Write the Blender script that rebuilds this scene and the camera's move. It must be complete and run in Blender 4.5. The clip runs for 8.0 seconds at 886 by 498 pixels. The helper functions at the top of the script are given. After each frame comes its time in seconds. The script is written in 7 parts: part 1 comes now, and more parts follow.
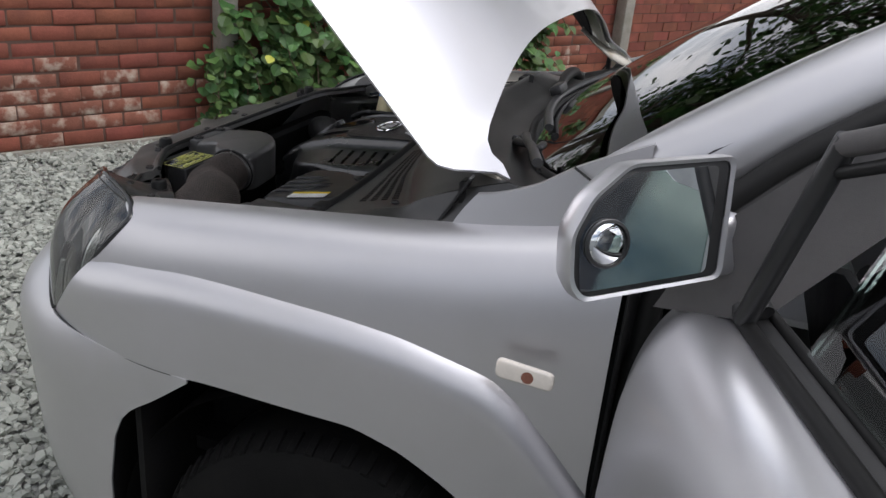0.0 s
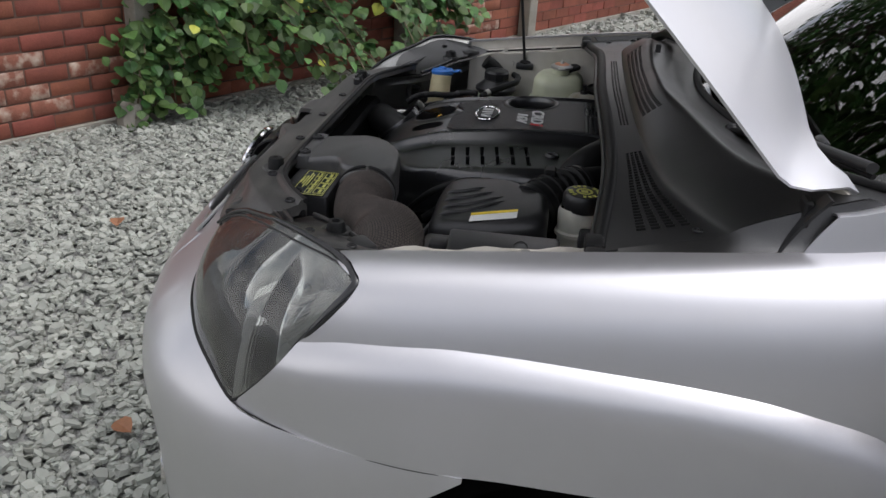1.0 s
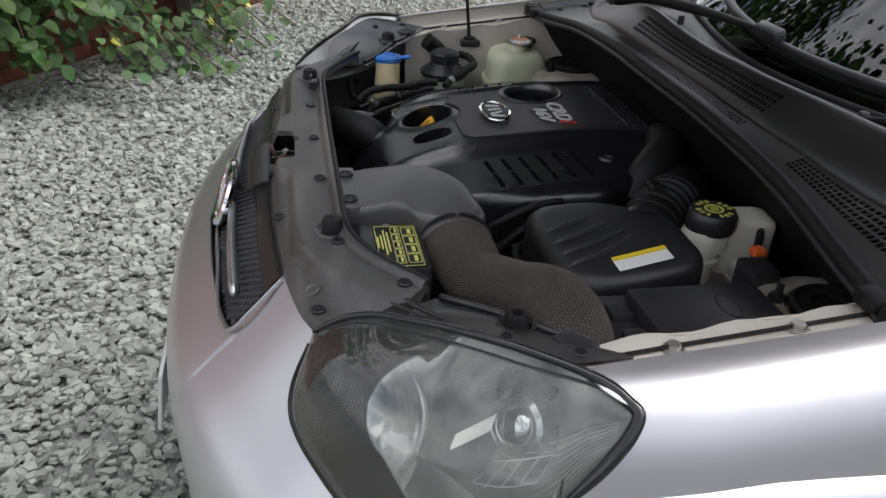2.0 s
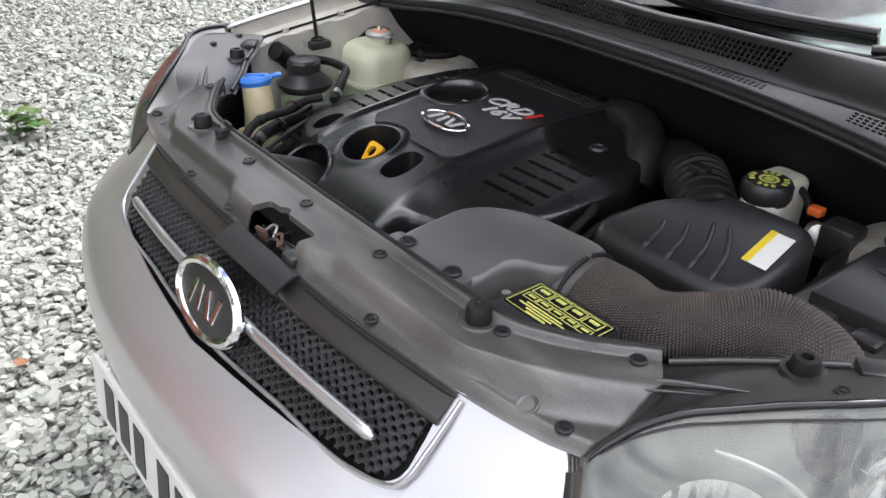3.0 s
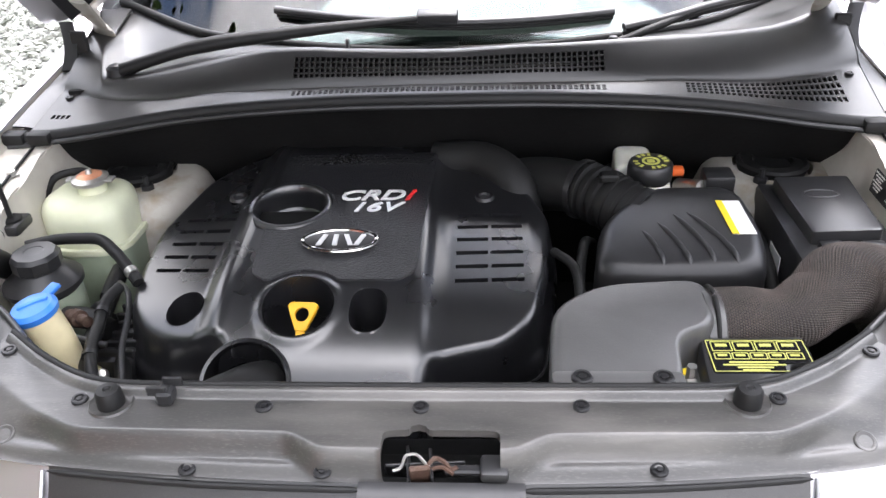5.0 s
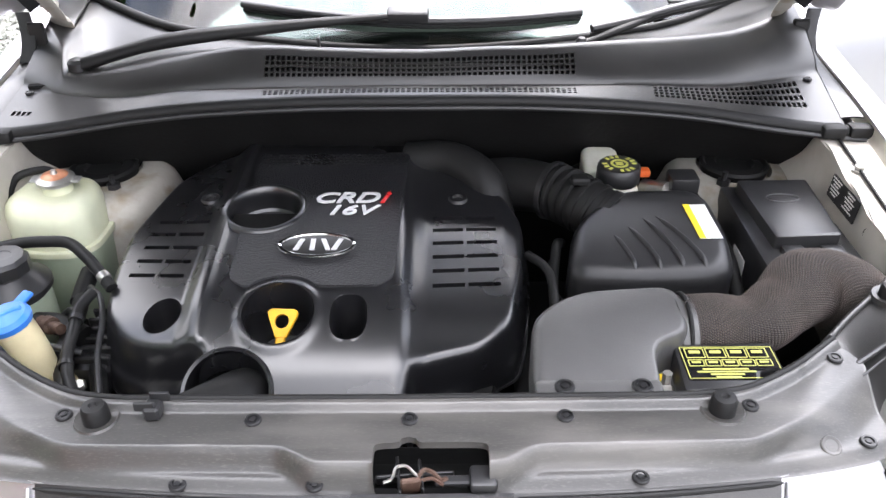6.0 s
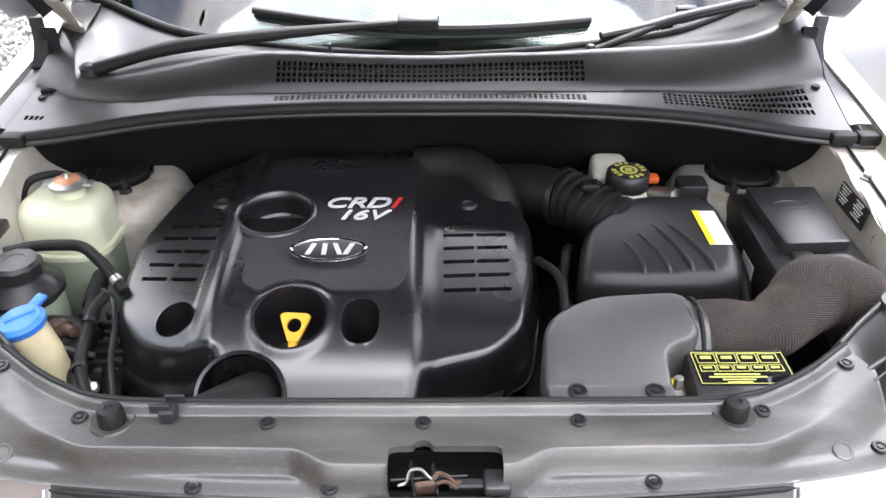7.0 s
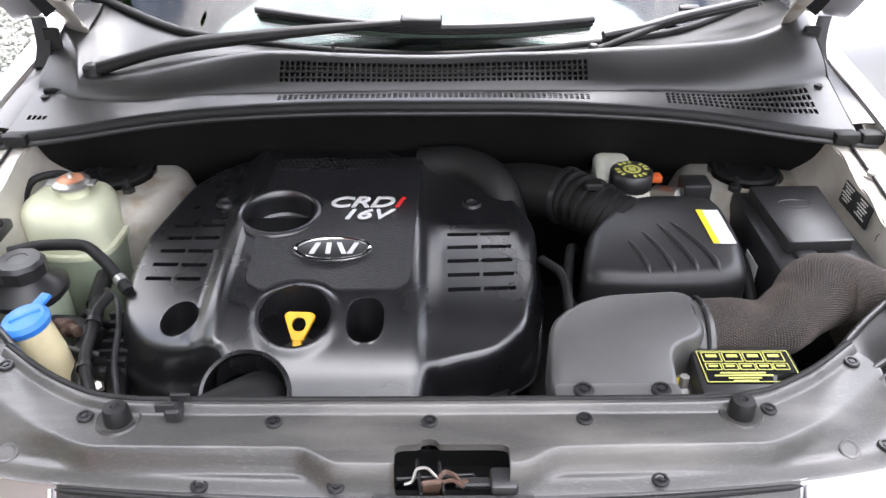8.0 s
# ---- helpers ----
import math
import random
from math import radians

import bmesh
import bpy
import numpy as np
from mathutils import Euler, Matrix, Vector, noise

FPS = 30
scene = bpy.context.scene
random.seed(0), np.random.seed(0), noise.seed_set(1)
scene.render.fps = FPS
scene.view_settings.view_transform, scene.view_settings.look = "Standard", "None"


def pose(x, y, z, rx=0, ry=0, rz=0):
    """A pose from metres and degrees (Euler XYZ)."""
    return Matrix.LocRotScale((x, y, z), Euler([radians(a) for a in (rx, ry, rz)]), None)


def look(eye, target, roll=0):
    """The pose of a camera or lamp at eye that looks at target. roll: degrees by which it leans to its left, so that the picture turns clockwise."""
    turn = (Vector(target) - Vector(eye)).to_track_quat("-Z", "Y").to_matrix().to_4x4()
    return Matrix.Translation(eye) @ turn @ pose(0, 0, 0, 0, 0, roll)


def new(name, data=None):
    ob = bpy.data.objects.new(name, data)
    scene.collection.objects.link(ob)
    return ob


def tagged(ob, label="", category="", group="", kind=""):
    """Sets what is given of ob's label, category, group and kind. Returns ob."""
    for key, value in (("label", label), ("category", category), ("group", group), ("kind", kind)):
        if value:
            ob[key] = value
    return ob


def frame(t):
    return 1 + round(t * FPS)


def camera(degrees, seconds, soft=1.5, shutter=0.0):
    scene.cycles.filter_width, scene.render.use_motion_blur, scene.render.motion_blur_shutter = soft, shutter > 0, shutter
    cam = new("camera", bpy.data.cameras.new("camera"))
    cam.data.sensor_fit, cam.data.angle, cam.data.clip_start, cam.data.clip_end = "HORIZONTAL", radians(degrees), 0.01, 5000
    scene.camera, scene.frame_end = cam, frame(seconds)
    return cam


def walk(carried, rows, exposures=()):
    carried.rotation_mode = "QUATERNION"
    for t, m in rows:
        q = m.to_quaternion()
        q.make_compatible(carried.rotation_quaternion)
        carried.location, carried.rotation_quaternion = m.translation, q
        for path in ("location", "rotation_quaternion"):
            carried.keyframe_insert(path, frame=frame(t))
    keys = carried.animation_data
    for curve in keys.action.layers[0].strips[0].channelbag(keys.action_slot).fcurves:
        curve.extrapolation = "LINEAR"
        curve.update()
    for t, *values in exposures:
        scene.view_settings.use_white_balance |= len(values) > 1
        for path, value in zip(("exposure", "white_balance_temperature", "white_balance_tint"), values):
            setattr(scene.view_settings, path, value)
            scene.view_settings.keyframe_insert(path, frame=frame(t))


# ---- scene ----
cam = camera(56.8, 8.0)
PATH = [
    (0, (1.858, 1.327, 1.535), (0.102, 0.767, 0.758), 5.2),
    (0.5, (1.825, 0.957, 1.515), (0.062, 0.482, 0.701), 4.3),
    (1, (1.721, 0.652, 1.513), (-0.065, 0.431, 0.642), 3.6),
    (1.5, (1.507, 0.381, 1.499), (-0.26, 0.419, 0.563), 4.7),
    (1.7, (1.45, 0.272, 1.496), (-0.307, 0.435, 0.554), 4.6),
    (2.8, (0.987, -0.266, 1.467), (-0.476, 0.673, 0.478), 2.0),
    (3, (0.892, -0.333, 1.477), (-0.455, 0.762, 0.483), 1.9),
    (3.5, (0.646, -0.516, 1.501), (-0.294, 0.951, 0.521), 0.3),
    (4, (0.443, -0.549, 1.533), (-0.151, 1.094, 0.559), -1.6),
    (4.5, (0.249, -0.528, 1.563), (-0.099, 1.174, 0.572), -2.7),
    (4.7, (0.161, -0.521, 1.566), (-0.085, 1.189, 0.558), -2.9),
    (5.8, (0.03, -0.493, 1.617), (0.037, 1.177, 0.517), -0.4),
    (6, (0.034, -0.5, 1.622), (0.043, 1.171, 0.523), -0.2),
    (6.5, (0.025, -0.505, 1.624), (0.032, 1.171, 0.533), -0.1),
    (7, (0.019, -0.506, 1.624), (0.026, 1.174, 0.537), -0.0),
    (7.5, (0.016, -0.507, 1.619), (0.027, 1.172, 0.532), 0.0),
    (8, (0.011, -0.507, 1.621), (0.021, 1.174, 0.537), 0.0),
]
walk(cam, [(t, look(eye, target, roll)) for t, eye, target, roll in PATH], [(0, -0.25, 6500, 13), (1, -0.15, 6500, 13), (1.7, -0.1, 6500, 13), (3, 1.04, 6500, 13), (3.5, 1.3, 6500, 14), (4.5, 1.65, 6500, 15), (6, 1.95, 6500, 15), (6.6, 1.9, 6500, 15), (8, 1.9, 6500, 15)])

# ---- light and world ----
SUN_EL, SUN_AZ = 64.0, 10.0
world = bpy.data.worlds.new("sky")
scene.world = world
world.use_nodes = True


def build_sky():
    nt = world.node_tree
    nt.nodes.clear()
    out = nt.nodes.new("ShaderNodeOutputWorld")
    bg = nt.nodes.new("ShaderNodeBackground")
    sky = nt.nodes.new("ShaderNodeTexSky")
    sky.sky_type = "NISHITA"
    sky.sun_disc = False
    sky.sun_elevation = radians(SUN_EL)
    sky.sun_rotation = radians(SUN_AZ)
    # broken cloud cover over the blue
    co = nt.nodes.new("ShaderNodeTexCoord")
    mp = nt.nodes.new("ShaderNodeMapping")
    mp.inputs["Scale"].default_value = (1.6, 1.6, 3.2)
    n1 = nt.nodes.new("ShaderNodeTexNoise")
    n1.inputs["Scale"].default_value = 1.7
    n1.inputs["Detail"].default_value = 7
    n1.inputs["Roughness"].default_value = 0.58
    ramp = nt.nodes.new("ShaderNodeValToRGB")
    ramp.color_ramp.elements[0].position = 0.33
    ramp.color_ramp.elements[1].position = 0.56
    cloud = nt.nodes.new("ShaderNodeValToRGB")
    cloud.color_ramp.elements[0].position = 0.35
    cloud.color_ramp.elements[0].color = (11.0, 11.3, 11.8, 1)
    cloud.color_ramp.elements[1].position = 0.7
    cloud.color_ramp.elements[1].color = (16.0, 16.0, 16.2, 1)
    mix = nt.nodes.new("ShaderNodeMix")
    mix.data_type = "RGBA"
    L = nt.links.new
    L(co.outputs["Generated"], mp.inputs["Vector"])
    L(mp.outputs["Vector"], n1.inputs["Vector"])
    L(n1.outputs["Fac"], ramp.inputs["Fac"])
    L(n1.outputs["Fac"], cloud.inputs["Fac"])
    L(ramp.outputs["Color"], mix.inputs["Factor"])
    L(sky.outputs["Color"], mix.inputs["A"])
    L(cloud.outputs["Color"], mix.inputs["B"])
    # the cloud is brightest round the veiled sun
    el, az = radians(SUN_EL), radians(SUN_AZ)
    dot = nt.nodes.new("ShaderNodeVectorMath")
    dot.operation = "DOT_PRODUCT"
    dot.inputs[1].default_value = (math.sin(az) * math.cos(el), math.cos(az) * math.cos(el), math.sin(el))
    halo = nt.nodes.new("ShaderNodeMapRange")
    halo.interpolation_type = "SMOOTHSTEP"
    halo.inputs["From Min"].default_value, halo.inputs["From Max"].default_value = 0.70, 1.0
    halo.inputs["To Min"].default_value, halo.inputs["To Max"].default_value = 1.0, 3.5
    glow = nt.nodes.new("ShaderNodeVectorMath")
    glow.operation = "SCALE"
    L(co.outputs["Generated"], dot.inputs[0])
    L(dot.outputs["Value"], halo.inputs["Value"])
    L(mix.outputs["Result"], glow.inputs[0])
    L(halo.outputs["Result"], glow.inputs["Scale"])
    L(glow.outputs["Vector"], bg.inputs["Color"])
    bg.inputs["Strength"].default_value = 0.10
    L(bg.outputs["Background"], out.inputs["Surface"])


build_sky()
sun = new("sun", bpy.data.lights.new("sun", "SUN"))
sun.data.energy = 0.9
sun.data.angle = radians(18)
sun.data.color = (1.0, 0.96, 0.9)
_az, _el = radians(SUN_AZ), radians(SUN_EL)
sun.matrix_world = look((math.sin(_az) * math.cos(_el) * 20, math.cos(_az) * math.cos(_el) * 20, math.sin(_el) * 20), (0, 0, 0))


# ---- materials ----
def material(name, color, rough=0.5, metal=0.0, var=0.0, scale=20.0, bump=0.0, bump_scale=200.0, coat=0.0, rvar=0.0, stretch=(1, 1, 1),
             island=0.0, objvar=0.0, hue=0.0, spec=0.5, trans=0.0, alpha=1.0, dirt=None, dirt_amt=0.0, dirt_scale=6.0, sss=0.0, bump_dist=0.002, ior=1.45, dust=None, dust_amt=0.4, dust_scale=220.0):
    """Base colour with two scales of variation, roughness mottling, bump, and variation between pieces."""
    m = bpy.data.materials.new(name)
    m.use_nodes = True
    nt = m.node_tree
    N, L = nt.nodes.new, nt.links.new
    b = nt.nodes["Principled BSDF"]
    b.inputs["Base Color"].default_value = (*color, 1)
    b.inputs["Roughness"].default_value = rough
    b.inputs["Metallic"].default_value = metal
    b.inputs["Coat Weight"].default_value = coat
    b.inputs["Coat Roughness"].default_value = 0.04
    b.inputs["Specular IOR Level"].default_value = spec
    b.inputs["Transmission Weight"].default_value = trans
    b.inputs["Alpha"].default_value = alpha
    b.inputs["IOR"].default_value = ior
    if sss:
        b.inputs["Subsurface Weight"].default_value = sss
        b.inputs["Subsurface Radius"].default_value = (0.02, 0.02, 0.015)
    co = N("ShaderNodeTexCoord")
    mp = N("ShaderNodeMapping")
    mp.inputs["Scale"].default_value = stretch
    L(co.outputs["Object"], mp.inputs["Vector"])
    if objvar:
        shift, far = N("ShaderNodeObjectInfo"), N("ShaderNodeVectorMath")
        far.operation = "SCALE"
        far.inputs[0].default_value = (31.0, 17.0, 23.0)
        L(shift.outputs["Random"], far.inputs["Scale"])
        L(far.outputs["Vector"], mp.inputs["Location"])
    col = None

    def noise_tex(s, detail=4.0):
        n = N("ShaderNodeTexNoise")
        n.inputs["Scale"].default_value = s
        n.inputs["Detail"].default_value = detail
        L(mp.outputs["Vector"], n.inputs["Vector"])
        return n

    def scaled(sock, lo, hi):
        r = N("ShaderNodeMapRange")
        r.inputs["To Min"].default_value, r.inputs["To Max"].default_value = lo, hi
        L(sock, r.inputs["Value"])
        return r.outputs["Result"]

    if var or island or objvar or hue:
        hsv = N("ShaderNodeHueSaturation")
        hsv.inputs["Color"].default_value = (*color, 1)
        val = None
        if var:
            a, c = noise_tex(scale), noise_tex(scale * 7.3)
            add = N("ShaderNodeMath")
            add.operation = "ADD"
            L(scaled(a.outputs["Fac"], 1 - var * 1.6, 1 + var * 1.6), add.inputs[0])
            L(scaled(c.outputs["Fac"], -var * 0.8, var * 0.8), add.inputs[1])
            val = add.outputs[0]
        for amount, src in ((island, ("ShaderNodeNewGeometry", "Random Per Island")), (objvar, ("ShaderNodeObjectInfo", "Random"))):
            if amount:
                g = N(src[0])
                s = scaled(g.outputs[src[1]], 1 - amount, 1 + amount)
                if val is None:
                    val = s
                else:
                    mul = N("ShaderNodeMath")
                    mul.operation = "MULTIPLY"
                    L(val, mul.inputs[0])
                    L(s, mul.inputs[1])
                    val = mul.outputs[0]
                if hue:
                    w = N("ShaderNodeTexWhiteNoise")
                    w.noise_dimensions = "1D"
                    L(g.outputs[src[1]], w.inputs["W"])
                    L(scaled(w.outputs["Value"], 0.5 - hue, 0.5 + hue), hsv.inputs["Hue"])
        if val is not None:
            L(val, hsv.inputs["Value"])
        col = hsv.outputs["Color"]
    if dirt:
        d = noise_tex(dirt_scale, 6.0)
        r = N("ShaderNodeValToRGB")
        r.color_ramp.elements[0].position = 0.5
        r.color_ramp.elements[1].position = 0.72
        L(d.outputs["Fac"], r.inputs["Fac"])
        mul = N("ShaderNodeMath")
        mul.operation = "MULTIPLY"
        mul.inputs[1].default_value = dirt_amt
        L(r.outputs["Color"], mul.inputs[0])
        mix = N("ShaderNodeMix")
        mix.data_type = "RGBA"
        L(mul.outputs[0], mix.inputs["Factor"])
        mix.inputs["A"].default_value = (*color, 1)
        mix.inputs["B"].default_value = (*dirt, 1)
        if col is not None:
            L(col, mix.inputs["A"])
        col = mix.outputs["Result"]
    if dust:
        d = noise_tex(dust_scale, 3.0)
        patch = noise_tex(dust_scale * 0.09, 3.0)
        r = N("ShaderNodeValToRGB")
        r.color_ramp.elements[0].position = 0.54
        r.color_ramp.elements[1].position = 0.68
        L(d.outputs["Fac"], r.inputs["Fac"])
        mul = N("ShaderNodeMath")
        mul.operation = "MULTIPLY"
        L(scaled(patch.outputs["Fac"], -0.5 * dust_amt, 2.2 * dust_amt), mul.inputs[1])
        mul.use_clamp = True
        L(r.outputs["Color"], mul.inputs[0])
        mix = N("ShaderNodeMix")
        mix.data_type = "RGBA"
        L(mul.outputs[0], mix.inputs["Factor"])
        mix.inputs["A"].default_value = (*color, 1)
        mix.inputs["B"].default_value = (*dust, 1)
        if col is not None:
            L(col, mix.inputs["A"])
        col = mix.outputs["Result"]
    if col is not None:
        L(col, b.inputs["Base Color"])
    if rvar:
        L(scaled(noise_tex(scale * 0.7, 5).outputs["Fac"], max(rough - rvar, 0.02), min(rough + rvar, 1)), b.inputs["Roughness"])
    if bump:
        n = noise_tex(bump_scale, 3)
        bp = N("ShaderNodeBump")
        bp.inputs["Strength"].default_value = bump
        bp.inputs["Distance"].default_value = bump_dist
        L(n.outputs["Fac"], bp.inputs["Height"])
        L(bp.outputs["Normal"], b.inputs["Normal"])
    return m


M = {
    "paint": material("silver_paint", (0.56, 0.555, 0.572), 0.37, 0.84, var=0.02, scale=3, coat=0.35, bump=0.02, bump_scale=1500, dirt=(0.5, 0.49, 0.46), dirt_amt=0.15, dirt_scale=9),
    "inner_paint": material("inner_paint", (0.56, 0.53, 0.47), 0.45, 0.2, var=0.06, scale=9, coat=0.1, rvar=0.1, dirt=(0.38, 0.34, 0.28), dirt_amt=0.5, dirt_scale=14),
    "tower": material("dusty_metal", (0.36, 0.34, 0.30), 0.5, 0.3, var=0.1, scale=14, rvar=0.1, dirt=(0.20, 0.15, 0.09), dirt_amt=0.8, dirt_scale=20),
    "trim": material("grey_black_trim", (0.045, 0.0434, 0.0412), 0.38, 0, ior=1.5, var=0.22, scale=9, bump=0.18, bump_scale=420, bump_dist=0.0008, dust=(0.16, 0.155, 0.14), dust_amt=0.24, dust_scale=600, rvar=0.17, stretch=(0.25, 1, 1), dirt=(0.16, 0.15, 0.138), dirt_amt=0.6, dirt_scale=16, spec=0.75),
    "gloss_black": material("gloss_black", (0.012, 0.012, 0.013), 0.12, 0, coat=0.3),
    "cowl": material("cowl_plastic", (0.016, 0.0157, 0.0155), 0.35, 0, ior=1.5, var=0.12, scale=7, bump=0.3, bump_scale=520, bump_dist=0.0007, dust=(0.10, 0.098, 0.09), dust_amt=0.12, dust_scale=600, rvar=0.08, dirt=(0.045, 0.044, 0.042), dirt_amt=0.35, dirt_scale=5, spec=0.8),
    "cover": material("engine_cover_plastic", (0.009, 0.009, 0.0102), 0.28, 0, ior=1.57, spec=1.0, var=0.1, scale=10, bump=0.10, bump_scale=1400, bump_dist=0.0004, rvar=0.05),
    "cover_tex": material("grained_black_plastic", (0.013, 0.013, 0.015), 0.33, 0, spec=0.7, var=0.1, scale=12, bump=1.0, bump_scale=360, bump_dist=0.003),
    "duct": material("duct_plastic", (0.066, 0.065, 0.064), 0.37, 0, ior=1.5, spec=0.8, var=0.1, scale=10, bump=0.3, bump_scale=480, bump_dist=0.0007, dust=(0.12, 0.118, 0.115), dust_amt=0.12, dust_scale=600, rvar=0.07, dirt=(0.10, 0.10, 0.10), dirt_amt=0.4, dirt_scale=7),
    "black": material("black_plastic", (0.021, 0.021, 0.022), 0.36, 0, spec=0.6, var=0.15, scale=15, bump=0.2, bump_scale=700, bump_dist=0.0006, rvar=0.08),
    "silver_print": material("silver_print", (0.66, 0.66, 0.66), 0.35, 0.2, var=0.05, scale=60),
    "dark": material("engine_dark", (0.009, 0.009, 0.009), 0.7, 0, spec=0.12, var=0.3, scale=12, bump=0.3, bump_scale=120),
    "rubber": material("rubber", (0.011, 0.011, 0.011), 0.5, 0, spec=0.3, var=0.15, scale=25, bump=0.2, bump_scale=400, bump_dist=0.0006),
    "tyre": material("tyre_rubber", (0.005, 0.005, 0.005), 0.8, 0, spec=0.15, var=0.25, scale=18, bump=0.3, bump_scale=250, dirt=(0.014, 0.013, 0.012), dirt_amt=0.4, dirt_scale=12),
    "chrome": material("chrome", (0.85, 0.85, 0.86), 0.08, 1.0, bump=0.01, bump_scale=60),
    "steel": material("zinc_steel", (0.5, 0.49, 0.46), 0.35, 0.9, var=0.1, scale=40),
    "bolt": material("black_bolt", (0.022, 0.022, 0.023), 0.32, 0.2, var=0.15, scale=80),
    "alloy": material("alloy_rim", (0.55, 0.55, 0.56), 0.3, 0.9, var=0.05, scale=20),
    "bezel": material("headlamp_bezel", (0.26, 0.262, 0.25), 0.34, 0.6, var=0.1, scale=20),
    "reflector": material("headlamp_reflector", (0.72, 0.70, 0.69), 0.16, 1.0, var=0.05, scale=30),
    "amber": material("faded_clear_plastic", (0.78, 0.72, 0.64), 0.18, 0, var=0.08, scale=30, coat=0.4, dirt=(0.35, 0.1, 0.04), dirt_amt=0.2, dirt_scale=30),
    "burnt": material("burnt_bulb_mark", (0.22, 0.09, 0.06), 0.35, 0, var=0.3, scale=60),
    "mirror": material("mirror_glass", (0.82, 0.84, 0.85), 0.01, 1.0),
    "tank": material("coolant_tank_plastic", (0.62, 0.64, 0.47), 0.42, 0, var=0.05, scale=12, sss=0.25, rvar=0.08, dirt=(0.40, 0.38, 0.22), dirt_amt=0.3, dirt_scale=10),
    "tank_low": material("tank_lower", (0.36, 0.42, 0.31), 0.4, 0, var=0.08, scale=12, sss=0.15, dirt=(0.22, 0.22, 0.14), dirt_amt=0.4, dirt_scale=10),
    "white_res": material("white_reservoir", (0.72, 0.71, 0.62), 0.4, 0, var=0.06, scale=20, sss=0.15, dirt=(0.4, 0.34, 0.22), dirt_amt=0.3, dirt_scale=20),
    "cream": material("washer_neck_plastic", (0.66, 0.58, 0.36), 0.45, 0, var=0.06, scale=16, sss=0.2, dirt=(0.32, 0.26, 0.12), dirt_amt=0.4, dirt_scale=14),
    "blue": material("blue_cap", (0.035, 0.19, 0.62), 0.4, 0, var=0.1, scale=30, dirt=(0.2, 0.35, 0.6), dirt_amt=0.3, dirt_scale=30),
    "yellow": material("yellow_plastic", (0.80, 0.42, 0.02), 0.35, 0, var=0.06, scale=40),
    "sticker_yellow": material("yellow_print", (0.52, 0.52, 0.13), 0.5, 0, var=0.08, scale=60),
    "sticker_white": material("white_label", (0.78, 0.78, 0.75), 0.5, 0, var=0.04, scale=60),
    "red": material("red_enamel", (0.6, 0.03, 0.03), 0.3, 0),
    "orange": material("orange_plug", (0.75, 0.14, 0.03), 0.45, 0, var=0.1, scale=60),
    "rust": material("radiator_cap_top", (0.62, 0.28, 0.16), 0.4, 0.3, var=0.2, scale=60),
    "plate": material("number_plate", (0.60, 0.60, 0.58), 0.35, 0, var=0.03, scale=20),
    "ink": material("dark_print", (0.02, 0.02, 0.02), 0.45, 0),
    "felt": material("black_felt", (0.016, 0.016, 0.017), 0.9, 0, spec=0.15, var=0.2, scale=30, bump=0.3, bump_scale=500),
    "label_yellow": material("yellow_label_edge", (0.80, 0.60, 0.03), 0.45, 0, var=0.05, scale=60),
    "rusty": material("rusty_steel", (0.085, 0.048, 0.034), 0.6, 0.3, var=0.3, scale=60, dirt=(0.20, 0.15, 0.12), dirt_amt=0.6, dirt_scale=80),
    "seat": material("seat_fabric", (0.05, 0.05, 0.055), 0.85, 0, var=0.2, scale=30, bump=0.3, bump_scale=500),
    "render": material("grey_render", (0.40, 0.42, 0.43), 0.9, 0, var=0.15, scale=2, bump=0.4, bump_scale=60, dirt=(0.25, 0.26, 0.24), dirt_amt=0.5, dirt_scale=1.2),
    "inner_trim": material("cabin_trim", (0.10, 0.095, 0.095), 0.6, 0, var=0.1, scale=20, bump=0.2, bump_scale=600),
    "concrete": material("concrete_post", (0.30, 0.28, 0.24), 0.9, 0, var=0.2, scale=9, bump=0.6, bump_scale=90, dirt=(0.12, 0.13, 0.08), dirt_amt=0.6, dirt_scale=5),
    "mortar": material("mortar", (0.10, 0.058, 0.044), 0.95, 0, var=0.2, scale=12, bump=0.6, bump_scale=120),
    "brick": material("red_brick", (0.205, 0.064, 0.040), 0.85, 0, var=0.2, scale=9, objvar=0.2, hue=0.008, bump=0.7, bump_scale=110, bump_dist=0.003, dirt=(0.13, 0.042, 0.03), dirt_amt=0.6, dirt_scale=7),
    "brick_far": material("red_brick_far", (0.205, 0.064, 0.040), 0.85, 0, var=0.2, scale=9, island=0.2, hue=0.008, bump=0.7, bump_scale=110, bump_dist=0.003, dirt=(0.13, 0.042, 0.03), dirt_amt=0.6, dirt_scale=7),
    "brick_white": material("limewashed_brick", (0.22, 0.085, 0.056), 0.9, 0, var=0.25, scale=14, objvar=0.2, bump=0.7, bump_scale=110, bump_dist=0.003, dirt=(0.50, 0.42, 0.34), dirt_amt=0.95, dirt_scale=13),
    "soil": material("gravel_bed", (0.225, 0.228, 0.213), 0.95, 0, var=0.4, scale=30, bump=1.0, bump_scale=60, bump_dist=0.02),
    "gravel": material("slate_chips", (0.292, 0.304, 0.268), 0.75, 0, var=0.1, scale=25, island=0.23, hue=0.02, bump=0.4, bump_scale=120),
    "leaf": material("green_leaf", (0.062, 0.122, 0.034), 0.5, 0, island=0.5, hue=0.03, spec=0.4, sss=0.1),
    "leaf_yellow": material("yellow_leaf", (0.42, 0.44, 0.06), 0.5, 0, island=0.3),
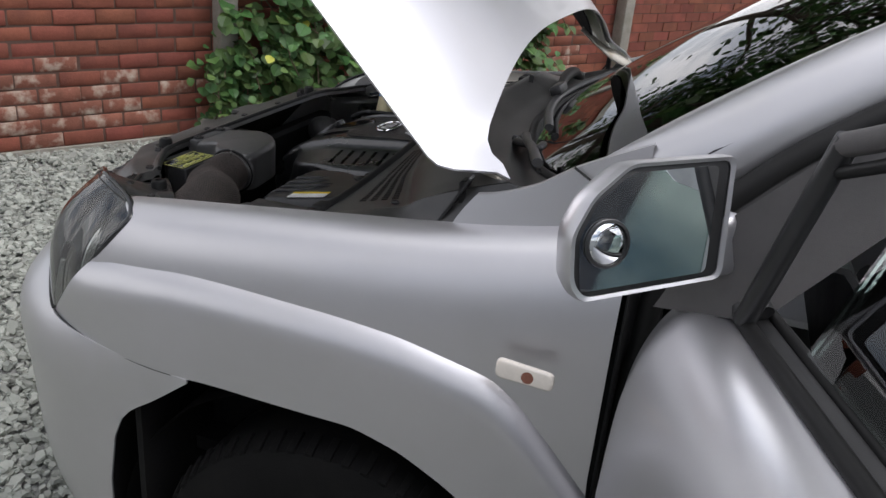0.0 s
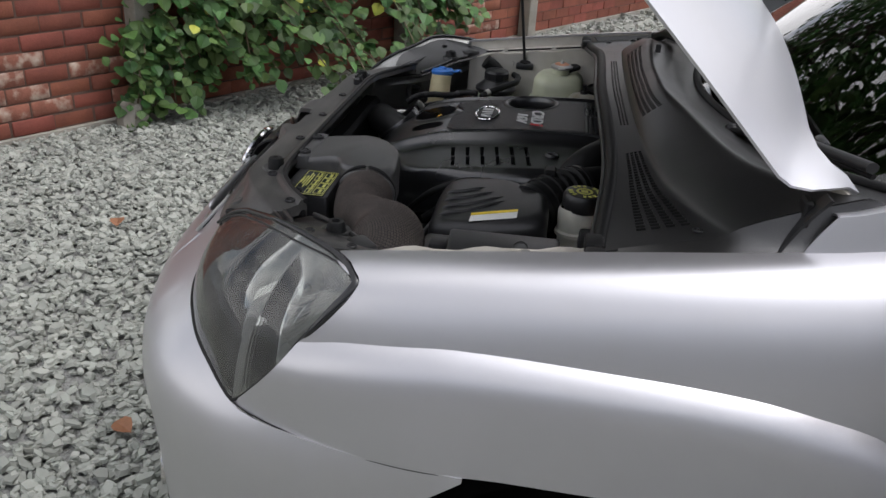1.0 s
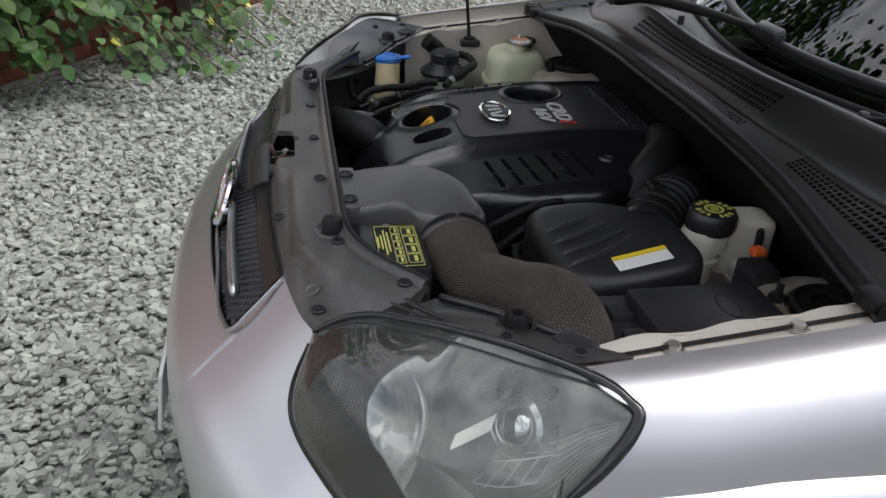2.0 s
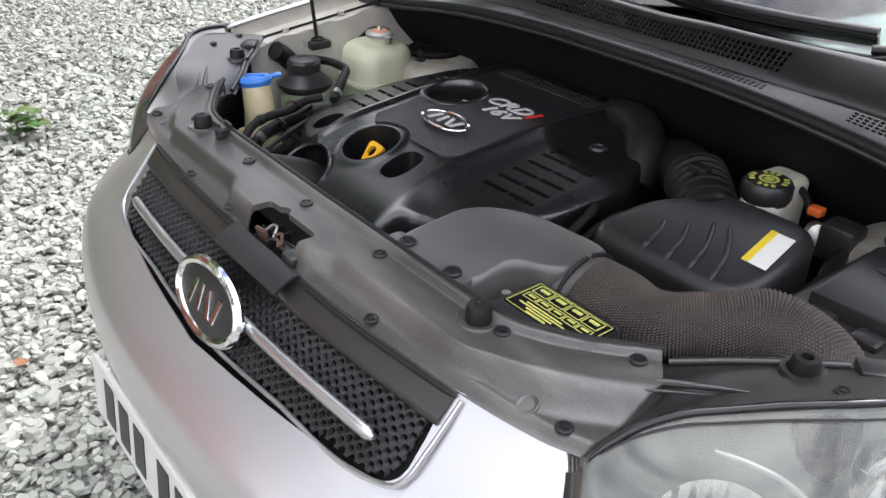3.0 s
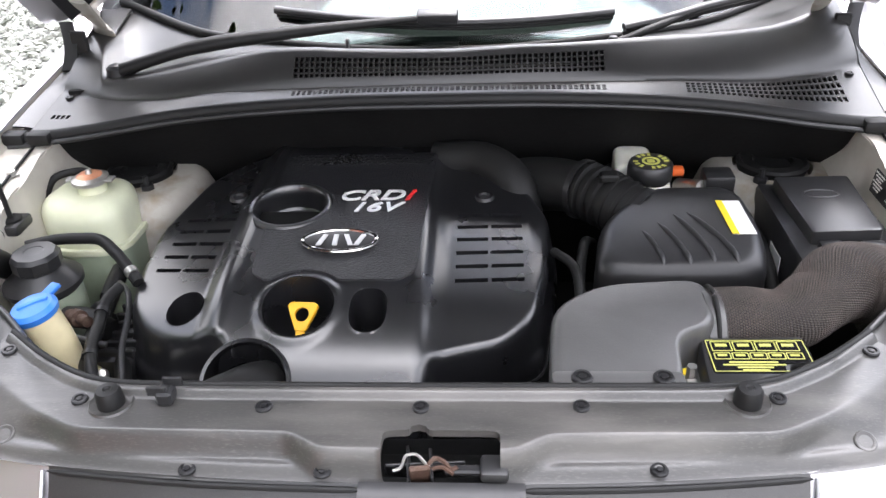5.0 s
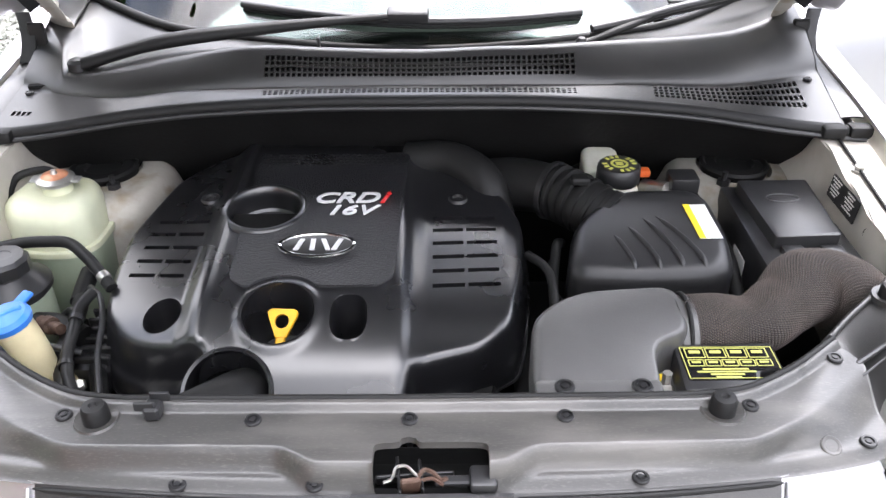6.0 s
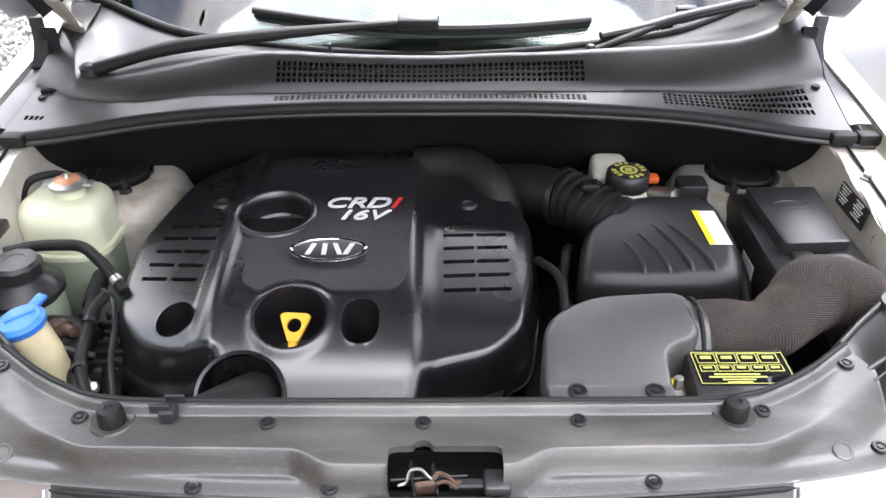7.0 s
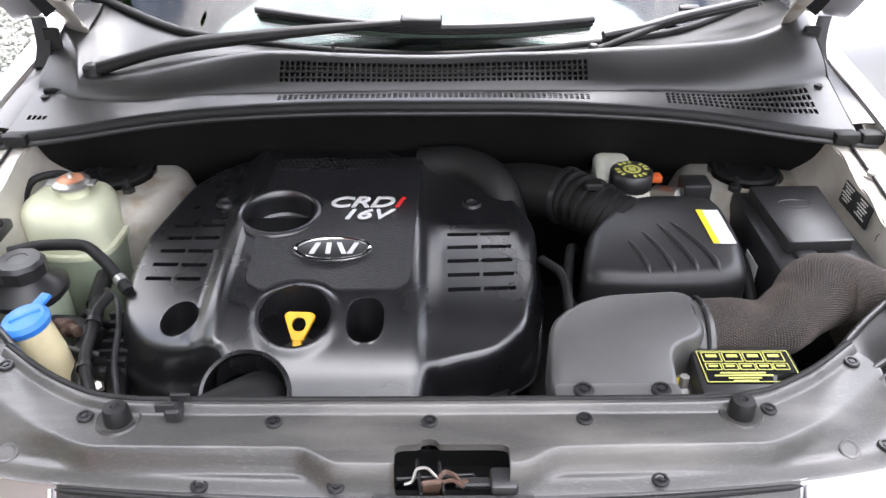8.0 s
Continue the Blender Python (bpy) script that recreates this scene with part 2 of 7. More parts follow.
    "leaf_dead": material("dead_leaf", (0.22, 0.10, 0.05), 0.7, 0, var=0.2, scale=60),
    "stem": material("brown_stem", (0.10, 0.075, 0.045), 0.8, 0, var=0.2, scale=40),
    "bark": material("tree_bark", (0.10, 0.08, 0.06), 0.9, 0, var=0.3, scale=9, bump=0.8, bump_scale=30, bump_dist=0.02),
}


def sock_material():
    m = material("woven_sleeve", (0.088, 0.074, 0.066), 0.85, 0, var=0.25, scale=18, dirt=(0.12, 0.09, 0.075), dirt_amt=0.4, dirt_scale=18)
    nt = m.node_tree
    b = nt.nodes["Principled BSDF"]
    co = nt.nodes.new("ShaderNodeTexCoord")
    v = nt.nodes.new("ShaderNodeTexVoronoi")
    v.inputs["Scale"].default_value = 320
    bp = nt.nodes.new("ShaderNodeBump")
    bp.inputs["Strength"].default_value = 0.5
    bp.inputs["Distance"].default_value = 0.001
    bp.invert = True
    nt.links.new(co.outputs["Object"], v.inputs["Vector"])
    # shade between the yarn cells is multiplied into the base colour
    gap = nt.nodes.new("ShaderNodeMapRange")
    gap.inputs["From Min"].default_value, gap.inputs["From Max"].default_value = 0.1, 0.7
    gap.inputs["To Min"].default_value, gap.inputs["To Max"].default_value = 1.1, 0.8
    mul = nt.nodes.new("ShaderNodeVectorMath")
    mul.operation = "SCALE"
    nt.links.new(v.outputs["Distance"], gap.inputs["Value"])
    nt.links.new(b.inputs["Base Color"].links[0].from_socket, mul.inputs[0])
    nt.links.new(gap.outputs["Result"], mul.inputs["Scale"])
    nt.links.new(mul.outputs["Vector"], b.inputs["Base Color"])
    nt.links.new(v.outputs["Distance"], bp.inputs["Height"])
    nt.links.new(bp.outputs["Normal"], b.inputs["Normal"])
    return m


M["sock"] = sock_material()


def clear_material(name, tint, haze=0.0, haze_color=(0.5, 0.5, 0.5), rough=0.01, ior=1.5, gain=1.6):
    """Thin clear sheet: see-through with a tint, gloss by Fresnel, a little surface haze."""
    m = bpy.data.materials.new(name)
    m.use_nodes = True
    nt = m.node_tree
    nt.nodes.clear()
    N, L = nt.nodes.new, nt.links.new
    out, tr, gl, df = N("ShaderNodeOutputMaterial"), N("ShaderNodeBsdfTransparent"), N("ShaderNodeBsdfGlossy"), N("ShaderNodeBsdfDiffuse")
    fr, mul, m1, m2 = N("ShaderNodeFresnel"), N("ShaderNodeMath"), N("ShaderNodeMixShader"), N("ShaderNodeMixShader")
    tr.inputs["Color"].default_value = (*tint, 1)
    df.inputs["Color"].default_value = (*haze_color, 1)
    gl.inputs["Roughness"].default_value = rough
    fr.inputs["IOR"].default_value = ior
    mul.operation = "MULTIPLY"
    mul.use_clamp = True
    mul.inputs[1].default_value = gain
    if haze:
        co, n, r = N("ShaderNodeTexCoord"), N("ShaderNodeTexNoise"), N("ShaderNodeMapRange")
        n.inputs["Scale"].default_value = 14
        n.inputs["Detail"].default_value = 5
        r.inputs["From Min"].default_value, r.inputs["From Max"].default_value = 0.3, 0.7
        r.inputs["To Min"].default_value, r.inputs["To Max"].default_value = haze * 0.4, haze * 1.6
        L(co.outputs["Object"], n.inputs["Vector"])
        L(n.outputs["Fac"], r.inputs["Value"])
        L(r.outputs["Result"], m1.inputs["Fac"])
    else:
        m1.inputs["Fac"].default_value = 0.0
    L(tr.outputs[0], m1.inputs[1])
    L(df.outputs[0], m1.inputs[2])
    L(fr.outputs[0], mul.inputs[0])
    L(mul.outputs[0], m2.inputs["Fac"])
    L(m1.outputs[0], m2.inputs[1])
    L(gl.outputs[0], m2.inputs[2])
    L(m2.outputs[0], out.inputs["Surface"])
    return m


M["lens"] = clear_material("headlamp_lens", (0.92, 0.94, 0.92), 0.11, (0.40, 0.40, 0.38), gain=1.35)
M["glass"] = clear_material("window_glass", (0.62, 0.72, 0.68), gain=1.9)


# ---- building helpers ----
def thing(name, label, category, group="", kind="", at=(0, 0, 0)):
    ob = new(name)
    ob.empty_display_size = 0.1
    ob.location = at
    return tagged(ob, label, category, group, kind)


def mesh_of(bm, name, angle=35.0, flat=False):
    me = bpy.data.meshes.new(name)
    bm.to_mesh(me)
    bm.free()
    if not flat:
        me.polygons.foreach_set("use_smooth", [True] * len(me.polygons))
        me.set_sharp_from_angle(angle=radians(angle))
    return me


def part(name, bm, mat, parent, label="", angle=35.0, m=None, normals=True):
    """One mesh object under a thing or under a part."""
    if isinstance(bm, bmesh.types.BMesh):
        if normals:
            bmesh.ops.recalc_face_normals(bm, faces=bm.faces)
        me = mesh_of(bm, name, angle)
    else:
        me = bm
    if mat is not None and not len(me.materials):
        me.materials.append(M[mat] if isinstance(mat, str) else mat)
    ob = new(name, me)
    ob.parent = parent
    if m is not None:
        ob.matrix_local = m
    return tagged(ob, label)


def flow(ts, vs):
    """A smooth curve through values (numbers or tuples) at ts, with no overshoot."""
    ts = np.array(ts, float)
    vs = np.array(vs, float)
    d = np.diff(vs, axis=0) / np.diff(ts).reshape([-1] + [1] * (vs.ndim - 1))
    g = np.zeros_like(vs)
    g[0], g[-1] = d[0], d[-1]
    same = d[1:] * d[:-1] > 0
    with np.errstate(divide="ignore", invalid="ignore"):
        h = np.where(same, 2 * d[1:] * d[:-1] / (d[1:] + d[:-1]), 0.0)
    g[1:-1] = h

    def at(t):
        t = min(max(t, ts[0]), ts[-1])
        k = min(int(np.searchsorted(ts, t, "right")) - 1, len(ts) - 2)
        w = ts[k + 1] - ts[k]
        s = (t - ts[k]) / w
        a, b2, c, e = 2 * s**3 - 3 * s**2 + 1, s**3 - 2 * s**2 + s, -2 * s**3 + 3 * s**2, s**3 - s**2
        return a * vs[k] + b2 * w * g[k] + c * vs[k + 1] + e * w * g[k + 1]

    return at


def through_points(pts):
    """A smooth curve through 3D points by chord length; t runs from 0 to 1."""
    p = np.array(pts, float)
    s = np.r_[0, np.cumsum(np.linalg.norm(np.diff(p, axis=0), axis=1))]
    t = s / s[-1]
    d = np.gradient(p, t, axis=0)

    def at(x):
        x = min(max(x, 0.0), 1.0)
        k = min(int(np.searchsorted(t, x, "right")) - 1, len(t) - 2)
        w = t[k + 1] - t[k]
        u = (x - t[k]) / w
        return ((2 * u**3 - 3 * u**2 + 1) * p[k] + (u**3 - 2 * u**2 + u) * w * d[k] + (-2 * u**3 + 3 * u**2) * p[k + 1] + (u**3 - u**2) * w * d[k + 1])

    return at


def step(x, a, b):
    t = min(max((x - a) / (b - a), 0.0), 1.0)
    return t * t * (3 - 2 * t)


def skin(fn, nu, nv, thick=0.0, side=1, keep=None, us=None, vs=None):
    """A sheet from fn(u, v), given thickness along its normals; side -1 mirrors it across the car."""
    bm = bmesh.new()
    us = us if us is not None else [i / nu for i in range(nu + 1)]
    vs = vs if vs is not None else [j / nv for j in range(nv + 1)]
    grid = []
    for u in us:
        row = []
        for v in vs:
            p = fn(u, v)
            row.append(bm.verts.new((p[0] * side, p[1], p[2])))
        grid.append(row)
    for i in range(len(us) - 1):
        for j in range(len(vs) - 1):
            if keep and not keep((us[i] + us[i + 1]) / 2, (vs[j] + vs[j + 1]) / 2):
                continue
            q = [grid[i][j], grid[i + 1][j], grid[i + 1][j + 1], grid[i][j + 1]]
            if side < 0:
                q.reverse()
            try:
                bm.faces.new(q)
            except ValueError:
                pass
    bmesh.ops.remove_doubles(bm, verts=bm.verts, dist=1e-5)
    loose = [v for v in bm.verts if not v.link_faces]
    bmesh.ops.delete(bm, geom=loose, context="VERTS")
    if thick:
        bm.normal_update()
        bmesh.ops.solidify(bm, geom=bm.faces[:], thickness=thick)
    return bm


def shell(fn, nu, nv, thick, side=1):
    """A closed thin shell: a sheet from fn(u, v) and its copy moved in by thick along the sheet's normals."""
    def at(u, v):
        p = fn(u, v)
        return Vector((p[0] * side, p[1], p[2]))

    bm = bmesh.new()
    outer, inner = [], []
    for i in range(nu + 1):
        ro, ri = [], []
        for j in range(nv + 1):
            u, v, e = i / nu, j / nv, 0.01
            p = at(u, v)
            du = at(min(u + e, 1), v) - at(max(u - e, 0), v)
            dv = at(u, min(v + e, 1)) - at(u, max(v - e, 0))
            n = du.cross(dv)
            n = n.normalized() * side if n.length > 1e-9 else Vector((0, 0, 0))
            ro.append(bm.verts.new(p))
            ri.append(bm.verts.new(p - n * thick))
        outer.append(ro)
        inner.append(ri)
    for i in range(nu):
        for j in range(nv):
            bm.faces.new((outer[i][j], outer[i + 1][j], outer[i + 1][j + 1], outer[i][j + 1]))
            bm.faces.new((inner[i][j + 1], inner[i + 1][j + 1], inner[i + 1][j], inner[i][j]))
    ring = [(i, 0) for i in range(nu)] + [(nu, j) for j in range(nv)] + [(i, nv) for i in range(nu, 0, -1)] + [(0, j) for j in range(nv, 0, -1)]
    for k, (i, j) in enumerate(ring):
        x, y = ring[(k + 1) % len(ring)]
        bm.faces.new((outer[i][j], inner[i][j], inner[x][y], outer[x][y]))
    return bm


def box(sx, sy, sz, bevel=0.0, seg=2, at=(0, 0, 0), rot=None, taper=1.0):
    bm = bmesh.new()
    bmesh.ops.create_cube(bm, size=1)
    for v in bm.verts:
        k = taper if v.co.z > 0 else 1.0
        v.co = Vector((v.co.x * sx * k, v.co.y * sy * k, v.co.z * sz))
    if bevel:
        bmesh.ops.bevel(bm, geom=bm.edges[:], offset=bevel, segments=seg, profile=0.5, affect="EDGES")
    mat = Matrix.Translation(at) @ (rot if rot is not None else Matrix())
    bmesh.ops.transform(bm, matrix=mat, verts=bm.verts)
    return bm


def prism(outline, z0, z1, bevel=0.0, seg=3, taper=1.0):
    """An outline in x, y raised from z0 to z1, its upper rim rounded."""
    bm = bmesh.new()
    xs, ys = [p[0] for p in outline], [p[1] for p in outline]
    cx, cy = (min(xs) + max(xs)) / 2, (min(ys) + max(ys)) / 2
    hx, hy = (max(xs) - min(xs)) / 2, (max(ys) - min(ys)) / 2
    rows = [(z0, 0.0)] + ([(z1 - bevel + bevel * math.sin(a), bevel * (1 - math.cos(a))) for a in [k * math.pi / 2 / seg for k in range(seg + 1)]] if bevel else [(z1, 0.0)])
    rings = []
    for z, inset in rows:
        k = 1 + (taper - 1) * (z - z0) / (z1 - z0)
        rings.append([bm.verts.new((cx + (p[0] - cx) * k * (1 - inset / hx), cy + (p[1] - cy) * k * (1 - inset / hy), z)) for p in outline])
    n = len(outline)
    bm.faces.new(rings[0][::-1])
    bm.faces.new(rings[-1])
    for a, b in zip(rings, rings[1:]):
        for i in range(n):
            bm.faces.new((a[i], a[(i + 1) % n], b[(i + 1) % n], b[i]))
    return bm


def rounded(pts, r, seg=5):
    """A polygon with its corners rounded."""
    out = []
    n = len(pts)
    for i in range(n):
        a, b, c = (Vector((*pts[(i + k) % n][:2], 0)) for k in (-1, 0, 1))
        u, w = (a - b), (c - b)
        k = min(r, u.length * 0.45, w.length * 0.45)
        p, q = b + u.normalized() * k, b + w.normalized() * k
        for s in range(seg + 1):
            t = s / seg
            x = p * (1 - t) ** 2 + b * 2 * t * (1 - t) + q * t * t
            out.append((x.x, x.y))
    return out


def lathe(profile, seg=28, at=(0, 0, 0), rot=None):
    """A profile of (radius, height) turned round z."""
    bm = bmesh.new()
    rings = []
    for r, z in profile:
        if r < 1e-6:
            rings.append([bm.verts.new((0, 0, z))])
        else:
            rings.append([bm.verts.new((r * math.cos(2 * math.pi * k / seg), r * math.sin(2 * math.pi * k / seg), z)) for k in range(seg)])
    for a, b in zip(rings, rings[1:]):
        for k in range(seg):
            l = (k + 1) % seg
            if len(a) == 1 and len(b) == 1:
                continue
            if len(a) == 1:
                bm.faces.new((a[0], b[k], b[l]))
            elif len(b) == 1:
                bm.faces.new((a[k], a[l], b[0]))
            else:
                bm.faces.new((a[k], a[l], b[l], b[k]))
    mat = Matrix.Translation(at) @ (rot if rot is not None else Matrix())
    bmesh.ops.transform(bm, matrix=mat, verts=bm.verts)
    return bm


def tube(pts, radius, n=24, seg=10, caps=True, flat=1.0, ripple=0.0, count=0):
    """A round tube along a smooth curve through pts; radius a number or a curve over 0..1."""
    cur = through_points(pts)
    if (radius(0.5) if callable(radius) else radius) > 0.004:
        seg = max(seg, 14)
    rad = radius if callable(radius) else (lambda t: radius)
    bm = bmesh.new()
    rings = []
    up = Vector((0, 0, 1))
    for i in range(n + 1):
        t = i / n
        p = Vector(cur(t))
        d = (Vector(cur(min(t + 0.01, 1))) - Vector(cur(max(t - 0.01, 0)))).normalized()
        if abs(d.dot(up)) > 0.98:
            up = Vector((0, 1, 0))
        a = d.cross(up).normalized()
        b = a.cross(d).normalized()
        r = float(rad(t)) + ripple * math.sin(2 * math.pi * count * t)
        rings.append([bm.verts.new(p + a * r * math.cos(2 * math.pi * k / seg) + b * r * flat * math.sin(2 * math.pi * k / seg)) for k in range(seg)])
    for x, y in zip(rings, rings[1:]):
        for k in range(seg):
            bm.faces.new((x[k], x[(k + 1) % seg], y[(k + 1) % seg], y[k]))
    if caps:
        bm.faces.new(rings[0][::-1])
        bm.faces.new(rings[-1])
    return bm


def join(*bms):
    out = bmesh.new()
    for b in bms:
        me = bpy.data.meshes.new("tmp")
        b.to_mesh(me)
        b.free()
        out.from_mesh(me)
        bpy.data.meshes.remove(me)
    return out


def lettering(text, size, depth, shear=0.0, bold=0.0):
    """Raised letters as a mesh, middle at the origin, lying in x, y."""
    cu = bpy.data.curves.new("letters", "FONT")
    cu.body, cu.size, cu.extrude, cu.shear, cu.offset = text, size, depth, shear, bold
    cu.align_x, cu.align_y = "CENTER", "CENTER"
    ob = bpy.data.objects.new("letters", cu)
    scene.collection.objects.link(ob)
    me = bpy.data.meshes.new_from_object(ob.evaluated_get(bpy.context.evaluated_depsgraph_get()))
    bpy.data.objects.remove(ob)
    bm = bmesh.new()
    bm.from_mesh(me)
    return bm


def moved(bm, m):
    bmesh.ops.transform(bm, matrix=m, verts=bm.verts)
    return bm


def frame_on(p, normal, ahead=(0, 1, 0)):
    """A pose on a surface: z along the normal, y as near as can be to ahead."""
    z = Vector(normal).normalized()
    x = Vector(ahead).cross(z).normalized()
    y = z.cross(x)
    m = Matrix((x, y, z)).transposed().to_4x4()
    m.translation = p
    return m

# ---- the yard ----
WALL_A, WALL_DIR, WALL_OUT = Vector((-1.576, -2.462, 0)), Vector((-0.8558, 0.5173, 0)), Vector((0.5173, 0.8558, 0))


def wall_at(along, out, z):
    return WALL_A + WALL_DIR * along + WALL_OUT * out + Vector((0, 0, z))


def build_ground():
    def fn(u, v):
        x, y = -60 + 120 * u, -60 + 120 * v
        return (x, y, -0.02 + 0.006 * math.sin(x * 1.7) * math.sin(y * 1.3))

    g = part("ground", skin(fn, 60, 60), "soil", None)
    tagged(g, "grey gravel bed under loose slate chippings", "ground", kind="structure")


def chip_mesh(places, seed):
    """Loose flat stone chips, each an uneven five-sided slab."""
    rng = np.random.default_rng(seed)
    verts, faces = [], []
    for x, y, z, s in places:
        a0, tx, ty = rng.uniform(0, 6.28), rng.normal(0, 0.28), rng.normal(0, 0.28)
        lo, wide = rng.uniform(0.14, 0.34), rng.uniform(0.5, 1.0)
        ca, sa = math.cos(a0), math.sin(a0)
        base = len(verts)
        for lev in (0, 1):
            k = 1.0 if lev == 0 else rng.uniform(0.62, 0.95)
            for i in range(5):
                an = i * 1.2566 + rng.uniform(-0.35, 0.35)
                r = s * rng.uniform(0.75, 1.1) * k
                px, py = r * math.cos(an), r * math.sin(an) * wide
                qx, qy = px * ca - py * sa, px * sa + py * ca
                pz = s * lo * (1 if lev else -1) + qx * tx + qy * ty
                verts.append((x + qx, y + qy, z + pz))
        faces.append(tuple(base + 5 + i for i in range(5)))
        for i in range(5):
            j = (i + 1) % 5
            faces.append((base + i, base + j, base + 5 + j, base + 5 + i))
    me = bpy.data.meshes.new("gravel")
    me.from_pydata(verts, [], faces)
    return me


def build_gravel():
    rng = np.random.default_rng(5)
    places = []
    # dense where the walk passes, thinner further off
    for x0, x1, y0, y1, per, size in ((-2.6, 1.0, -2.6, 0.6, 2300, 0.0165), (-6.6, -2.6, -2.6, 3.4, 1250, 0.019), (-2.6, -0.7, 0.6, 4.4, 1350, 0.018),
                                      (-9.5, -6.6, -1.0, 4.4, 300, 0.035), (-6.0, -0.8, 4.4, 8.6, 420, 0.026), (-6.6, -2.6, 3.4, 4.4, 700, 0.024), (1.0, 2.4, -2.0, 0.6, 500, 0.026), (0.7, 2.2, 0.6, 2.2, 300, 0.03)):
        n = int((x1 - x0) * (y1 - y0) * per)
        for x, y, s, h in zip(rng.uniform(x0, x1, n), rng.uniform(y0, y1, n), rng.lognormal(0, 0.32, n), rng.uniform(0, 1, n)):
            d = (Vector((x, y, 0)) - WALL_A).dot(WALL_OUT)
            if d < 0.03 or (abs(x) < 0.62 and 0.35 < y < 4.4):
                continue
            places.append((x, y, -0.012 + 0.017 * h, size * min(s, 1.8)))
    ob = part("gravel", chip_mesh(places, 3), "gravel", None)
    tagged(ob, "loose grey-green slate chippings covering the yard", "gravel", kind="stuff")


ROW, LONG, JOINT = 0.088, 0.236, 0.008


def brick_shape():
    bm = box(LONG - JOINT, 0.10, ROW - JOINT, 0.005, 1)
    return mesh_of(bm, "brick", 60)


def build_wall():
    """Garden wall of old red brick with concrete posts, its nearest bricks one by one."""
    bm = bmesh.new()
    length, high = 13.0, 1.94
    for a, b, o0, o1, z0, z1 in ((-0.30, length, -0.23, -0.006, -0.3, high),):
        vs = [bm.verts.new(wall_at(l, o, z)) for l in (a, b) for o in (o0, o1) for z in (z0, z1)]
        for f in ((0, 1, 3, 2), (4, 6, 7, 5), (0, 4, 5, 1), (2, 3, 7, 6), (0, 2, 6, 4), (1, 5, 7, 3)):
            bm.faces.new([vs[i] for i in f])
    wall = part("wall_north", bm, "mortar", None)
    tagged(wall, "old red brick garden wall with patches of limewash", "wall", kind="structure")
    part("coping", prism([tuple(wall_at(l, o, 0)[:2]) for l, o in ((-0.32, -0.26), (length, -0.26), (length, 0.03), (-0.32, 0.03))], high, high + 0.06, 0.01), "concrete", wall, "weathered concrete coping")
    part("footing", prism([tuple(wall_at(l, o, 0)[:2]) for l, o in ((-0.30, -0.2), (length, -0.2), (length, 0.028), (-0.30, 0.028))], -0.1, 0.012, 0.006), "concrete", wall, "rough concrete footing")
    return wall


def lay_bricks(wall):
    rng = random.Random(11)
    red, white = brick_shape(), brick_shape()
    red.materials.append(M["brick"])
    white.materials.append(M["brick_white"])
    rest_v, rest_f = [], []
    turn = Matrix((WALL_DIR, WALL_OUT, (0, 0, 1))).transposed().to_4x4()
    near = 0
    for r in range(22):
        z = 0.012 + ROW * (r + 0.5)
        for c in range(-1, 55):
            l = (c + (0.5 if r % 2 else 0.0)) * LONG + rng.uniform(-0.004, 0.004)
            out = -0.05 + rng.uniform(-0.006, 0.005)
            patch = max(0.0, 1 - abs(z - 0.30) / 0.28) * (max(0, 1 - abs(l - 0.35) / 1.0) * 1.3 + max(0, 1 - abs(l - 4.4) / 1.4) * 1.0)
            pale = rng.random() < patch * 0.85
            tilt = rng.uniform(-0.9, 0.9)
            if -0.5 < l < 4.9 and z < 0.95 and near < 300:
                near += 1
                ob = new("brick", white if pale else red)
                ob.parent = wall
                ob.matrix_local = Matrix.Translation(wall_at(l, out, z)) @ turn @ pose(0, 0, 0, 0, tilt, 0)
                continue
            b = len(rest_v)
            for sx in (-1, 1):
                for sy in (-1, 1):
                    for sz in (-1, 1):
                        rest_v.append(wall_at(l + sx * (LONG - JOINT) / 2, out + sy * 0.05, z + sz * (ROW - JOINT) / 2))
            for f in ((0, 1, 3, 2), (4, 6, 7, 5), (0, 4, 5, 1), (2, 3, 7, 6), (0, 2, 6, 4), (1, 5, 7, 3)):
                rest_f.append(tuple(b + i for i in f))
    me = bpy.data.meshes.new("brickwork")
    me.from_pydata(rest_v, [], rest_f)
    ob = part("brickwork", me, "brick_far", wall)
    tagged(ob, "red brick courses", kind="stuff")


def build_posts():
    for along in (1.36, 3.6, 5.3):
        t = thing("concrete_post", "weathered square concrete post against the brick wall", "post", "posts along the wall", at=wall_at(along, 0.07, 0))
        m = Matrix((WALL_DIR, WALL_OUT, (0, 0, 1))).transposed().to_4x4()
        bm = moved(box(0.125, 0.12, 1.95, 0.012, 2, at=(0, 0, 0.95)), m)
        part("shaft", bm, "concrete", t)
    # broken stone at the first post's foot
    bm = lathe([(0, -0.02), (0.085, -0.02), (0.09, 0.05), (0.065, 0.12), (0.03, 0.15), (0, 0.14)], 10)
    for v in bm.verts:
        v.co += noise.noise_vector(v.co * 19) * 0.028
    ob = part("stone", bm, "concrete", None, angle=20)
    ob.matrix_local = Matrix.Translation(wall_at(1.22, 0.13, 0))
    tagged(ob, "lump of broken pale concrete at the foot of the post", "stone")


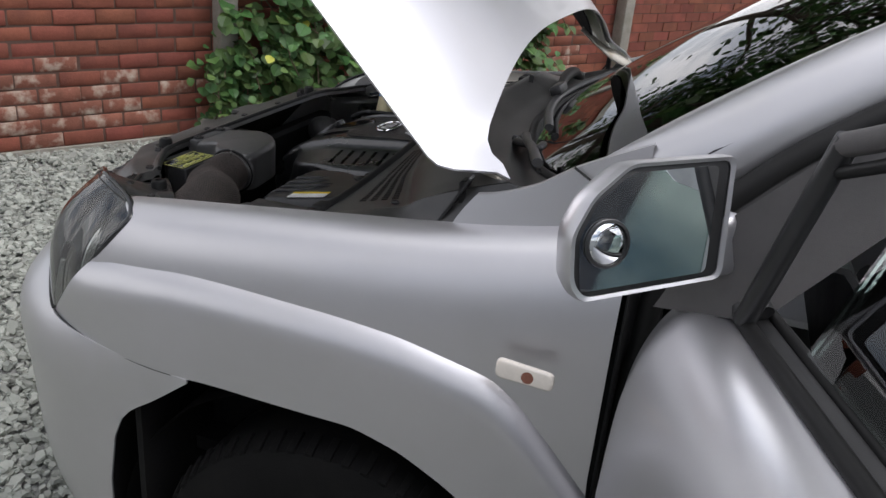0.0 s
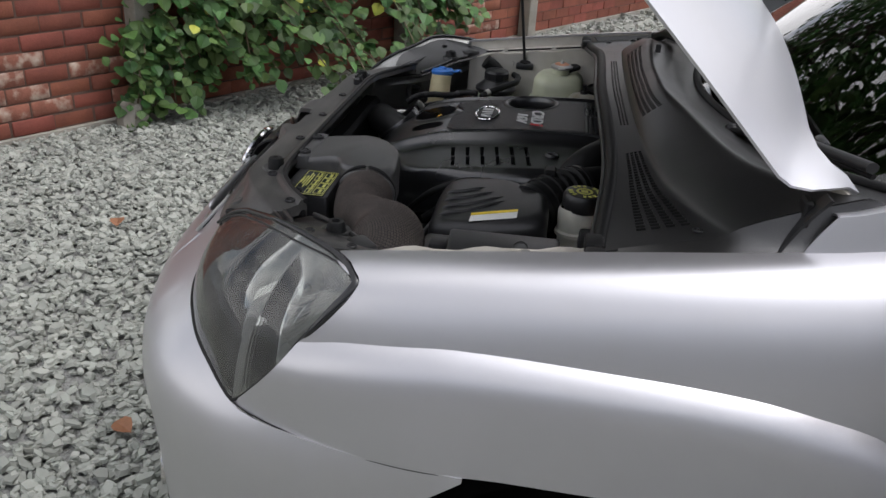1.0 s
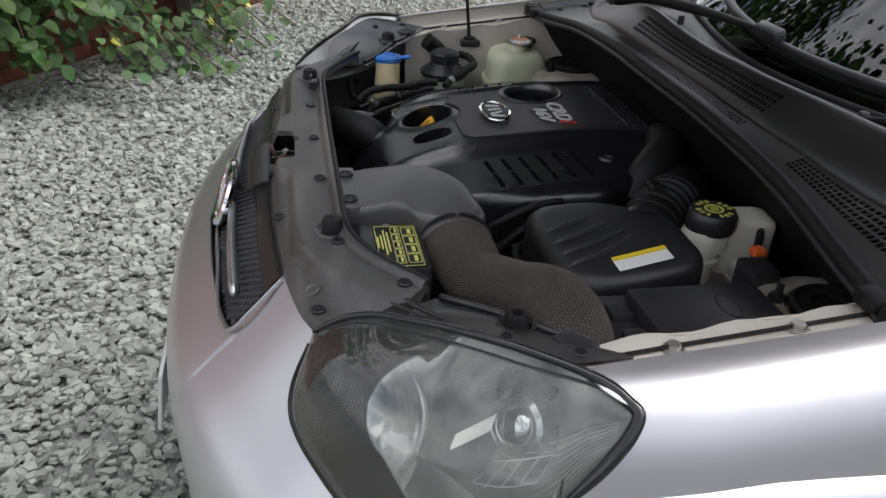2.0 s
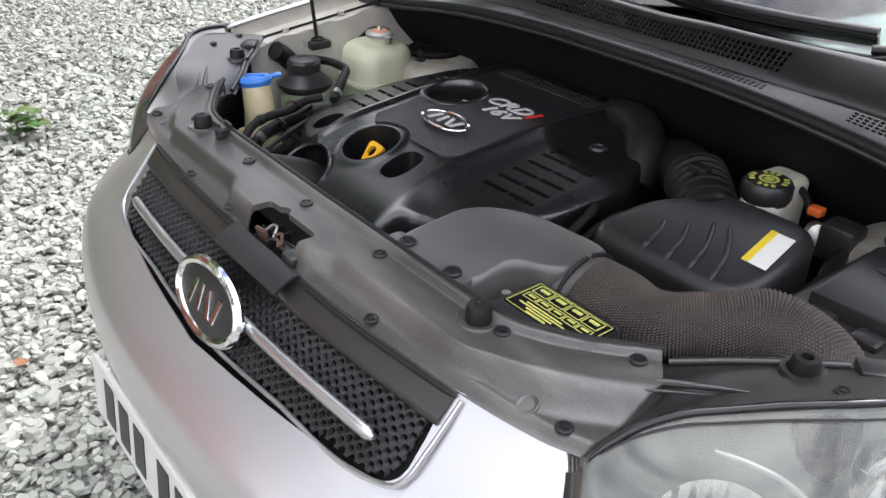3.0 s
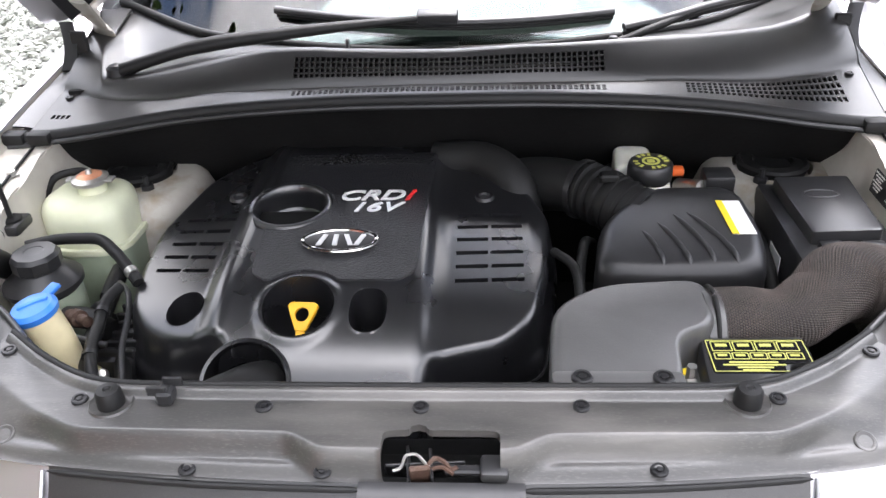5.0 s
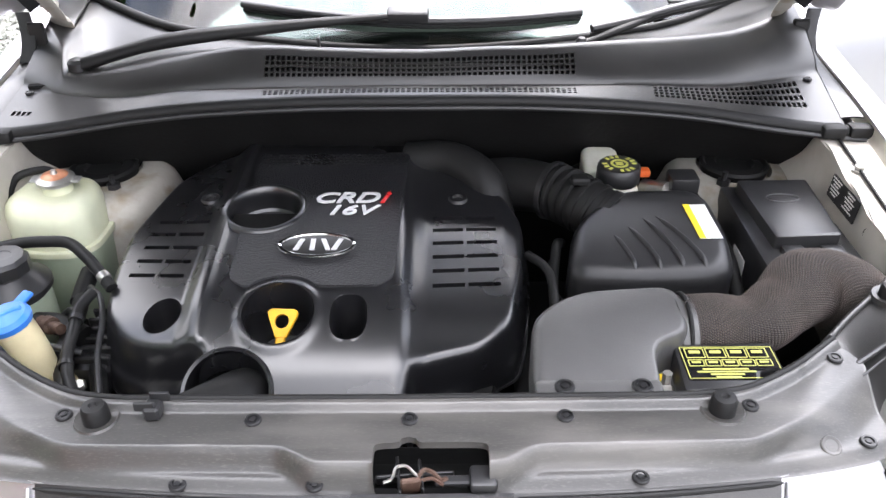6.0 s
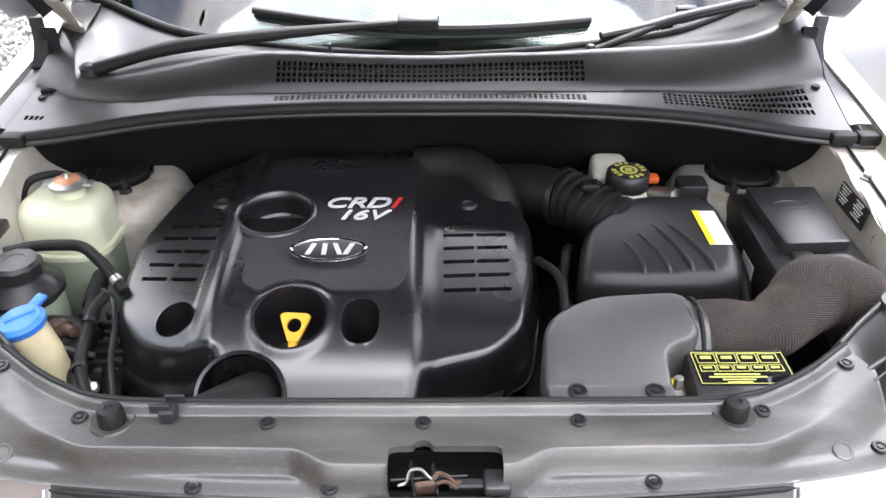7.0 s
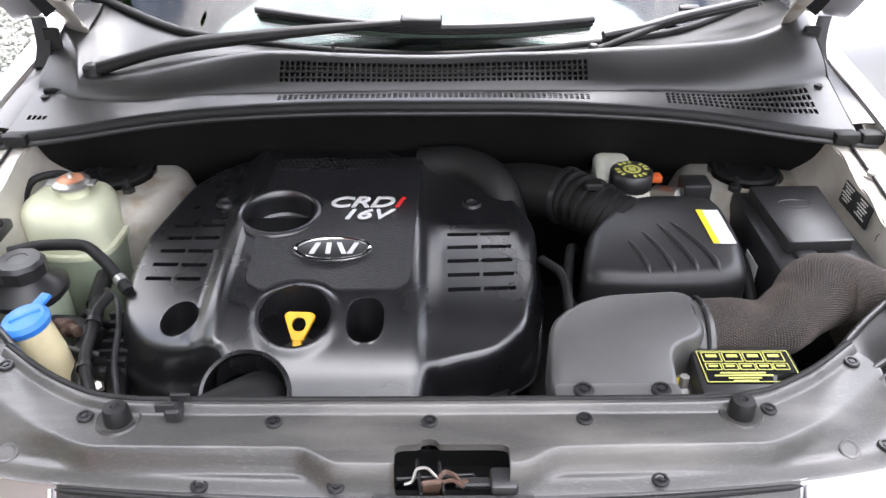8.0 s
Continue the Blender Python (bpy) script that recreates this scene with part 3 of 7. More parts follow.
def leaf_shape(verts, faces, p, d, up, s, fold):
    """One pointed leaf of eight faces, folded along its midrib."""
    d = Vector(d).normalized()
    side = d.cross(Vector(up)).normalized()
    n = side.cross(d).normalized()
    b = len(verts)
    rows = ((0.0, 0.0), (0.25, 0.42), (0.55, 0.5), (0.82, 0.28), (1.0, 0.0))
    for k, (l, w) in enumerate(rows):
        droop = -0.18 * l * l
        c = Vector(p) + d * (l * s) + n * (droop * s)
        verts.append(c)
        if 0 < k < 4:
            verts.append(c + side * (w * s) + n * (fold * w * s))
            verts.append(c - side * (w * s) + n * (fold * w * s))
    i = b
    faces += [(i, i + 1, i + 2), (i, i + 3, i + 1), (i + 1, i + 4, i + 5, i + 2), (i + 1, i + 3, i + 6, i + 4), (i + 4, i + 7, i + 8, i + 5), (i + 4, i + 6, i + 9, i + 7), (i + 7, i + 10, i + 8), (i + 7, i + 9, i + 10)]


def build_creeper():
    """Broad-leaved climber that hangs forward off the wall beside the first post."""
    rng = random.Random(4)
    t = thing("climbing_plant", "leafy green climbing plant hanging from the brick wall", "plant", at=wall_at(2.3, 0.1, 0))
    base = t.location.copy()
    verts, faces, yv, yf, stems = [], [], [], [], []
    shoots = []
    for k in range(15):  # short growth round the post's foot
        shoots.append((wall_at(rng.uniform(1.2, 1.75), 0.1, rng.uniform(0.2, 0.6)), WALL_OUT * rng.uniform(0.05, 0.22) + WALL_DIR * rng.uniform(-0.2, 0.15) + Vector((0, 0, rng.uniform(-0.3, 0.0))), 22, 0.062))
    for k in range(74):  # the hanging mass
        l = rng.uniform(1.5, 3.9)
        h = rng.uniform(0.45, 1.35)
        out = rng.uniform(0.1, 0.75) * (1.0 if 1.9 < l < 3.2 else 0.5)
        shoots.append((wall_at(l, 0.12, h), WALL_OUT * out + WALL_DIR * rng.uniform(-0.25, 0.25) + Vector((0, 0, rng.uniform(-0.75, 0.05) * min(h, 0.9))), 30, 0.072))
    for k in range(20):  # taller growth above
        shoots.append((wall_at(rng.uniform(1.3, 4.4), 0.08, rng.uniform(0.9, 1.8)), WALL_OUT * rng.uniform(0.05, 0.35) + Vector((0, 0, rng.uniform(-0.3, 0.3))), 26, 0.075))
    for k in range(12):  # low trails across the gravel
        shoots.append((wall_at(rng.uniform(2.6, 3.7), 0.3, rng.uniform(0.1, 0.3)), WALL_OUT * rng.uniform(0.2, 0.6) + Vector((0, 0, -0.1)), 12, 0.06))
    for p0, d, count, size in shoots:
        mid = p0 + d * 0.5 + Vector((0, 0, 0.08))
        end = p0 + d
        end.z = max(end.z, 0.05)
        stems.append(tube([p0 - base, mid - base, end - base], 0.0045, 5, 4))
        for i in range(count):
            s = rng.random() ** 0.8
            p = p0 * (1 - s) ** 2 + mid * 2 * s * (1 - s) + end * s * s
            p = p + Vector((rng.gauss(0, 0.05), rng.gauss(0, 0.05), rng.gauss(0, 0.05)))
            p.z = max(p.z, 0.03)
            dr = WALL_OUT * rng.uniform(0.1, 1.0) + WALL_DIR * rng.uniform(-0.8, 0.8) + Vector((0, 0, rng.uniform(-1.0, 0.2)))
            leaf_shape(*((yv, yf) if rng.random() < 0.012 else (verts, faces)), p - base, dr, (rng.uniform(-0.3, 0.3) + 0.4, rng.uniform(-0.3, 0.3) + 0.5, 1), size * rng.uniform(0.6, 1.5), rng.uniform(0.1, 0.4))
    for nm, v, f, mat, lab in (("foliage", verts, faces, "leaf", "broad green leaves"), ("yellow_foliage", yv, yf, "leaf_yellow", "a few yellowing leaves")):
        me = bpy.data.meshes.new(nm)
        me.from_pydata(v, [], f)
        tagged(part(nm, me, mat, t, lab), kind="stuff")
    for s in stems:
        part("stem", s, "stem", t)


def build_fallen_leaves():
    for k, (x, y, a) in enumerate(((-1.25, -1.116, 20), (0.02, -0.45, 70), (-1.232, -0.108, 140))):
        v, f = [], []
        leaf_shape(v, f, (0, 0, 0), (1, 0, 0.05), (0, 0, 1), 0.062 if k < 2 else 0.045, 0.35)
        me = bpy.data.meshes.new("fallen_leaf")
        me.from_pydata(v, [], f)
        ob = part("fallen_leaf", me, "leaf_dead", None)
        ob.matrix_local = pose(x, y, 0.032, 4, 3, a)
        tagged(ob, "curled orange-brown dead leaf lying on the slate chippings", "leaf", "fallen leaves")


def build_weed():
    """A small self-sown plant in the gravel."""
    rng = random.Random(8)
    t = thing("weed", "small green broad-leaved weed growing in the gravel", "plant", at=(-3.02, 0.34, 0))
    v, f = [], []
    for k in range(16):
        a = rng.uniform(0, 6.28)
        leaf_shape(v, f, (rng.gauss(0, 0.05), rng.gauss(0, 0.05), rng.uniform(0.02, 0.12)), (math.cos(a), math.sin(a), rng.uniform(0.0, 0.6)), (0, 0, 1), rng.uniform(0.06, 0.10), 0.25)
    me = bpy.data.meshes.new("foliage")
    me.from_pydata(v, [], f)
    tagged(part("foliage", me, "leaf", t), kind="stuff")
    part("stem", tube([(0, 0, -0.02), (0.01, 0, 0.06), (0, 0.01, 0.12)], 0.004, 6, 6), "stem", t)


def build_tree(x, y, h, seed, spread):
    """A garden tree: tapered trunk, limbs, and a loose crown of many small leaves."""
    rng = random.Random(seed)
    t = thing("tree", "leafy broad-crowned garden tree beyond the yard", "tree", "trees round the yard", at=(x, y, 0))
    limbs = [tube([(0, 0, -0.1), (0.05, 0.02, h * 0.3), (0.1, -0.05, h * 0.6), (0.0, 0.1, h * 0.85)], flow((0, 0.6, 1), (0.2, 0.12, 0.03)), 10, 8)]
    ends = []
    for k in range(26):
        z = h * rng.uniform(0.35, 0.8)
        a = rng.uniform(0, 6.28)
        r = spread * rng.uniform(0.45, 1.0) * (1.1 - 0.5 * z / h)
        e = Vector((r * math.cos(a), r * math.sin(a), z + rng.uniform(0.2, 0.25 * h)))
        limbs.append(tube([(0.05, 0, z), tuple(e * 0.5 + Vector((0, 0, z * 0.5 + 0.1))), tuple(e)], flow((0, 1), (0.07, 0.012)), 6, 5))
        ends.append((Vector((0.05, 0, z)), e))
    part("trunk", join(*limbs), "bark", t)
    v, f = [], []
    for a, e in ends:
        for k in range(105):
            s = 0.35 + 0.7 * rng.random()
            p = a.lerp(e, s) + Vector((rng.gauss(0, 1), rng.gauss(0, 1), rng.gauss(0, 0.8))) * (0.16 * spread)
            leaf_shape(v, f, p, (rng.gauss(0, 1), rng.gauss(0, 1), rng.gauss(-0.3, 0.6)), (rng.gauss(0, 0.3), 0.2, 1), rng.uniform(0.12, 0.27), 0.2)
    me = bpy.data.meshes.new("crown")
    me.from_pydata(v, [], f)
    tagged(part("crown", me, "leaf", t), kind="stuff")


build_ground()
garden_wall = build_wall()
build_posts()
build_creeper()
build_fallen_leaves()
build_weed()
build_tree(-5.0, -2.3, 8.5, 21, 3.3)
build_tree(-9.4, -4.4, 9.0, 22, 3.4)
build_tree(-5.2, -5.6, 8.5, 27, 3.0)
build_tree(-10.4, -0.6, 10.5, 23, 3.6)
build_tree(-10.8, 3.2, 10.0, 24, 3.6)


def build_fence(name, x0, y0, x1, y1, high):
    """Plain rendered boundary that closes the yard."""
    a, d = Vector((x0, y0, 0)), Vector((x1 - x0, y1 - y0, 0))
    n = Vector((-d.y, d.x, 0)).normalized() * 0.06
    ob = part(name, prism([tuple((a + k)[:2]) for k in (n, d + n, d - n, -n)], -0.2, high, 0.01), "render", None)
    tagged(ob, "plain grey rendered boundary wall", "wall", kind="structure")


build_fence("wall_east", 5.2, -8.0, 5.2, 9.0, 1.9)
build_fence("wall_south", -4.5, -8.0, 5.2, -8.0, 1.1)
build_fence("wall_rear", -12.0, 9.0, 5.2, 9.0, 1.9)

# ---- the car: outer body ----
car = thing("car", "silver compact sport utility car with its bonnet propped open", "car")

CREST_X = flow((0.2, 0.39, 0.6, 0.8, 0.99, 1.12, 1.26), (0.725, 0.735, 0.742, 0.745, 0.742, 0.735, 0.72))
CREST_Z = flow((0.2, 0.39, 0.6, 0.8, 0.99, 1.12, 1.26), (0.97, 1.008, 1.037, 1.063, 1.086, 1.108, 1.14))
CREASE_Z = flow((0.25, 0.36, 0.42, 0.50, 0.57, 0.66, 0.81, 0.93, 1.04, 1.09, 1.13, 1.18, 1.24, 1.3), (0.884, 0.907, 0.922, 0.933, 0.940, 0.942, 0.940, 0.932, 0.911, 0.897, 0.870, 0.818, 0.748, 0.68))
ARCH_Z = flow((0.2, 0.59, 0.72, 0.87, 0.955, 1.024, 1.073, 1.13, 1.17, 1.19, 1.205, 1.3), (0.779, 0.772, 0.772, 0.772, 0.754, 0.722, 0.69, 0.62, 0.52, 0.40, 0.28, 0.28))


# front bumper, by its plan and its lean
PLAN = through_points([(0, -0.068, 0), (0.2, -0.06, 0), (0.4, -0.028, 0), (0.58, 0.03, 0), (0.70, 0.105, 0), (0.780, 0.215, 0), (0.840, 0.345, 0), (0.871, 0.475, 0), (0.880, 0.592, 0)])
_PLAN_ROWS = np.array([PLAN(k / 60) for k in range(61)])


def plan_x(y):
    return float(np.interp(y, _PLAN_ROWS[:, 1], _PLAN_ROWS[:, 0]))


def fender_x(y, z):
    """How far out the wing's skin stands at a height: an elliptic shoulder, then a near upright side with the arch flare."""
    d = max(CREST_Z(y) - z, 0.0)
    k = min(d / 0.19, 1.0)
    side = CREST_X(y) + 0.104 * max(1 - (1 - k) ** 2.5, 0.0) ** (1 / 2.5) * (0.62 + 0.38 * step(y, 0.2, 0.5))
    drop = max(CREASE_Z(y) - z, 0.0)
    side += 0.027 * step(y, 0.20, 0.37) * (1 - (1 - min(drop / 0.075, 1.0)) ** 3.6)
    side -= 0.02 * step(0.72 - z, 0.0, 0.3) * step(y, 1.1, 1.2)
    # meets the bumper flush along their seam
    k = (1 - step(y, 0.52, 0.66)) * step(0.90 - z, 0.0, 0.11)
    return side + (plan_x(y) - side) * k


def front_edge(z):
    return 0.245 + (z - 0.778) * (0.18 / 0.214)


def fender_point(u, v):
    def prof(y, v):
        rows = (CREST_Z(y), min(CREASE_Z(y), CREST_Z(y) - 0.03), max(CREASE_Z(y) - 0.08, ARCH_Z(y) + 0.004), ARCH_Z(y))
        k = min(int(v), 2)
        f = v - k
        z = rows[k] + (rows[k + 1] - rows[k]) * (f ** 1.6 if k == 0 else f)
        return fender_x(y, z), z

    zf = prof(0.40, v)[1]
    for _ in range(6):
        y0 = front_edge(zf) if zf < 0.992 else 0.425 - 0.036 * min((zf - 0.992) / 0.016, 1.0)
        if zf > 0.985:
            break
        zf = 0.5 * (zf + prof(y0, v)[1])
    y = y0 + (1.256 - y0) * u
    x, z = prof(y, v)
    return (x, y, z)


def pieces_of_time(n, lo=0.0, hi=1.0):
    return [lo + (hi - lo) * i / n for i in range(n + 1)]


FENDER_V = pieces_of_time(22, 0, 1) + pieces_of_time(22, 1, 2)[1:] + pieces_of_time(26, 2, 3)[1:]

LEAN = flow((0.25, 0.34, 0.45, 0.6, 0.66, 0.70, 0.73, 0.76, 0.785, 0.80, 0.815, 0.83, 0.88, 0.94), (-0.03, 0.004, 0.02, 0.028, 0.034, 0.037, 0.034, 0.025, 0.008, -0.007, -0.024, -0.042, -0.084, -0.125))


def bumper_point(s, z):
    """s from 0 at the middle of the nose to 1 at the wheel arch."""
    p, q = PLAN(s), PLAN(min(s + 0.01, 1.0)) - PLAN(max(s - 0.01, 0.0))
    n = Vector((q[1], -q[0], 0)).normalized()
    k = LEAN(z) * (1 - 0.85 * step(s, 0.66, 0.95))
    return Vector((p[0], p[1], z)) + n * k


BUMPER_TOP = flow((0, 0.13, 0.27, 0.305, 0.322, 0.329, 0.333, 0.40, 0.445, 0.460, 0.467, 0.476, 0.50, 0.58, 0.65, 0.71, 0.74, 0.85, 1.0),
                  (0.822, 0.829, 0.834, 0.838, 0.850, 0.895, 0.935, 0.935, 0.933, 0.922, 0.895, 0.866, 0.846, 0.826, 0.807, 0.787, 0.779, 0.776, 0.772))
BUMPER_LOW = flow((0, 0.80, 0.835, 0.848, 0.862, 0.89, 0.945, 1.0), (0.27, 0.27, 0.30, 0.47, 0.58, 0.655, 0.71, 0.765))


def build_shell(side):
    name = "front_wing"
    w = part(name, skin(fender_point, 110, 0, 0.004, side, vs=FENDER_V), "paint", car, "silver painted front wing with a flared arch")
    # flange that turns in under the bonnet's edge
    part("wing_flange", skin(lambda u, v: (CREST_X(0.395 + u * 0.685) + 0.001 - 0.075 * step(v, 0.25, 1.0), 0.395 + u * 0.685, CREST_Z(0.395 + u * 0.685) - 0.001 - 0.026 * step(v, 0.0, 0.45) - 0.004 * math.sin(u * 40) * (v > 0.8)), 40, 8, 0.003, side), "inner_paint", w)
    if side > 0:
        rep = moved(prism(rounded([(-0.042, -0.012), (0.042, -0.016), (0.042, 0.010), (-0.042, 0.017)], 0.010), 0, 0.009, 0.005, 3), frame_on((0.8755, 1.15, 0.941), (1, 0.02, 0.12), (0, 0, 1)))
        r = part("side_repeater", rep, "amber", w, "clear side repeater with a burnt bulb mark")
        part("bulb_mark", moved(lathe([(0, 0.0096), (0.007, 0.0096), (0.009, 0.0092)], 12), frame_on((0.8755, 1.155, 0.939), (1, 0.02, 0.12), (0, 0, 1))), "burnt", r)
    gap = [0.262 + 0.325 * k / 14 for k in range(15)]
    part("panel_gap", tube([((fender_x(y, ARCH_Z(y)) + 0.0012) * side, y, ARCH_Z(y) - 0.001) for y in gap], 0.003, 30, 5), "rubber", w)
    # wheel arch liner
    part("splash_guard", box(0.41, 0.012, 0.50, 0, at=(0.66 * side, 0.474, 0.46)), "dark", w)
    part("arch_back", box(0.02, 1.0, 0.62, 0, at=(0.47 * side, 0.83, 0.52)), "dark", w)
    part("arch_liner", skin(lambda u, v: (0.85 - 0.40 * v, 0.83 + 0.42 * math.cos(math.pi * (1.25 * u - 0.125)), 0.36 + 0.42 * math.sin(math.pi * (1.25 * u - 0.125))), 30, 4, 0, side), "dark", w)


for sd in (1, -1):
    build_shell(sd)

us = sorted(set(pieces_of_time(60) + pieces_of_time(20, 0.28, 0.36) + pieces_of_time(40, 0.43, 0.56)))


def build_bumper():
    def fn(u, v):
        s = abs(u)
        zt, zb = float(BUMPER_TOP(s)), float(BUMPER_LOW(s))
        p = bumper_point(s, zb + (zt - zb) * v)
        return (p.x if u >= 0 else -p.x, p.y, p.z)

    every = sorted(set([-x for x in us] + us))
    b = part("front_bumper", skin(fn, 0, 34, 0.004, 1, us=every), "paint", car, "silver painted front bumper")
    # return of the bumper's end inside the wheel arch
    def back(u, v):
        e = 0.815 + 0.185 * u
        p = bumper_point(e, float(BUMPER_LOW(e)))
        return (p.x - 0.003 - 0.30 * v, p.y - 0.006 - 0.05 * v, p.z + 0.002)

    for sd in (1, -1):
        part("arch_return", skin(back, 40, 4, 0.003, sd), "dark", b)
    # fog lamp recess on each corner
    for sd in (1, -1):
        p = bumper_point(0.50, 0.50)
        n = Vector((0.42 * sd, -0.90, 0.05))
        part("fog_lamp", moved(lathe([(0.05, -0.02), (0.052, 0.001), (0.042, 0.003), (0.04, -0.012), (0, -0.02)], 24), frame_on((p.x * sd, p.y, p.z), n, (0, 0, 1))), "reflector", b, "round fog lamp")
    # number plate with the characters as plain bars
    m = frame_on((0, -0.106, 0.618), (0, -1, 0.10), (0, 0, 1))
    pl = part("number_plate", moved(prism(rounded([(-0.26, -0.056), (0.26, -0.056), (0.26, 0.056), (-0.26, 0.056)], 0.008), 0, 0.006, 0.0015, 1), m), "plate", b, "white number plate with dark bars")
    for k in range(7):
        x = (-0.215 + 0.062 * k + (0.028 if k > 3 else 0)) * -1
        part("bar", moved(prism([(x - 0.02, -0.038), (x + 0.02, -0.038), (x + 0.02, 0.038), (x - 0.02, 0.038)], 0.0062, 0.0075), m), "ink", pl)


build_bumper()


def grille_y(x, z):
    return 0.082 - (0.935 - z) * 0.86 + 0.13 * x * x


def grille_half(z):
    return 0.396 + (z - 0.80) * 0.06


def build_grille():
    g = part("grille", skin(lambda u, v: ((2 * u - 1) * grille_half(0.80 + 0.13 * v), grille_y((2 * u - 1) * grille_half(0.80 + 0.13 * v), 0.80 + 0.13 * v) + 0.011, 0.80 + 0.13 * v), 24, 8), "dark", car, "black honeycomb grille")
    # honeycomb: staggered zigzag strips that meet at their points
    cells = []
    rows, cell = 17, 0.0172
    for r in range(rows):
        z = 0.822 + r * 0.0057
        half = 0.392
        bm = bmesh.new()
        prev = None
        n = int(2 * half / cell) * 4
        for k in range(n + 1):
            q = k % 4
            x = -half + cell * (k // 4) + (0.0, 0.0064, 0.0086, 0.0150)[q]
            up = (q in (0, 1)) == (r % 2 == 0)
            zz = z + (0.0018 if up else -0.0018)
            if zz < 0.824 + 0.10 * x * x or (abs(x) > 0.375 and zz < 0.85):
                prev = None
                continue
            y = grille_y(x, zz)
            ring = [bm.verts.new((x, y + dy, zz + dz)) for dy, dz in ((-0.002, -0.0012), (-0.0008, 0.0013), (0.006, 0.0017), (0.006, -0.0015))]
            if prev:
                for a in range(4):
                    bm.faces.new((prev[a], prev[(a + 1) % 4], ring[(a + 1) % 4], ring[a]))
            prev = ring
        cells.append(bm)
    tagged(part("honeycomb", join(*cells), "black", g, angle=20), kind="stuff")
    # polished surround
    rim = [(-1, 1), (-1, 0.6), (-0.995, 0.42), (-0.975, 0.34), (-0.93, 0.30), (-0.45, 0.235), (0, 0.19), (0.45, 0.235), (0.93, 0.30), (0.975, 0.34), (0.995, 0.42), (1, 0.6), (1, 1)]
    pts = []
    for a, b in rim:
        z = 0.80 + 0.13 * b
        x = a * (grille_half(z) + 0.003)
        pts.append((x, grille_y(x, z) - 0.006, z))
    part("surround", tube(pts, 0.0032, 90, 8), "alloy", g, "thin dull silver grille surround")
    # bar to each side of the badge
    for sd in (1, -1):
        fn = through_points([(sd * x, grille_y(x, 0.872) - 0.018, 0.872) for x in (0.06, 0.15, 0.25, 0.345)])
        part("bar", tube([tuple(fn(t / 8)) for t in range(9)], flow((0, 0.93, 0.98, 1), (0.0072, 0.0072, 0.0055, 0.002)), 40, 14, flat=1.4), "alloy", g, "dull chrome grille bar")
    m = frame_on((0, grille_y(0, 0.870) - 0.022, 0.869), (0, -0.93, 0.36), (0, 0, 1))
    bd = part("badge", moved(oval(0.082, 0.043, 0.012, 0.006), m), "ink", g, "oval badge with plain bright bars")
    part("badge_rim", moved(oval_ring(0.086, 0.046, 0.0075), m), "chrome", bd)
    for x, sl in ((-0.034, 0.3), (-0.012, 0.0), (0.012, -0.35), (0.036, 0.35)):
        part("badge_bar", moved(prism([(x - 0.005 - sl * 0.016, -0.019), (x + 0.005 - sl * 0.016, -0.019), (x + 0.005 + sl * 0.016, 0.019), (x - 0.005 + sl * 0.016, 0.019)], 0.012, 0.016, 0.001, 1), m), "chrome", bd)


def oval(rx, ry, h, bevel):
    return prism([(rx * math.cos(k * math.pi / 20), ry * math.sin(k * math.pi / 20)) for k in range(40)], 0, h, bevel, 2)


def oval_ring(rx, ry, r):
    pts = [(rx * math.cos(k * math.pi / 20), ry * math.sin(k * math.pi / 20), 0.009) for k in range(40)]
    bm = bmesh.new()
    rings = []
    for k, p in enumerate(pts):
        n = Vector((p[0] / rx**2, p[1] / ry**2, 0)).normalized()
        rings.append([bm.verts.new(Vector(p) + n * (r * math.cos(a * math.pi / 4)) + Vector((0, 0, r * math.sin(a * math.pi / 4)))) for a in range(8)])
    for k in range(40):
        a, b = rings[k], rings[(k + 1) % 40]
        for j in range(8):
            bm.faces.new((a[j], a[(j + 1) % 8], b[(j + 1) % 8], b[j]))
    return bm


build_grille()


# headlamps
def lamp_low(t):
    """The lower edge: from the inner top corner down along the bumper, then up the wing's edge."""
    if t < 0.7:
        s = 0.456 + (0.722 - 0.456) * t / 0.7
        return Vector(bumper_point(s, float(BUMPER_TOP(s)) + 0.002))
    k = (t - 0.7) / 0.3
    z = 0.78 + (0.992 - 0.78) * k
    y = front_edge(z)
    return Vector((fender_x(max(y, 0.25), z) - 0.001, y + 0.0015, z))


LAMP_TOP = through_points([(0.546, 0.128, 0.938), (0.562, 0.160, 0.965), (0.588, 0.195, 0.986), (0.62, 0.227, 0.998), (0.652, 0.256, 1.010), (0.682, 0.280, 1.020), (0.710, 0.318, 1.022), (0.730, 0.352, 1.018), (0.748, 0.384, 1.012), (0.768, 0.409, 1.004), (0.789, 0.424, 0.994)])


def lamp_point(t, v, inset=0.0):
    lo, hi = lamp_low(t), Vector(LAMP_TOP(t))
    p = lo.lerp(hi, v)
    bul = 0.035 * math.sin(math.pi * t) * math.sin(math.pi * v)
    out = Vector((0.62, -0.62, 0.38)).normalized()
    return p + out * (bul - inset * math.sin(math.pi * min(max(t, 0.02), 0.98)) ** 0.5)


def fluted_bowl(r, depth, pitch, hole=0.12):
    """A reflector bowl whose wall is pressed into upright flutes."""
    def fn(u, v):
        k = hole + (1 - hole) * v
        x, y = r * k * math.cos(2 * math.pi * u), r * k * math.sin(2 * math.pi * u)
        return (x, y, depth * (k * k - 1) - pitch * 0.16 * abs(math.cos(math.pi * x / pitch)))
    return skin(fn, 110, 36)


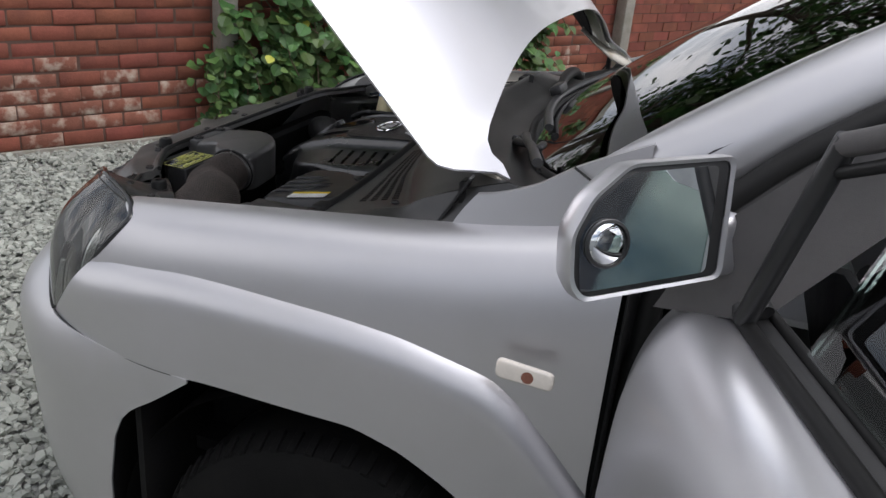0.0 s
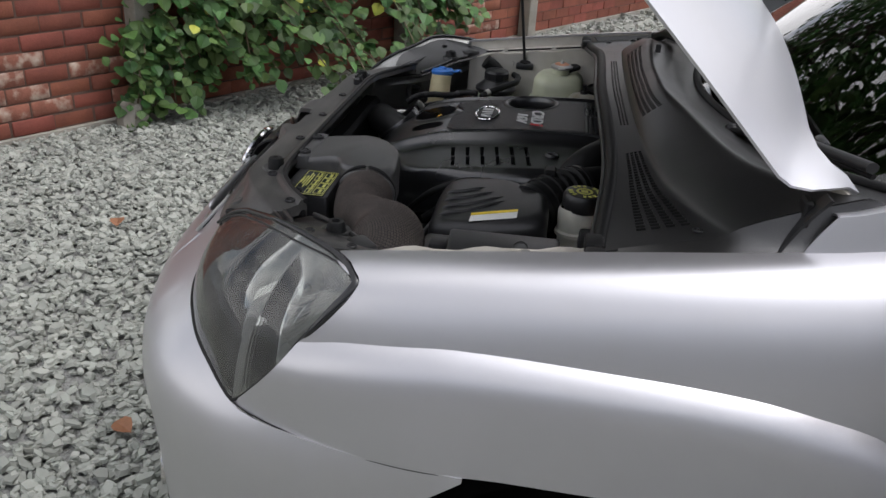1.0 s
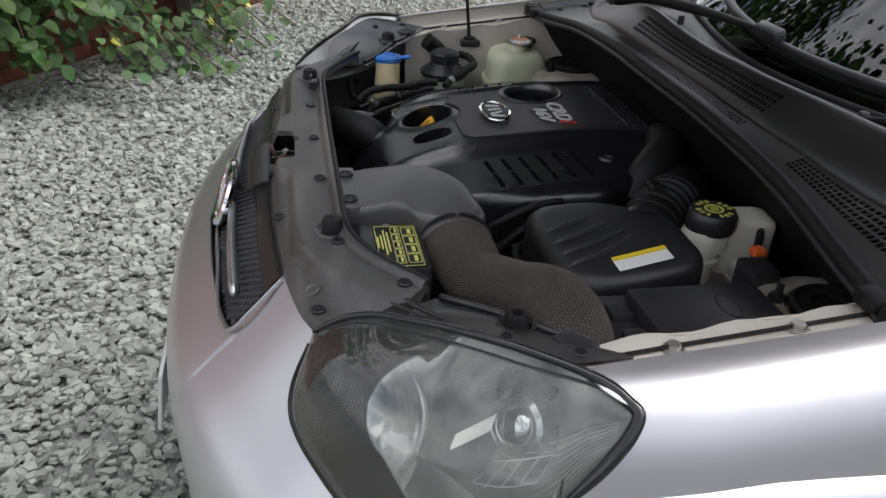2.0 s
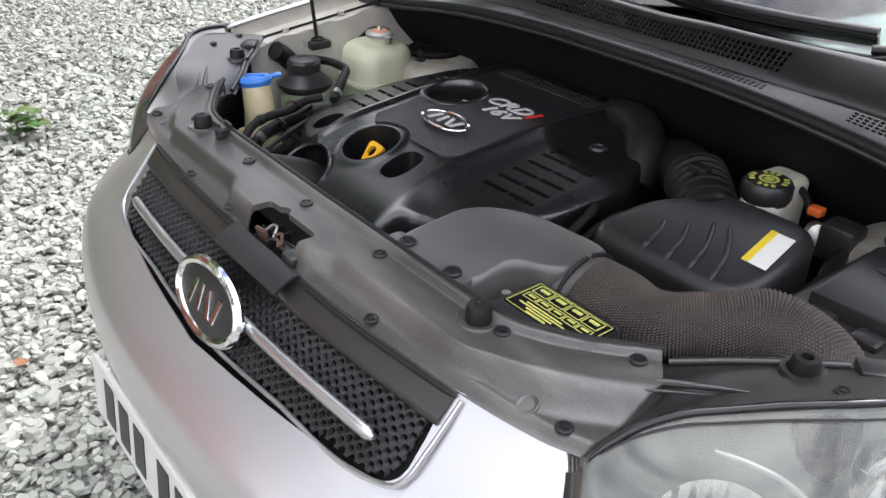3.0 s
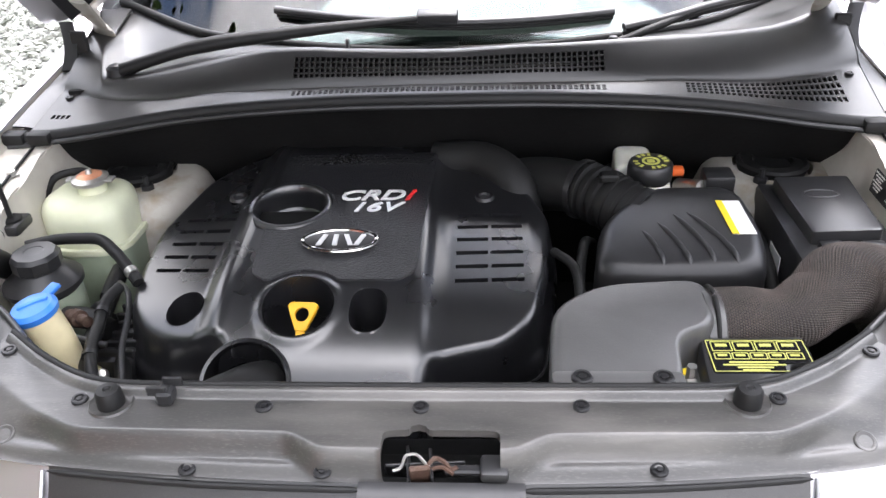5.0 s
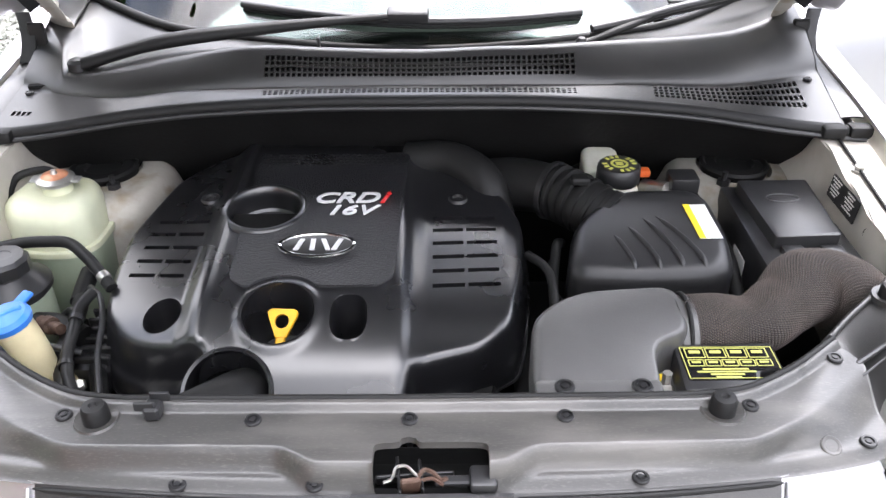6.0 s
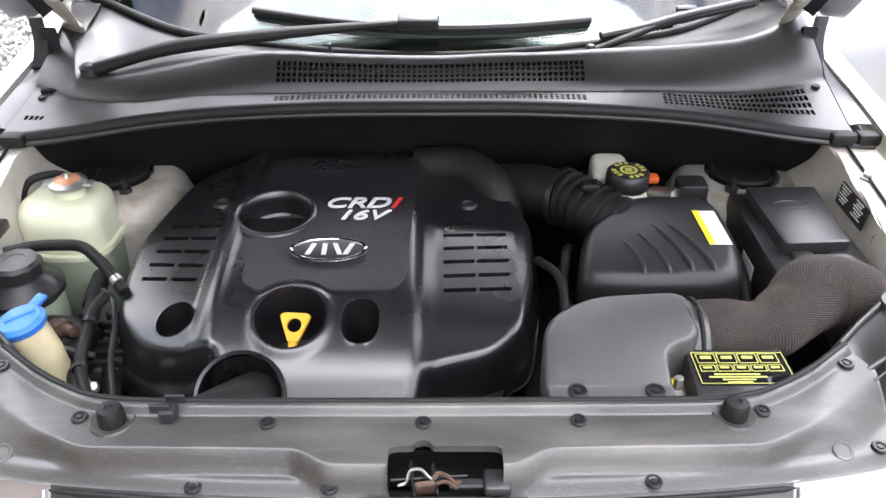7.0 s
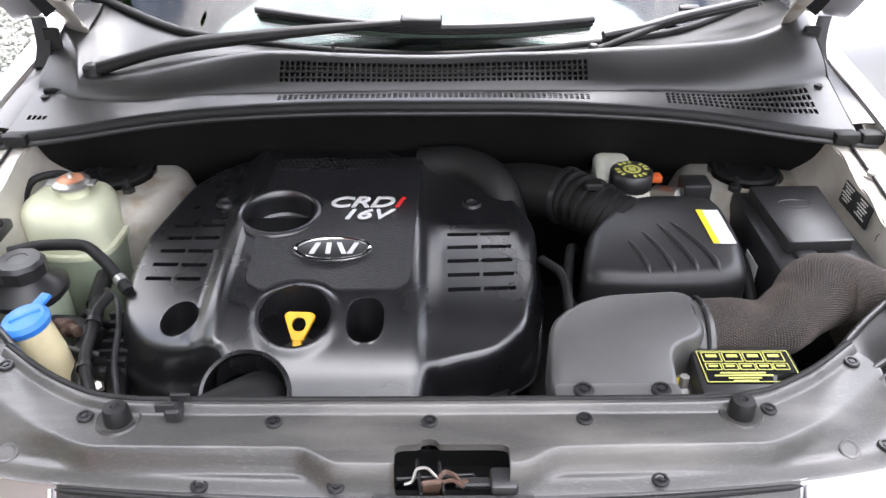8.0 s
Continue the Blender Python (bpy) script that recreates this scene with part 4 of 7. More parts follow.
def build_headlamp(side):
    h = part("headlamp", skin(lambda u, v: lamp_point(u, v, 0.135 * min(1, 6 * min(v, 1 - v))), 40, 20, 0, side), "bezel", car, "large headlamp unit with a hazy clear lens")
    ln = part("lens", shell(lambda u, v: lamp_point(0.004 + 0.99 * u, v), 50, 26, 0.003, side), "lens", h, "hazy clear headlamp lens")
    ln.visible_shadow = False

    def inner(t, v, inset):
        p = lamp_point(t, v, inset)
        return Vector((p.x * side, p.y, p.z))

    part("seal", tube([tuple((p.x * side, p.y, p.z)) for p in [lamp_low(0.02 + 0.96 * k / 30) for k in range(31)]], 0.0028, 60, 6), "rubber", h)
    part("top_edge", tube([(p[0] * side, p[1], p[2] + 0.002) for p in [LAMP_TOP(k / 16) for k in range(17)]], flow((0, 0.08, 0.9, 1), (0.002, 0.004, 0.0045, 0.0055)), 60, 8), "gloss_black", h)
    tip = [Vector(LAMP_TOP(0.86 + 0.14 * k / 4)) + Vector((0, 0, 0.002)) for k in range(5)] + [lamp_low(1.0 - 0.02 * k) + Vector((0.001, -0.001, 0)) for k in range(1, 8)]
    part("tip_edge", tube([(p.x * side, p.y, p.z) for p in tip], flow((0, 0.5, 1), (0.0055, 0.0075, 0.003)), 50, 8), "gloss_black", h)
    part("inner_edge", tube([tuple(inner(0.04 + 0.92 * k / 20, 0.955, -0.0008)) for k in range(21)], 0.0016, 60, 5), "bolt", h)
    for c, r, d, nm in (((0.660, 0.190, 0.868), 0.072, 0.045, "main_reflector"), ((0.735, 0.338, 0.925), 0.040, 0.03, "indicator_reflector")):
        m = frame_on((c[0] * side, c[1], c[2]), (0.30 * side, -0.80, 0.50), (0, 0, 1))
        rf = part(nm, moved(fluted_bowl(r, d, r / 5), m), "reflector", h, "bright fluted reflector bowl")
        part("bulb", moved(lathe([(0.012, -d), (0.012, -0.02), (0.009, -0.008), (0, -0.004)], 16), m), "chrome", rf)
    # edge between the two chambers, and the projector in the outer one
    part("chamber_edge", tube([tuple(inner(t, v, 0.022)) for t, v in ((0.322, 0.811), (0.40, 0.768), (0.468, 0.715), (0.508, 0.66), (0.531, 0.604), (0.541, 0.492))], 0.0032, 30, 8), "alloy", h)
    m = frame_on(inner(0.72, 0.69, 0.04), (0.45 * side, -0.75, 0.35), (0, 0, 1))
    pj = part("projector", moved(lathe([(0.034, -0.03), (0.034, 0.0), (0.029, 0.004), (0.026, 0.0), (0.024, -0.004)], 26), m), "chrome", h)
    part("projector_lens", moved(lathe([(0.025, -0.004), (0.021, 0.006), (0.012, 0.012), (0, 0.014)], 22), m), "chrome", pj)
    part("projector_shade", skin(lambda u, v: inner(0.60 + 0.07 * u, 0.52 + 0.14 * u + 0.07 * v, 0.036), 6, 4, 0.002), "reflector", h, "bright wedge beside the projector")
    low, top = ((0.677, 0.46), (0.802, 0.396)), ((0.708, 0.556), (0.823, 0.524))
    for k in range(5):
        ends = [tuple(np.array(row[0]) * (1 - k / 4) + np.array(row[1]) * k / 4) for row in (low, top)]
        part("flute", tube([tuple(inner(*ends[0], 0.03)), tuple(inner((ends[0][0] + ends[1][0]) / 2, (ends[0][1] + ends[1][1]) / 2, 0.03)), tuple(inner(*ends[1], 0.03))], 0.0011, 6, 5), "alloy", h)
    for row in (low, top):
        part("flute", tube([tuple(inner(*row[0], 0.03)), tuple(inner((row[0][0] + row[1][0]) / 2, (row[0][1] + row[1][1]) / 2, 0.03)), tuple(inner(*row[1], 0.03))], 0.0009, 6, 5), "alloy", h)
    for k in range(9):
        v = 0.24 + 0.045 * k
        part("fine_rib", tube([tuple(inner(0.80 + 0.03 * j, v, 0.02)) for j in range(6)], 0.0008, 10, 4), "bezel", h)


for sd in (1, -1):
    build_headlamp(sd)


# wheels
def build_wheel(x, y, side):
    w = part("wheel", moved(lathe([(0.20, -0.10), (0.25, -0.112), (0.31, -0.113), (0.338, -0.10), (0.349, -0.07), (0.350, 0.0), (0.349, 0.07), (0.338, 0.10), (0.31, 0.113), (0.25, 0.112), (0.20, 0.10)], 56), Matrix.Translation((x, y, 0.345)) @ pose(0, 0, 0, 0, 90, 0)), "tyre", car, "road wheel with a black tyre")
    for ring in (-0.09, 0.09):
        tread = []
        for k in range(64):
            a = 2 * math.pi * k / 64
            tread.append(moved(box(0.045, 0.014, 0.008, 0.001, 1), Matrix.Translation((x, y, 0.345)) @ pose(0, 0, 0, math.degrees(a), 0, 0) @ Matrix.Translation((ring * 0.9, 0, 0.346)) @ pose(0, 0, 0, 0, math.copysign(18, ring), 0)))
        part("tread", join(*tread), "tyre", w)
    rim = part("rim", moved(lathe([(0.205, 0.10), (0.20, 0.085), (0.19, 0.06), (0.185, -0.06), (0.20, -0.1)], 40), Matrix.Translation((x, y, 0.345)) @ pose(0, 0, 0, 0, 90 * side, 0)), "alloy", w, "silver alloy rim")
    for k in range(5):
        sp = prism(rounded([(-0.03, 0.03), (0.03, 0.03), (0.022, 0.195), (-0.022, 0.195)], 0.01, 2), 0.05, 0.075, 0.006, 2)
        part("spoke", moved(sp, Matrix.Translation((x, y, 0.345)) @ pose(0, 0, 0, 0, 90 * side, 0) @ pose(0, 0, 0, 0, 0, 72 * k)), "alloy", rim)


for sd in (1, -1):
    build_wheel(0.765 * sd, 0.845, sd)
    build_wheel(0.765 * sd, 3.475, sd)


# bonnet, propped open on its hinges
BONNET_TURN = Matrix.Translation((0, 1.045, 1.155)) @ pose(0, 0, 0, -52.5, 0, 0) @ Matrix.Translation((0, -1.045, -1.155))


def bonnet_point(u, v):
    """The bonnet swung up about its hinges, from its rear edge (v 0) to its nose (v 1)."""
    a = 2 * u - 1
    rear = 1.05 - 0.186 * (1 - abs(a) ** 3.3)
    nose = 0.05 + 0.16 * abs(a) ** 2.4
    y = rear + (nose - rear) * v
    half = CREST_X(y) - 0.004 - 0.053 * step(y, 0.985, 1.05) - 0.16 * step(0.45 - y, 0.0, 0.35)
    edge = CREST_Z(min(y, 0.99)) + 0.069 * step(y, 0.96, 1.05)
    mid = 1.198 - 0.10 * (0.8625 - y) - 0.10 * step(0.35 - y, 0, 0.32) ** 2
    z = edge + (mid - edge) * (1 - abs(a) ** 3.6) - 0.03 * step(0.25 - y, 0.0, 0.2)
    return BONNET_TURN @ Vector((a * half, y, z))


def build_bonnet():
    b = part("bonnet", skin(bonnet_point, 48, 44, 0.004), "paint", car, "silver painted bonnet standing open")
    inset = BONNET_TURN.to_3x3() @ Vector((0, 0, -0.022))
    part("inner_panel", skin(lambda u, v: bonnet_point(0.03 + 0.94 * u, 0.03 + 0.94 * v) + inset * (0.35 + 0.65 * (math.sin(u * 9.42) ** 2 * math.sin(v * 9.42) ** 2)), 36, 30, 0.003), "inner_paint", b, "painted inner bonnet frame")
    # unseen pad, its width and black chosen to darken reflections in the bay
    part("lining_pad", skin(lambda u, v: bonnet_point(0.04 + 0.92 * u, 0.06 + 0.88 * v) + inset * 1.5, 20, 20, 0.006), "felt", b, "unseen bonnet insulation pad, black to dim reflections")
    for sd in (1, -1):
        arm = tube([(0.695 * sd, 1.055, 1.075), (0.692 * sd, 1.07, 1.105), (0.682 * sd, 1.045, 1.135), (0.662 * sd, 0.985, 1.165), (0.645 * sd, 0.90, 1.225)], flow((0, 0.5, 1), (0.024, 0.020, 0.016)), 16, 8, flat=0.35)
        hng = part("hinge", arm, "tower", b, "pressed steel bonnet hinge")
        part("hinge_foot", box(0.045, 0.09, 0.008, 0.003, 1, at=(0.712 * sd, 1.03, 1.068)), "inner_paint", hng)
        # bracket takes the black bolt colour to carry the shade under the bonnet
        part("hinge_bracket", skin(lambda u, v: (0.716 + 0.026 * u - 0.010 * math.sin(math.pi * v), 0.945 + 0.055 * v + 0.012 * (v < 0.12), 1.066 + 0.095 * v), 5, 12, 0.004, sd), "bolt", hng, "hinge bracket coloured dark for its shade")
        # black block added where the hinge has only a shaded gap
        part("hinge_gap", box(0.030, 0.012, 0.070, 0.003, 1, at=(0.704 * sd, 0.985, 1.112)), "rubber", hng)
        part("bolt", lathe([(0.009, 0), (0.009, 0.008), (0, 0.008)], 6, at=(0.712 * sd, 1.01, 1.072)), "steel", hng)


build_bonnet()

# cabin
GLASS_LOW = flow((-1, -0.6, 0, 0.6, 1), ((-0.70, 1.20, 1.145), (-0.43, 1.03, 1.115), (0, 0.95, 1.105), (0.43, 1.03, 1.115), (0.70, 1.20, 1.145)))
GLASS_TOP = flow((-1, 0, 1), ((-0.56, 1.86, 1.60), (0, 1.74, 1.615), (0.56, 1.86, 1.60)))


def screen_point(u, v):
    a = 2 * u - 1
    p = Vector(GLASS_LOW(a)).lerp(Vector(GLASS_TOP(a)), v)
    return p + Vector((0, -0.35, 0.8)) * 0.035 * math.sin(math.pi * v)


CORNER_TOP = flow((0.98, 1.0, 1.042, 1.10, 1.154, 1.27), (1.122, 1.134, 1.144, 1.168, 1.204, 1.262))


def build_cabin():
    ws = part("windscreen", skin(screen_point, 40, 24, 0.005), "glass", car, "raked windscreen reflecting sky and trees")
    ws.visible_shadow = False
    part("screen_edge", tube([tuple(screen_point(k / 30, 0.0)) for k in range(31)], 0.008, 60, 6), "rubber", ws)
    part("tax_disc", moved(lathe([(0, 0), (0.035, 0), (0.035, 0.001), (0, 0.001)], 24), frame_on(screen_point(0.93, 0.12) - Vector((0, 0, 0.008)), (0.1, -0.5, 0.85), (0, 1, 0))), "sticker_white", ws)
    for sd in (1, -1):
        def pillar(u, v, sd=sd):
            u = 0.075 + 0.925 * u
            a = Vector((0.735, 1.10, 1.105)).lerp(Vector((0.60, 1.88, 1.60)), u)
            a.z += 0.035 * math.sin(math.pi * u)
            w = 0.055 + 0.02 * (1 - u)
            an = math.pi * (v - 0.15)
            return (a.x + (w * 0.8 * math.sin(an) - 0.02) * (0.15 + 0.85 * step(u, 0.08, 0.30)), a.y + 0.03 * v + w * 0.4 * (1 - math.cos(an)) - 0.03, a.z - w * 0.75 * (1 - math.cos(an)) + 0.02)
        pil = part("a_pillar", skin(pillar, 24, 10, 0.004, sd), "paint", car, "silver windscreen pillar")
        part("pillar_seam", tube([(q[0] * sd, q[1], q[2]) for q in [pillar(0.12 + 0.86 * k / 16, 0.56) for k in range(17)]], 0.0035, 50, 6), "rubber", pil)
        part("door_seal", tube([(sd * x, y, z) for x, y, z in ((0.765, 1.275, 0.60), (0.765, 1.29, 0.95), (0.755, 1.31, 1.12), (0.735, 1.40, 1.235), (0.70, 1.56, 1.36), (0.64, 1.85, 1.525), (0.62, 2.1, 1.56))], 0.017, 40, 8), "rubber", car, "black door seal")
        part("pillar_trim", skin(lambda u, v: (0.70 - 0.12 * u + 0.0 * v, 1.30 + 0.62 * u + 0.16 * v * (1 - u), 1.20 + 0.36 * u - 0.16 * v * (1 - u)), 12, 6, 0.01, sd), "inner_trim", car)
        # scuttle corner that runs the wing up to the pillar
        def corner(u, v):
            y = 0.980 + 0.276 * u + 0.075 * min(v, 0.6) ** 1.5 * (1 - u)
            low, top = float(CREST_Z(y)) - 0.004, float(CORNER_TOP(y))
            if v < 0.6:
                k = v / 0.6
                return (CREST_X(y) + 0.004 + 0.012 * u - 0.008 * k, y, low + (top - low) * k)
            k = (v - 0.6) / 0.4
            return (CREST_X(y) - 0.004 + 0.012 * u - 0.035 * k, y, top + 0.005 * math.sin(k * 3.1) - 0.012 * k)
        sc = part("scuttle_corner", skin(corner, 30, 0, 0.003, sd, vs=[0, 0.2, 0.4, 0.54, 0.58, 0.6, 0.62, 0.66, 0.74, 0.84, 1.0]), "paint", car, "silver panel at the foot of the pillar", angle=55)
        part("seam", tube([(0.7375 * sd, 1.154, 1.206), (0.746 * sd, 1.19, 1.188), (0.752 * sd, 1.236, 1.162)], 0.002, 10, 5), "rubber", sc)
        part("door_shut", skin(lambda u, v: (0.80 - 0.09 * step(v, 0, 0.3), 1.262 + 0.05 * v, 0.28 + 0.83 * u), 16, 6, 0.003, sd), "black", car)
        part("sill", box(0.12, 2.0, 0.12, 0.03, 3, at=(0.78 * sd, 2.25, 0.31)), "paint", car)
        part("rear_side", skin(lambda u, v: (0.885 - 0.03 * abs(v - 0.55) - (0.17 * step(v, 0.72, 1.0)) - 0.04 * step(u, 0.8, 1), 2.32 + 1.95 * u, 0.32 + 0.78 * v), 24, 16, 0.004, sd), "paint", car, "silver rear door and quarter")
        gl = part("rear_side_window", skin(lambda u, v: (0.74 - 0.16 * v, 2.36 + 1.5 * u - 0.1 * v, 1.10 + 0.43 * v), 10, 6, 0.004, sd), "glass", car)
        gl.visible_shadow = False
        part("b_pillar", skin(lambda u, v: (0.745 - 0.16 * v, 2.26 + 0.1 * u, 1.09 + 0.45 * v), 3, 8, 0.004, sd), "black", car)
    part("roof", skin(lambda u, v: ((2 * u - 1) * (0.60 - 0.02 * v), 1.76 + 2.2 * v + 0.1 * abs(2 * u - 1) ** 2 * (1 - v), 1.605 + 0.06 * (1 - (2 * u - 1) ** 2) + 0.03 * math.sin(math.pi * v)), 20, 16, 0.004), "paint", car, "silver roof")
    part("tailgate", skin(lambda u, v: ((2 * u - 1) * (0.84 - 0.25 * step(v, 0.5, 1)), 4.28 - 0.3 * step(v, 0.5, 1.0) - 0.05 * abs(2 * u - 1) ** 3, 0.35 + 1.27 * v), 16, 16, 0.004), "paint", car, "silver tailgate")
    part("dashboard", skin(lambda u, v: ((2 * u - 1) * 0.66, 1.12 + 0.5 * v + 0.12 * abs(2 * u - 1) ** 2 * (1 - v), 1.08 + 0.03 * math.sin(2.5 * v) - 0.35 * step(v, 0.85, 1.0)), 20, 16, 0.01), "black", car, "dark moulded dashboard")
    part("bulkhead", box(1.40, 0.03, 0.66, 0.01, 1, at=(0, 1.02, 0.72)), "dark", car)
    part("cabin_floor", box(1.5, 3.1, 0.04, 0.01, 1, at=(0, 2.7, 0.36)), "dark", car)
    for sx in (0.36, -0.36):
        seat = part("front_seat", box(0.50, 0.52, 0.16, 0.05, 3, at=(sx, 2.05, 0.62)), "seat", car, "dark cloth front seat")
        part("backrest", moved(box(0.48, 0.14, 0.66, 0.06, 3), Matrix.Translation((sx, 2.36, 0.98)) @ pose(0, 0, 0, -16, 0, 0)), "seat", seat)
        part("headrest", moved(box(0.26, 0.09, 0.17, 0.04, 3), Matrix.Translation((sx, 2.48, 1.40)) @ pose(0, 0, 0, -12, 0, 0)), "seat", seat)
    sw = tube([(-0.36 + 0.18 * math.cos(a), 1.66 + 0.05 * math.sin(a), 1.02 + 0.17 * math.sin(a)) for a in [k * math.pi / 12 for k in range(24)]], 0.014, 48, 8)
    part("steering_wheel", sw, "black", car)


build_cabin()

# passenger door, standing open
DOOR_TURN = Matrix.Translation((0.845, 1.275, 0)) @ pose(0, 0, 0, 0, 0, -70) @ Matrix.Translation((-0.845, -1.275, 0))


def door_point(u, v):
    """The door's skin: a rounded shoulder under the window, then a gently bowed side."""
    y = 1.272 + 1.02 * u
    z = 0.30 + 0.797 * v
    k = min((1.097 - z) / 0.19, 1.0)
    x = 0.744 + 0.104 * max(1 - (1 - k) ** 2.3, 0.0) ** (1 / 2.3) + 0.016 * math.sin(math.pi * v) - 0.03 * step(0.25 - v, 0, 0.25) - 0.022 * (1 - step(u, 0, 0.06))
    return DOOR_TURN @ Vector((x, y, z))


def build_door():
    d = part("front_door", skin(door_point, 40, 0, 0.004, vs=[1 - (1 - k / 48) ** 1.5 for k in range(49)]), "paint", car, "silver front door swung wide open")
    part("door_lining", skin(lambda u, v: DOOR_TURN @ Vector((0.72 - 0.02 * math.sin(3 * v), 1.285 + 0.99 * u, 0.31 + 0.76 * v)), 8, 8, 0.01), "seat", d, "dark cloth door lining")
    part("belt_seal", tube([tuple(DOOR_TURN @ Vector((0.738, 1.29 + 0.99 * k / 6, 1.100 + 0.004 * k / 6))) for k in range(7)], 0.011, 12, 8), "rubber", d)
    part("belt_rail", skin(lambda u, v: DOOR_TURN @ Vector((0.732 - 0.05 * v, 1.28 + 1.0 * u, 1.100 + 0.006 * math.sin(3.1 * v))), 10, 6, 0.004), "black", d)
    part("inner_seal", tube([tuple(DOOR_TURN @ Vector((0.700, 1.29 + 0.99 * k / 6, 1.106))) for k in range(7)], 0.008, 12, 8), "rubber", d)
    bar_low, bar_top = Vector((0.905, 1.408, 1.105)), Vector((0.965, 1.454, 1.345))
    part("window_frame", tube([tuple(bar_top), tuple(bar_top + Vector((0.16, 0.075, 0.07))), tuple(bar_top + Vector((0.40, 0.19, 0.14))), (1.70, 1.79, 1.50), (1.78, 1.77, 1.30), (1.76, 1.70, 1.09)], 0.013, 40, 8), "inner_trim", d, "dull grey window frame")
    part("frame_seal", tube([tuple(bar_top + Vector((0.004, 0.002, -0.028))), tuple(bar_top + Vector((0.16, 0.075, 0.044))), tuple(bar_top + Vector((0.40, 0.19, 0.114))), (1.69, 1.785, 1.47)], 0.007, 30, 8), "rubber", d)
    part("frame_bar", tube([tuple(bar_low), tuple(bar_low.lerp(bar_top, 0.5)), tuple(bar_top + Vector((0.002, 0.002, 0.008)))], 0.0135, 8, 10), "black", d)
    tri = bmesh.new()
    tv = [tri.verts.new(p) for p in (Vector((0.845, 1.30, 1.07)), bar_low, bar_top, Vector((0.862, 1.345, 1.19)))]
    tri.faces.new(tv)
    tri.normal_update()
    bmesh.ops.solidify(tri, geom=tri.faces[:], thickness=0.008)
    part("sail_panel", tri, "inner_trim", d, "dull grey sail panel")

    def pane(u, v):
        top = 1.25 + 0.30 * step(u, 0.0, 0.5)
        y = 1.465 + 0.81 * u
        z = 1.09 + (top - 1.09) * v
        return DOOR_TURN @ Vector((0.712 - 0.17 * (z - 1.09) / 0.46, y, z))

    g = part("door_window", skin(pane, 12, 10, 0.004), "glass", d, "side window glass")
    g.visible_shadow = False


build_door()


def build_shut_door():
    """The driver's door on the far side, shut."""
    back = DOOR_TURN.inverted()
    d = part("front_door", skin(lambda u, v: back @ door_point(u, v), 24, 30, 0.004, -1), "paint", car, "silver front door, shut")
    part("belt_seal", tube([(-0.738, 1.29 + 0.99 * k / 6, 1.100 + 0.004 * k / 6) for k in range(7)], 0.011, 12, 8), "rubber", d)

    def pane(u, v):
        top = 1.17 + 0.38 * step(u, -0.15, 0.6)
        z = 1.09 + (top - 1.09) * v
        return (0.722 - 0.17 * (z - 1.09) / 0.46, 1.35 + 0.92 * u, z)

    g = part("door_window", skin(pane, 12, 10, 0.004, -1), "glass", d, "side window glass")
    g.visible_shadow = False


build_shut_door()


def build_mirror():
    """Door mirror: painted housing, glass, and a round stick-on blind-spot mirror."""
    c = Vector((0.967, 1.285, 1.219))
    z_ax = Vector((0.76, 0.62, 0.17)).normalized()
    x_ax = Vector((-0.66, 0.75, 0.0))
    x_ax = (x_ax - z_ax * x_ax.dot(z_ax)).normalized()
    y_ax = z_ax.cross(x_ax)
    m = Matrix((x_ax, y_ax, z_ax)).transposed().to_4x4()
    m.translation = c
    shape = rounded([(-0.106, -0.002), (-0.105, -0.058), (-0.090, -0.078), (0.098, -0.064), (0.104, 0.081), (-0.036, 0.076), (-0.082, 0.040)], 0.012, 4)
    shape = [(x, y) for x, y in shape]
    bm = bmesh.new()
    n_ = len(shape)
    rings = []
    for k, (zz, sc) in enumerate(((0.004, 0.93), (0.006, 0.985), (0.0, 1.0), (-0.015, 0.995), (-0.035, 0.94), (-0.055, 0.83), (-0.072, 0.6), (-0.08, 0.3))):
        rings.append([bm.verts.new((x * sc, y * sc, zz)) for x, y in shape])
    for a, b in zip(rings, rings[1:]):
        for i in range(n_):
            bm.faces.new((a[i], a[(i + 1) % n_], b[(i + 1) % n_], b[i]))
    bm.faces.new(rings[-1])
    mir = part("door_mirror", moved(bm, m), "paint", car, "silver door mirror with a stick-on blind-spot mirror")
    inner = [(x * 0.93, y * 0.93) for x, y in shape]
    part("mirror_well", moved(prism(inner, -0.03, 0.002), m), "black", mir)
    part("mirror_glass", moved(prism(rounded([(-0.094, -0.006), (-0.090, -0.066), (0.074, -0.054), (0.080, 0.070), (-0.034, 0.065), (-0.074, 0.034)], 0.008, 4), 0.0025, 0.005), m @ pose(0, 0, 0, 0, 0, 0)), "mirror", mir)
    spot = m @ Matrix.Translation((-0.060, -0.012, 0.006))
    part("blind_spot_mirror", moved(lathe([(0, 0.007), (0.012, 0.006), (0.022, 0.003), (0.0245, 0.0015)], 28), spot), "mirror", mir, "round convex blind-spot mirror")
    part("blind_spot_rim", moved(lathe([(0.0243, 0), (0.0243, 0.004), (0.0275, 0.003), (0.028, 0)], 28), spot), "black", mir)
    part("mirror_foot", moved(box(0.055, 0.075, 0.05, 0.016, 3), m @ Matrix.Translation((0.112, -0.028, -0.022))), "paint", mir)
    part("mirror_arm", tube([tuple(m @ Vector((0.11, -0.04, -0.05))), tuple(m @ Vector((0.15, -0.06, -0.05))), (0.90, 1.42, 1.11)], 0.024, 8, 8), "black", mir)


build_mirror()

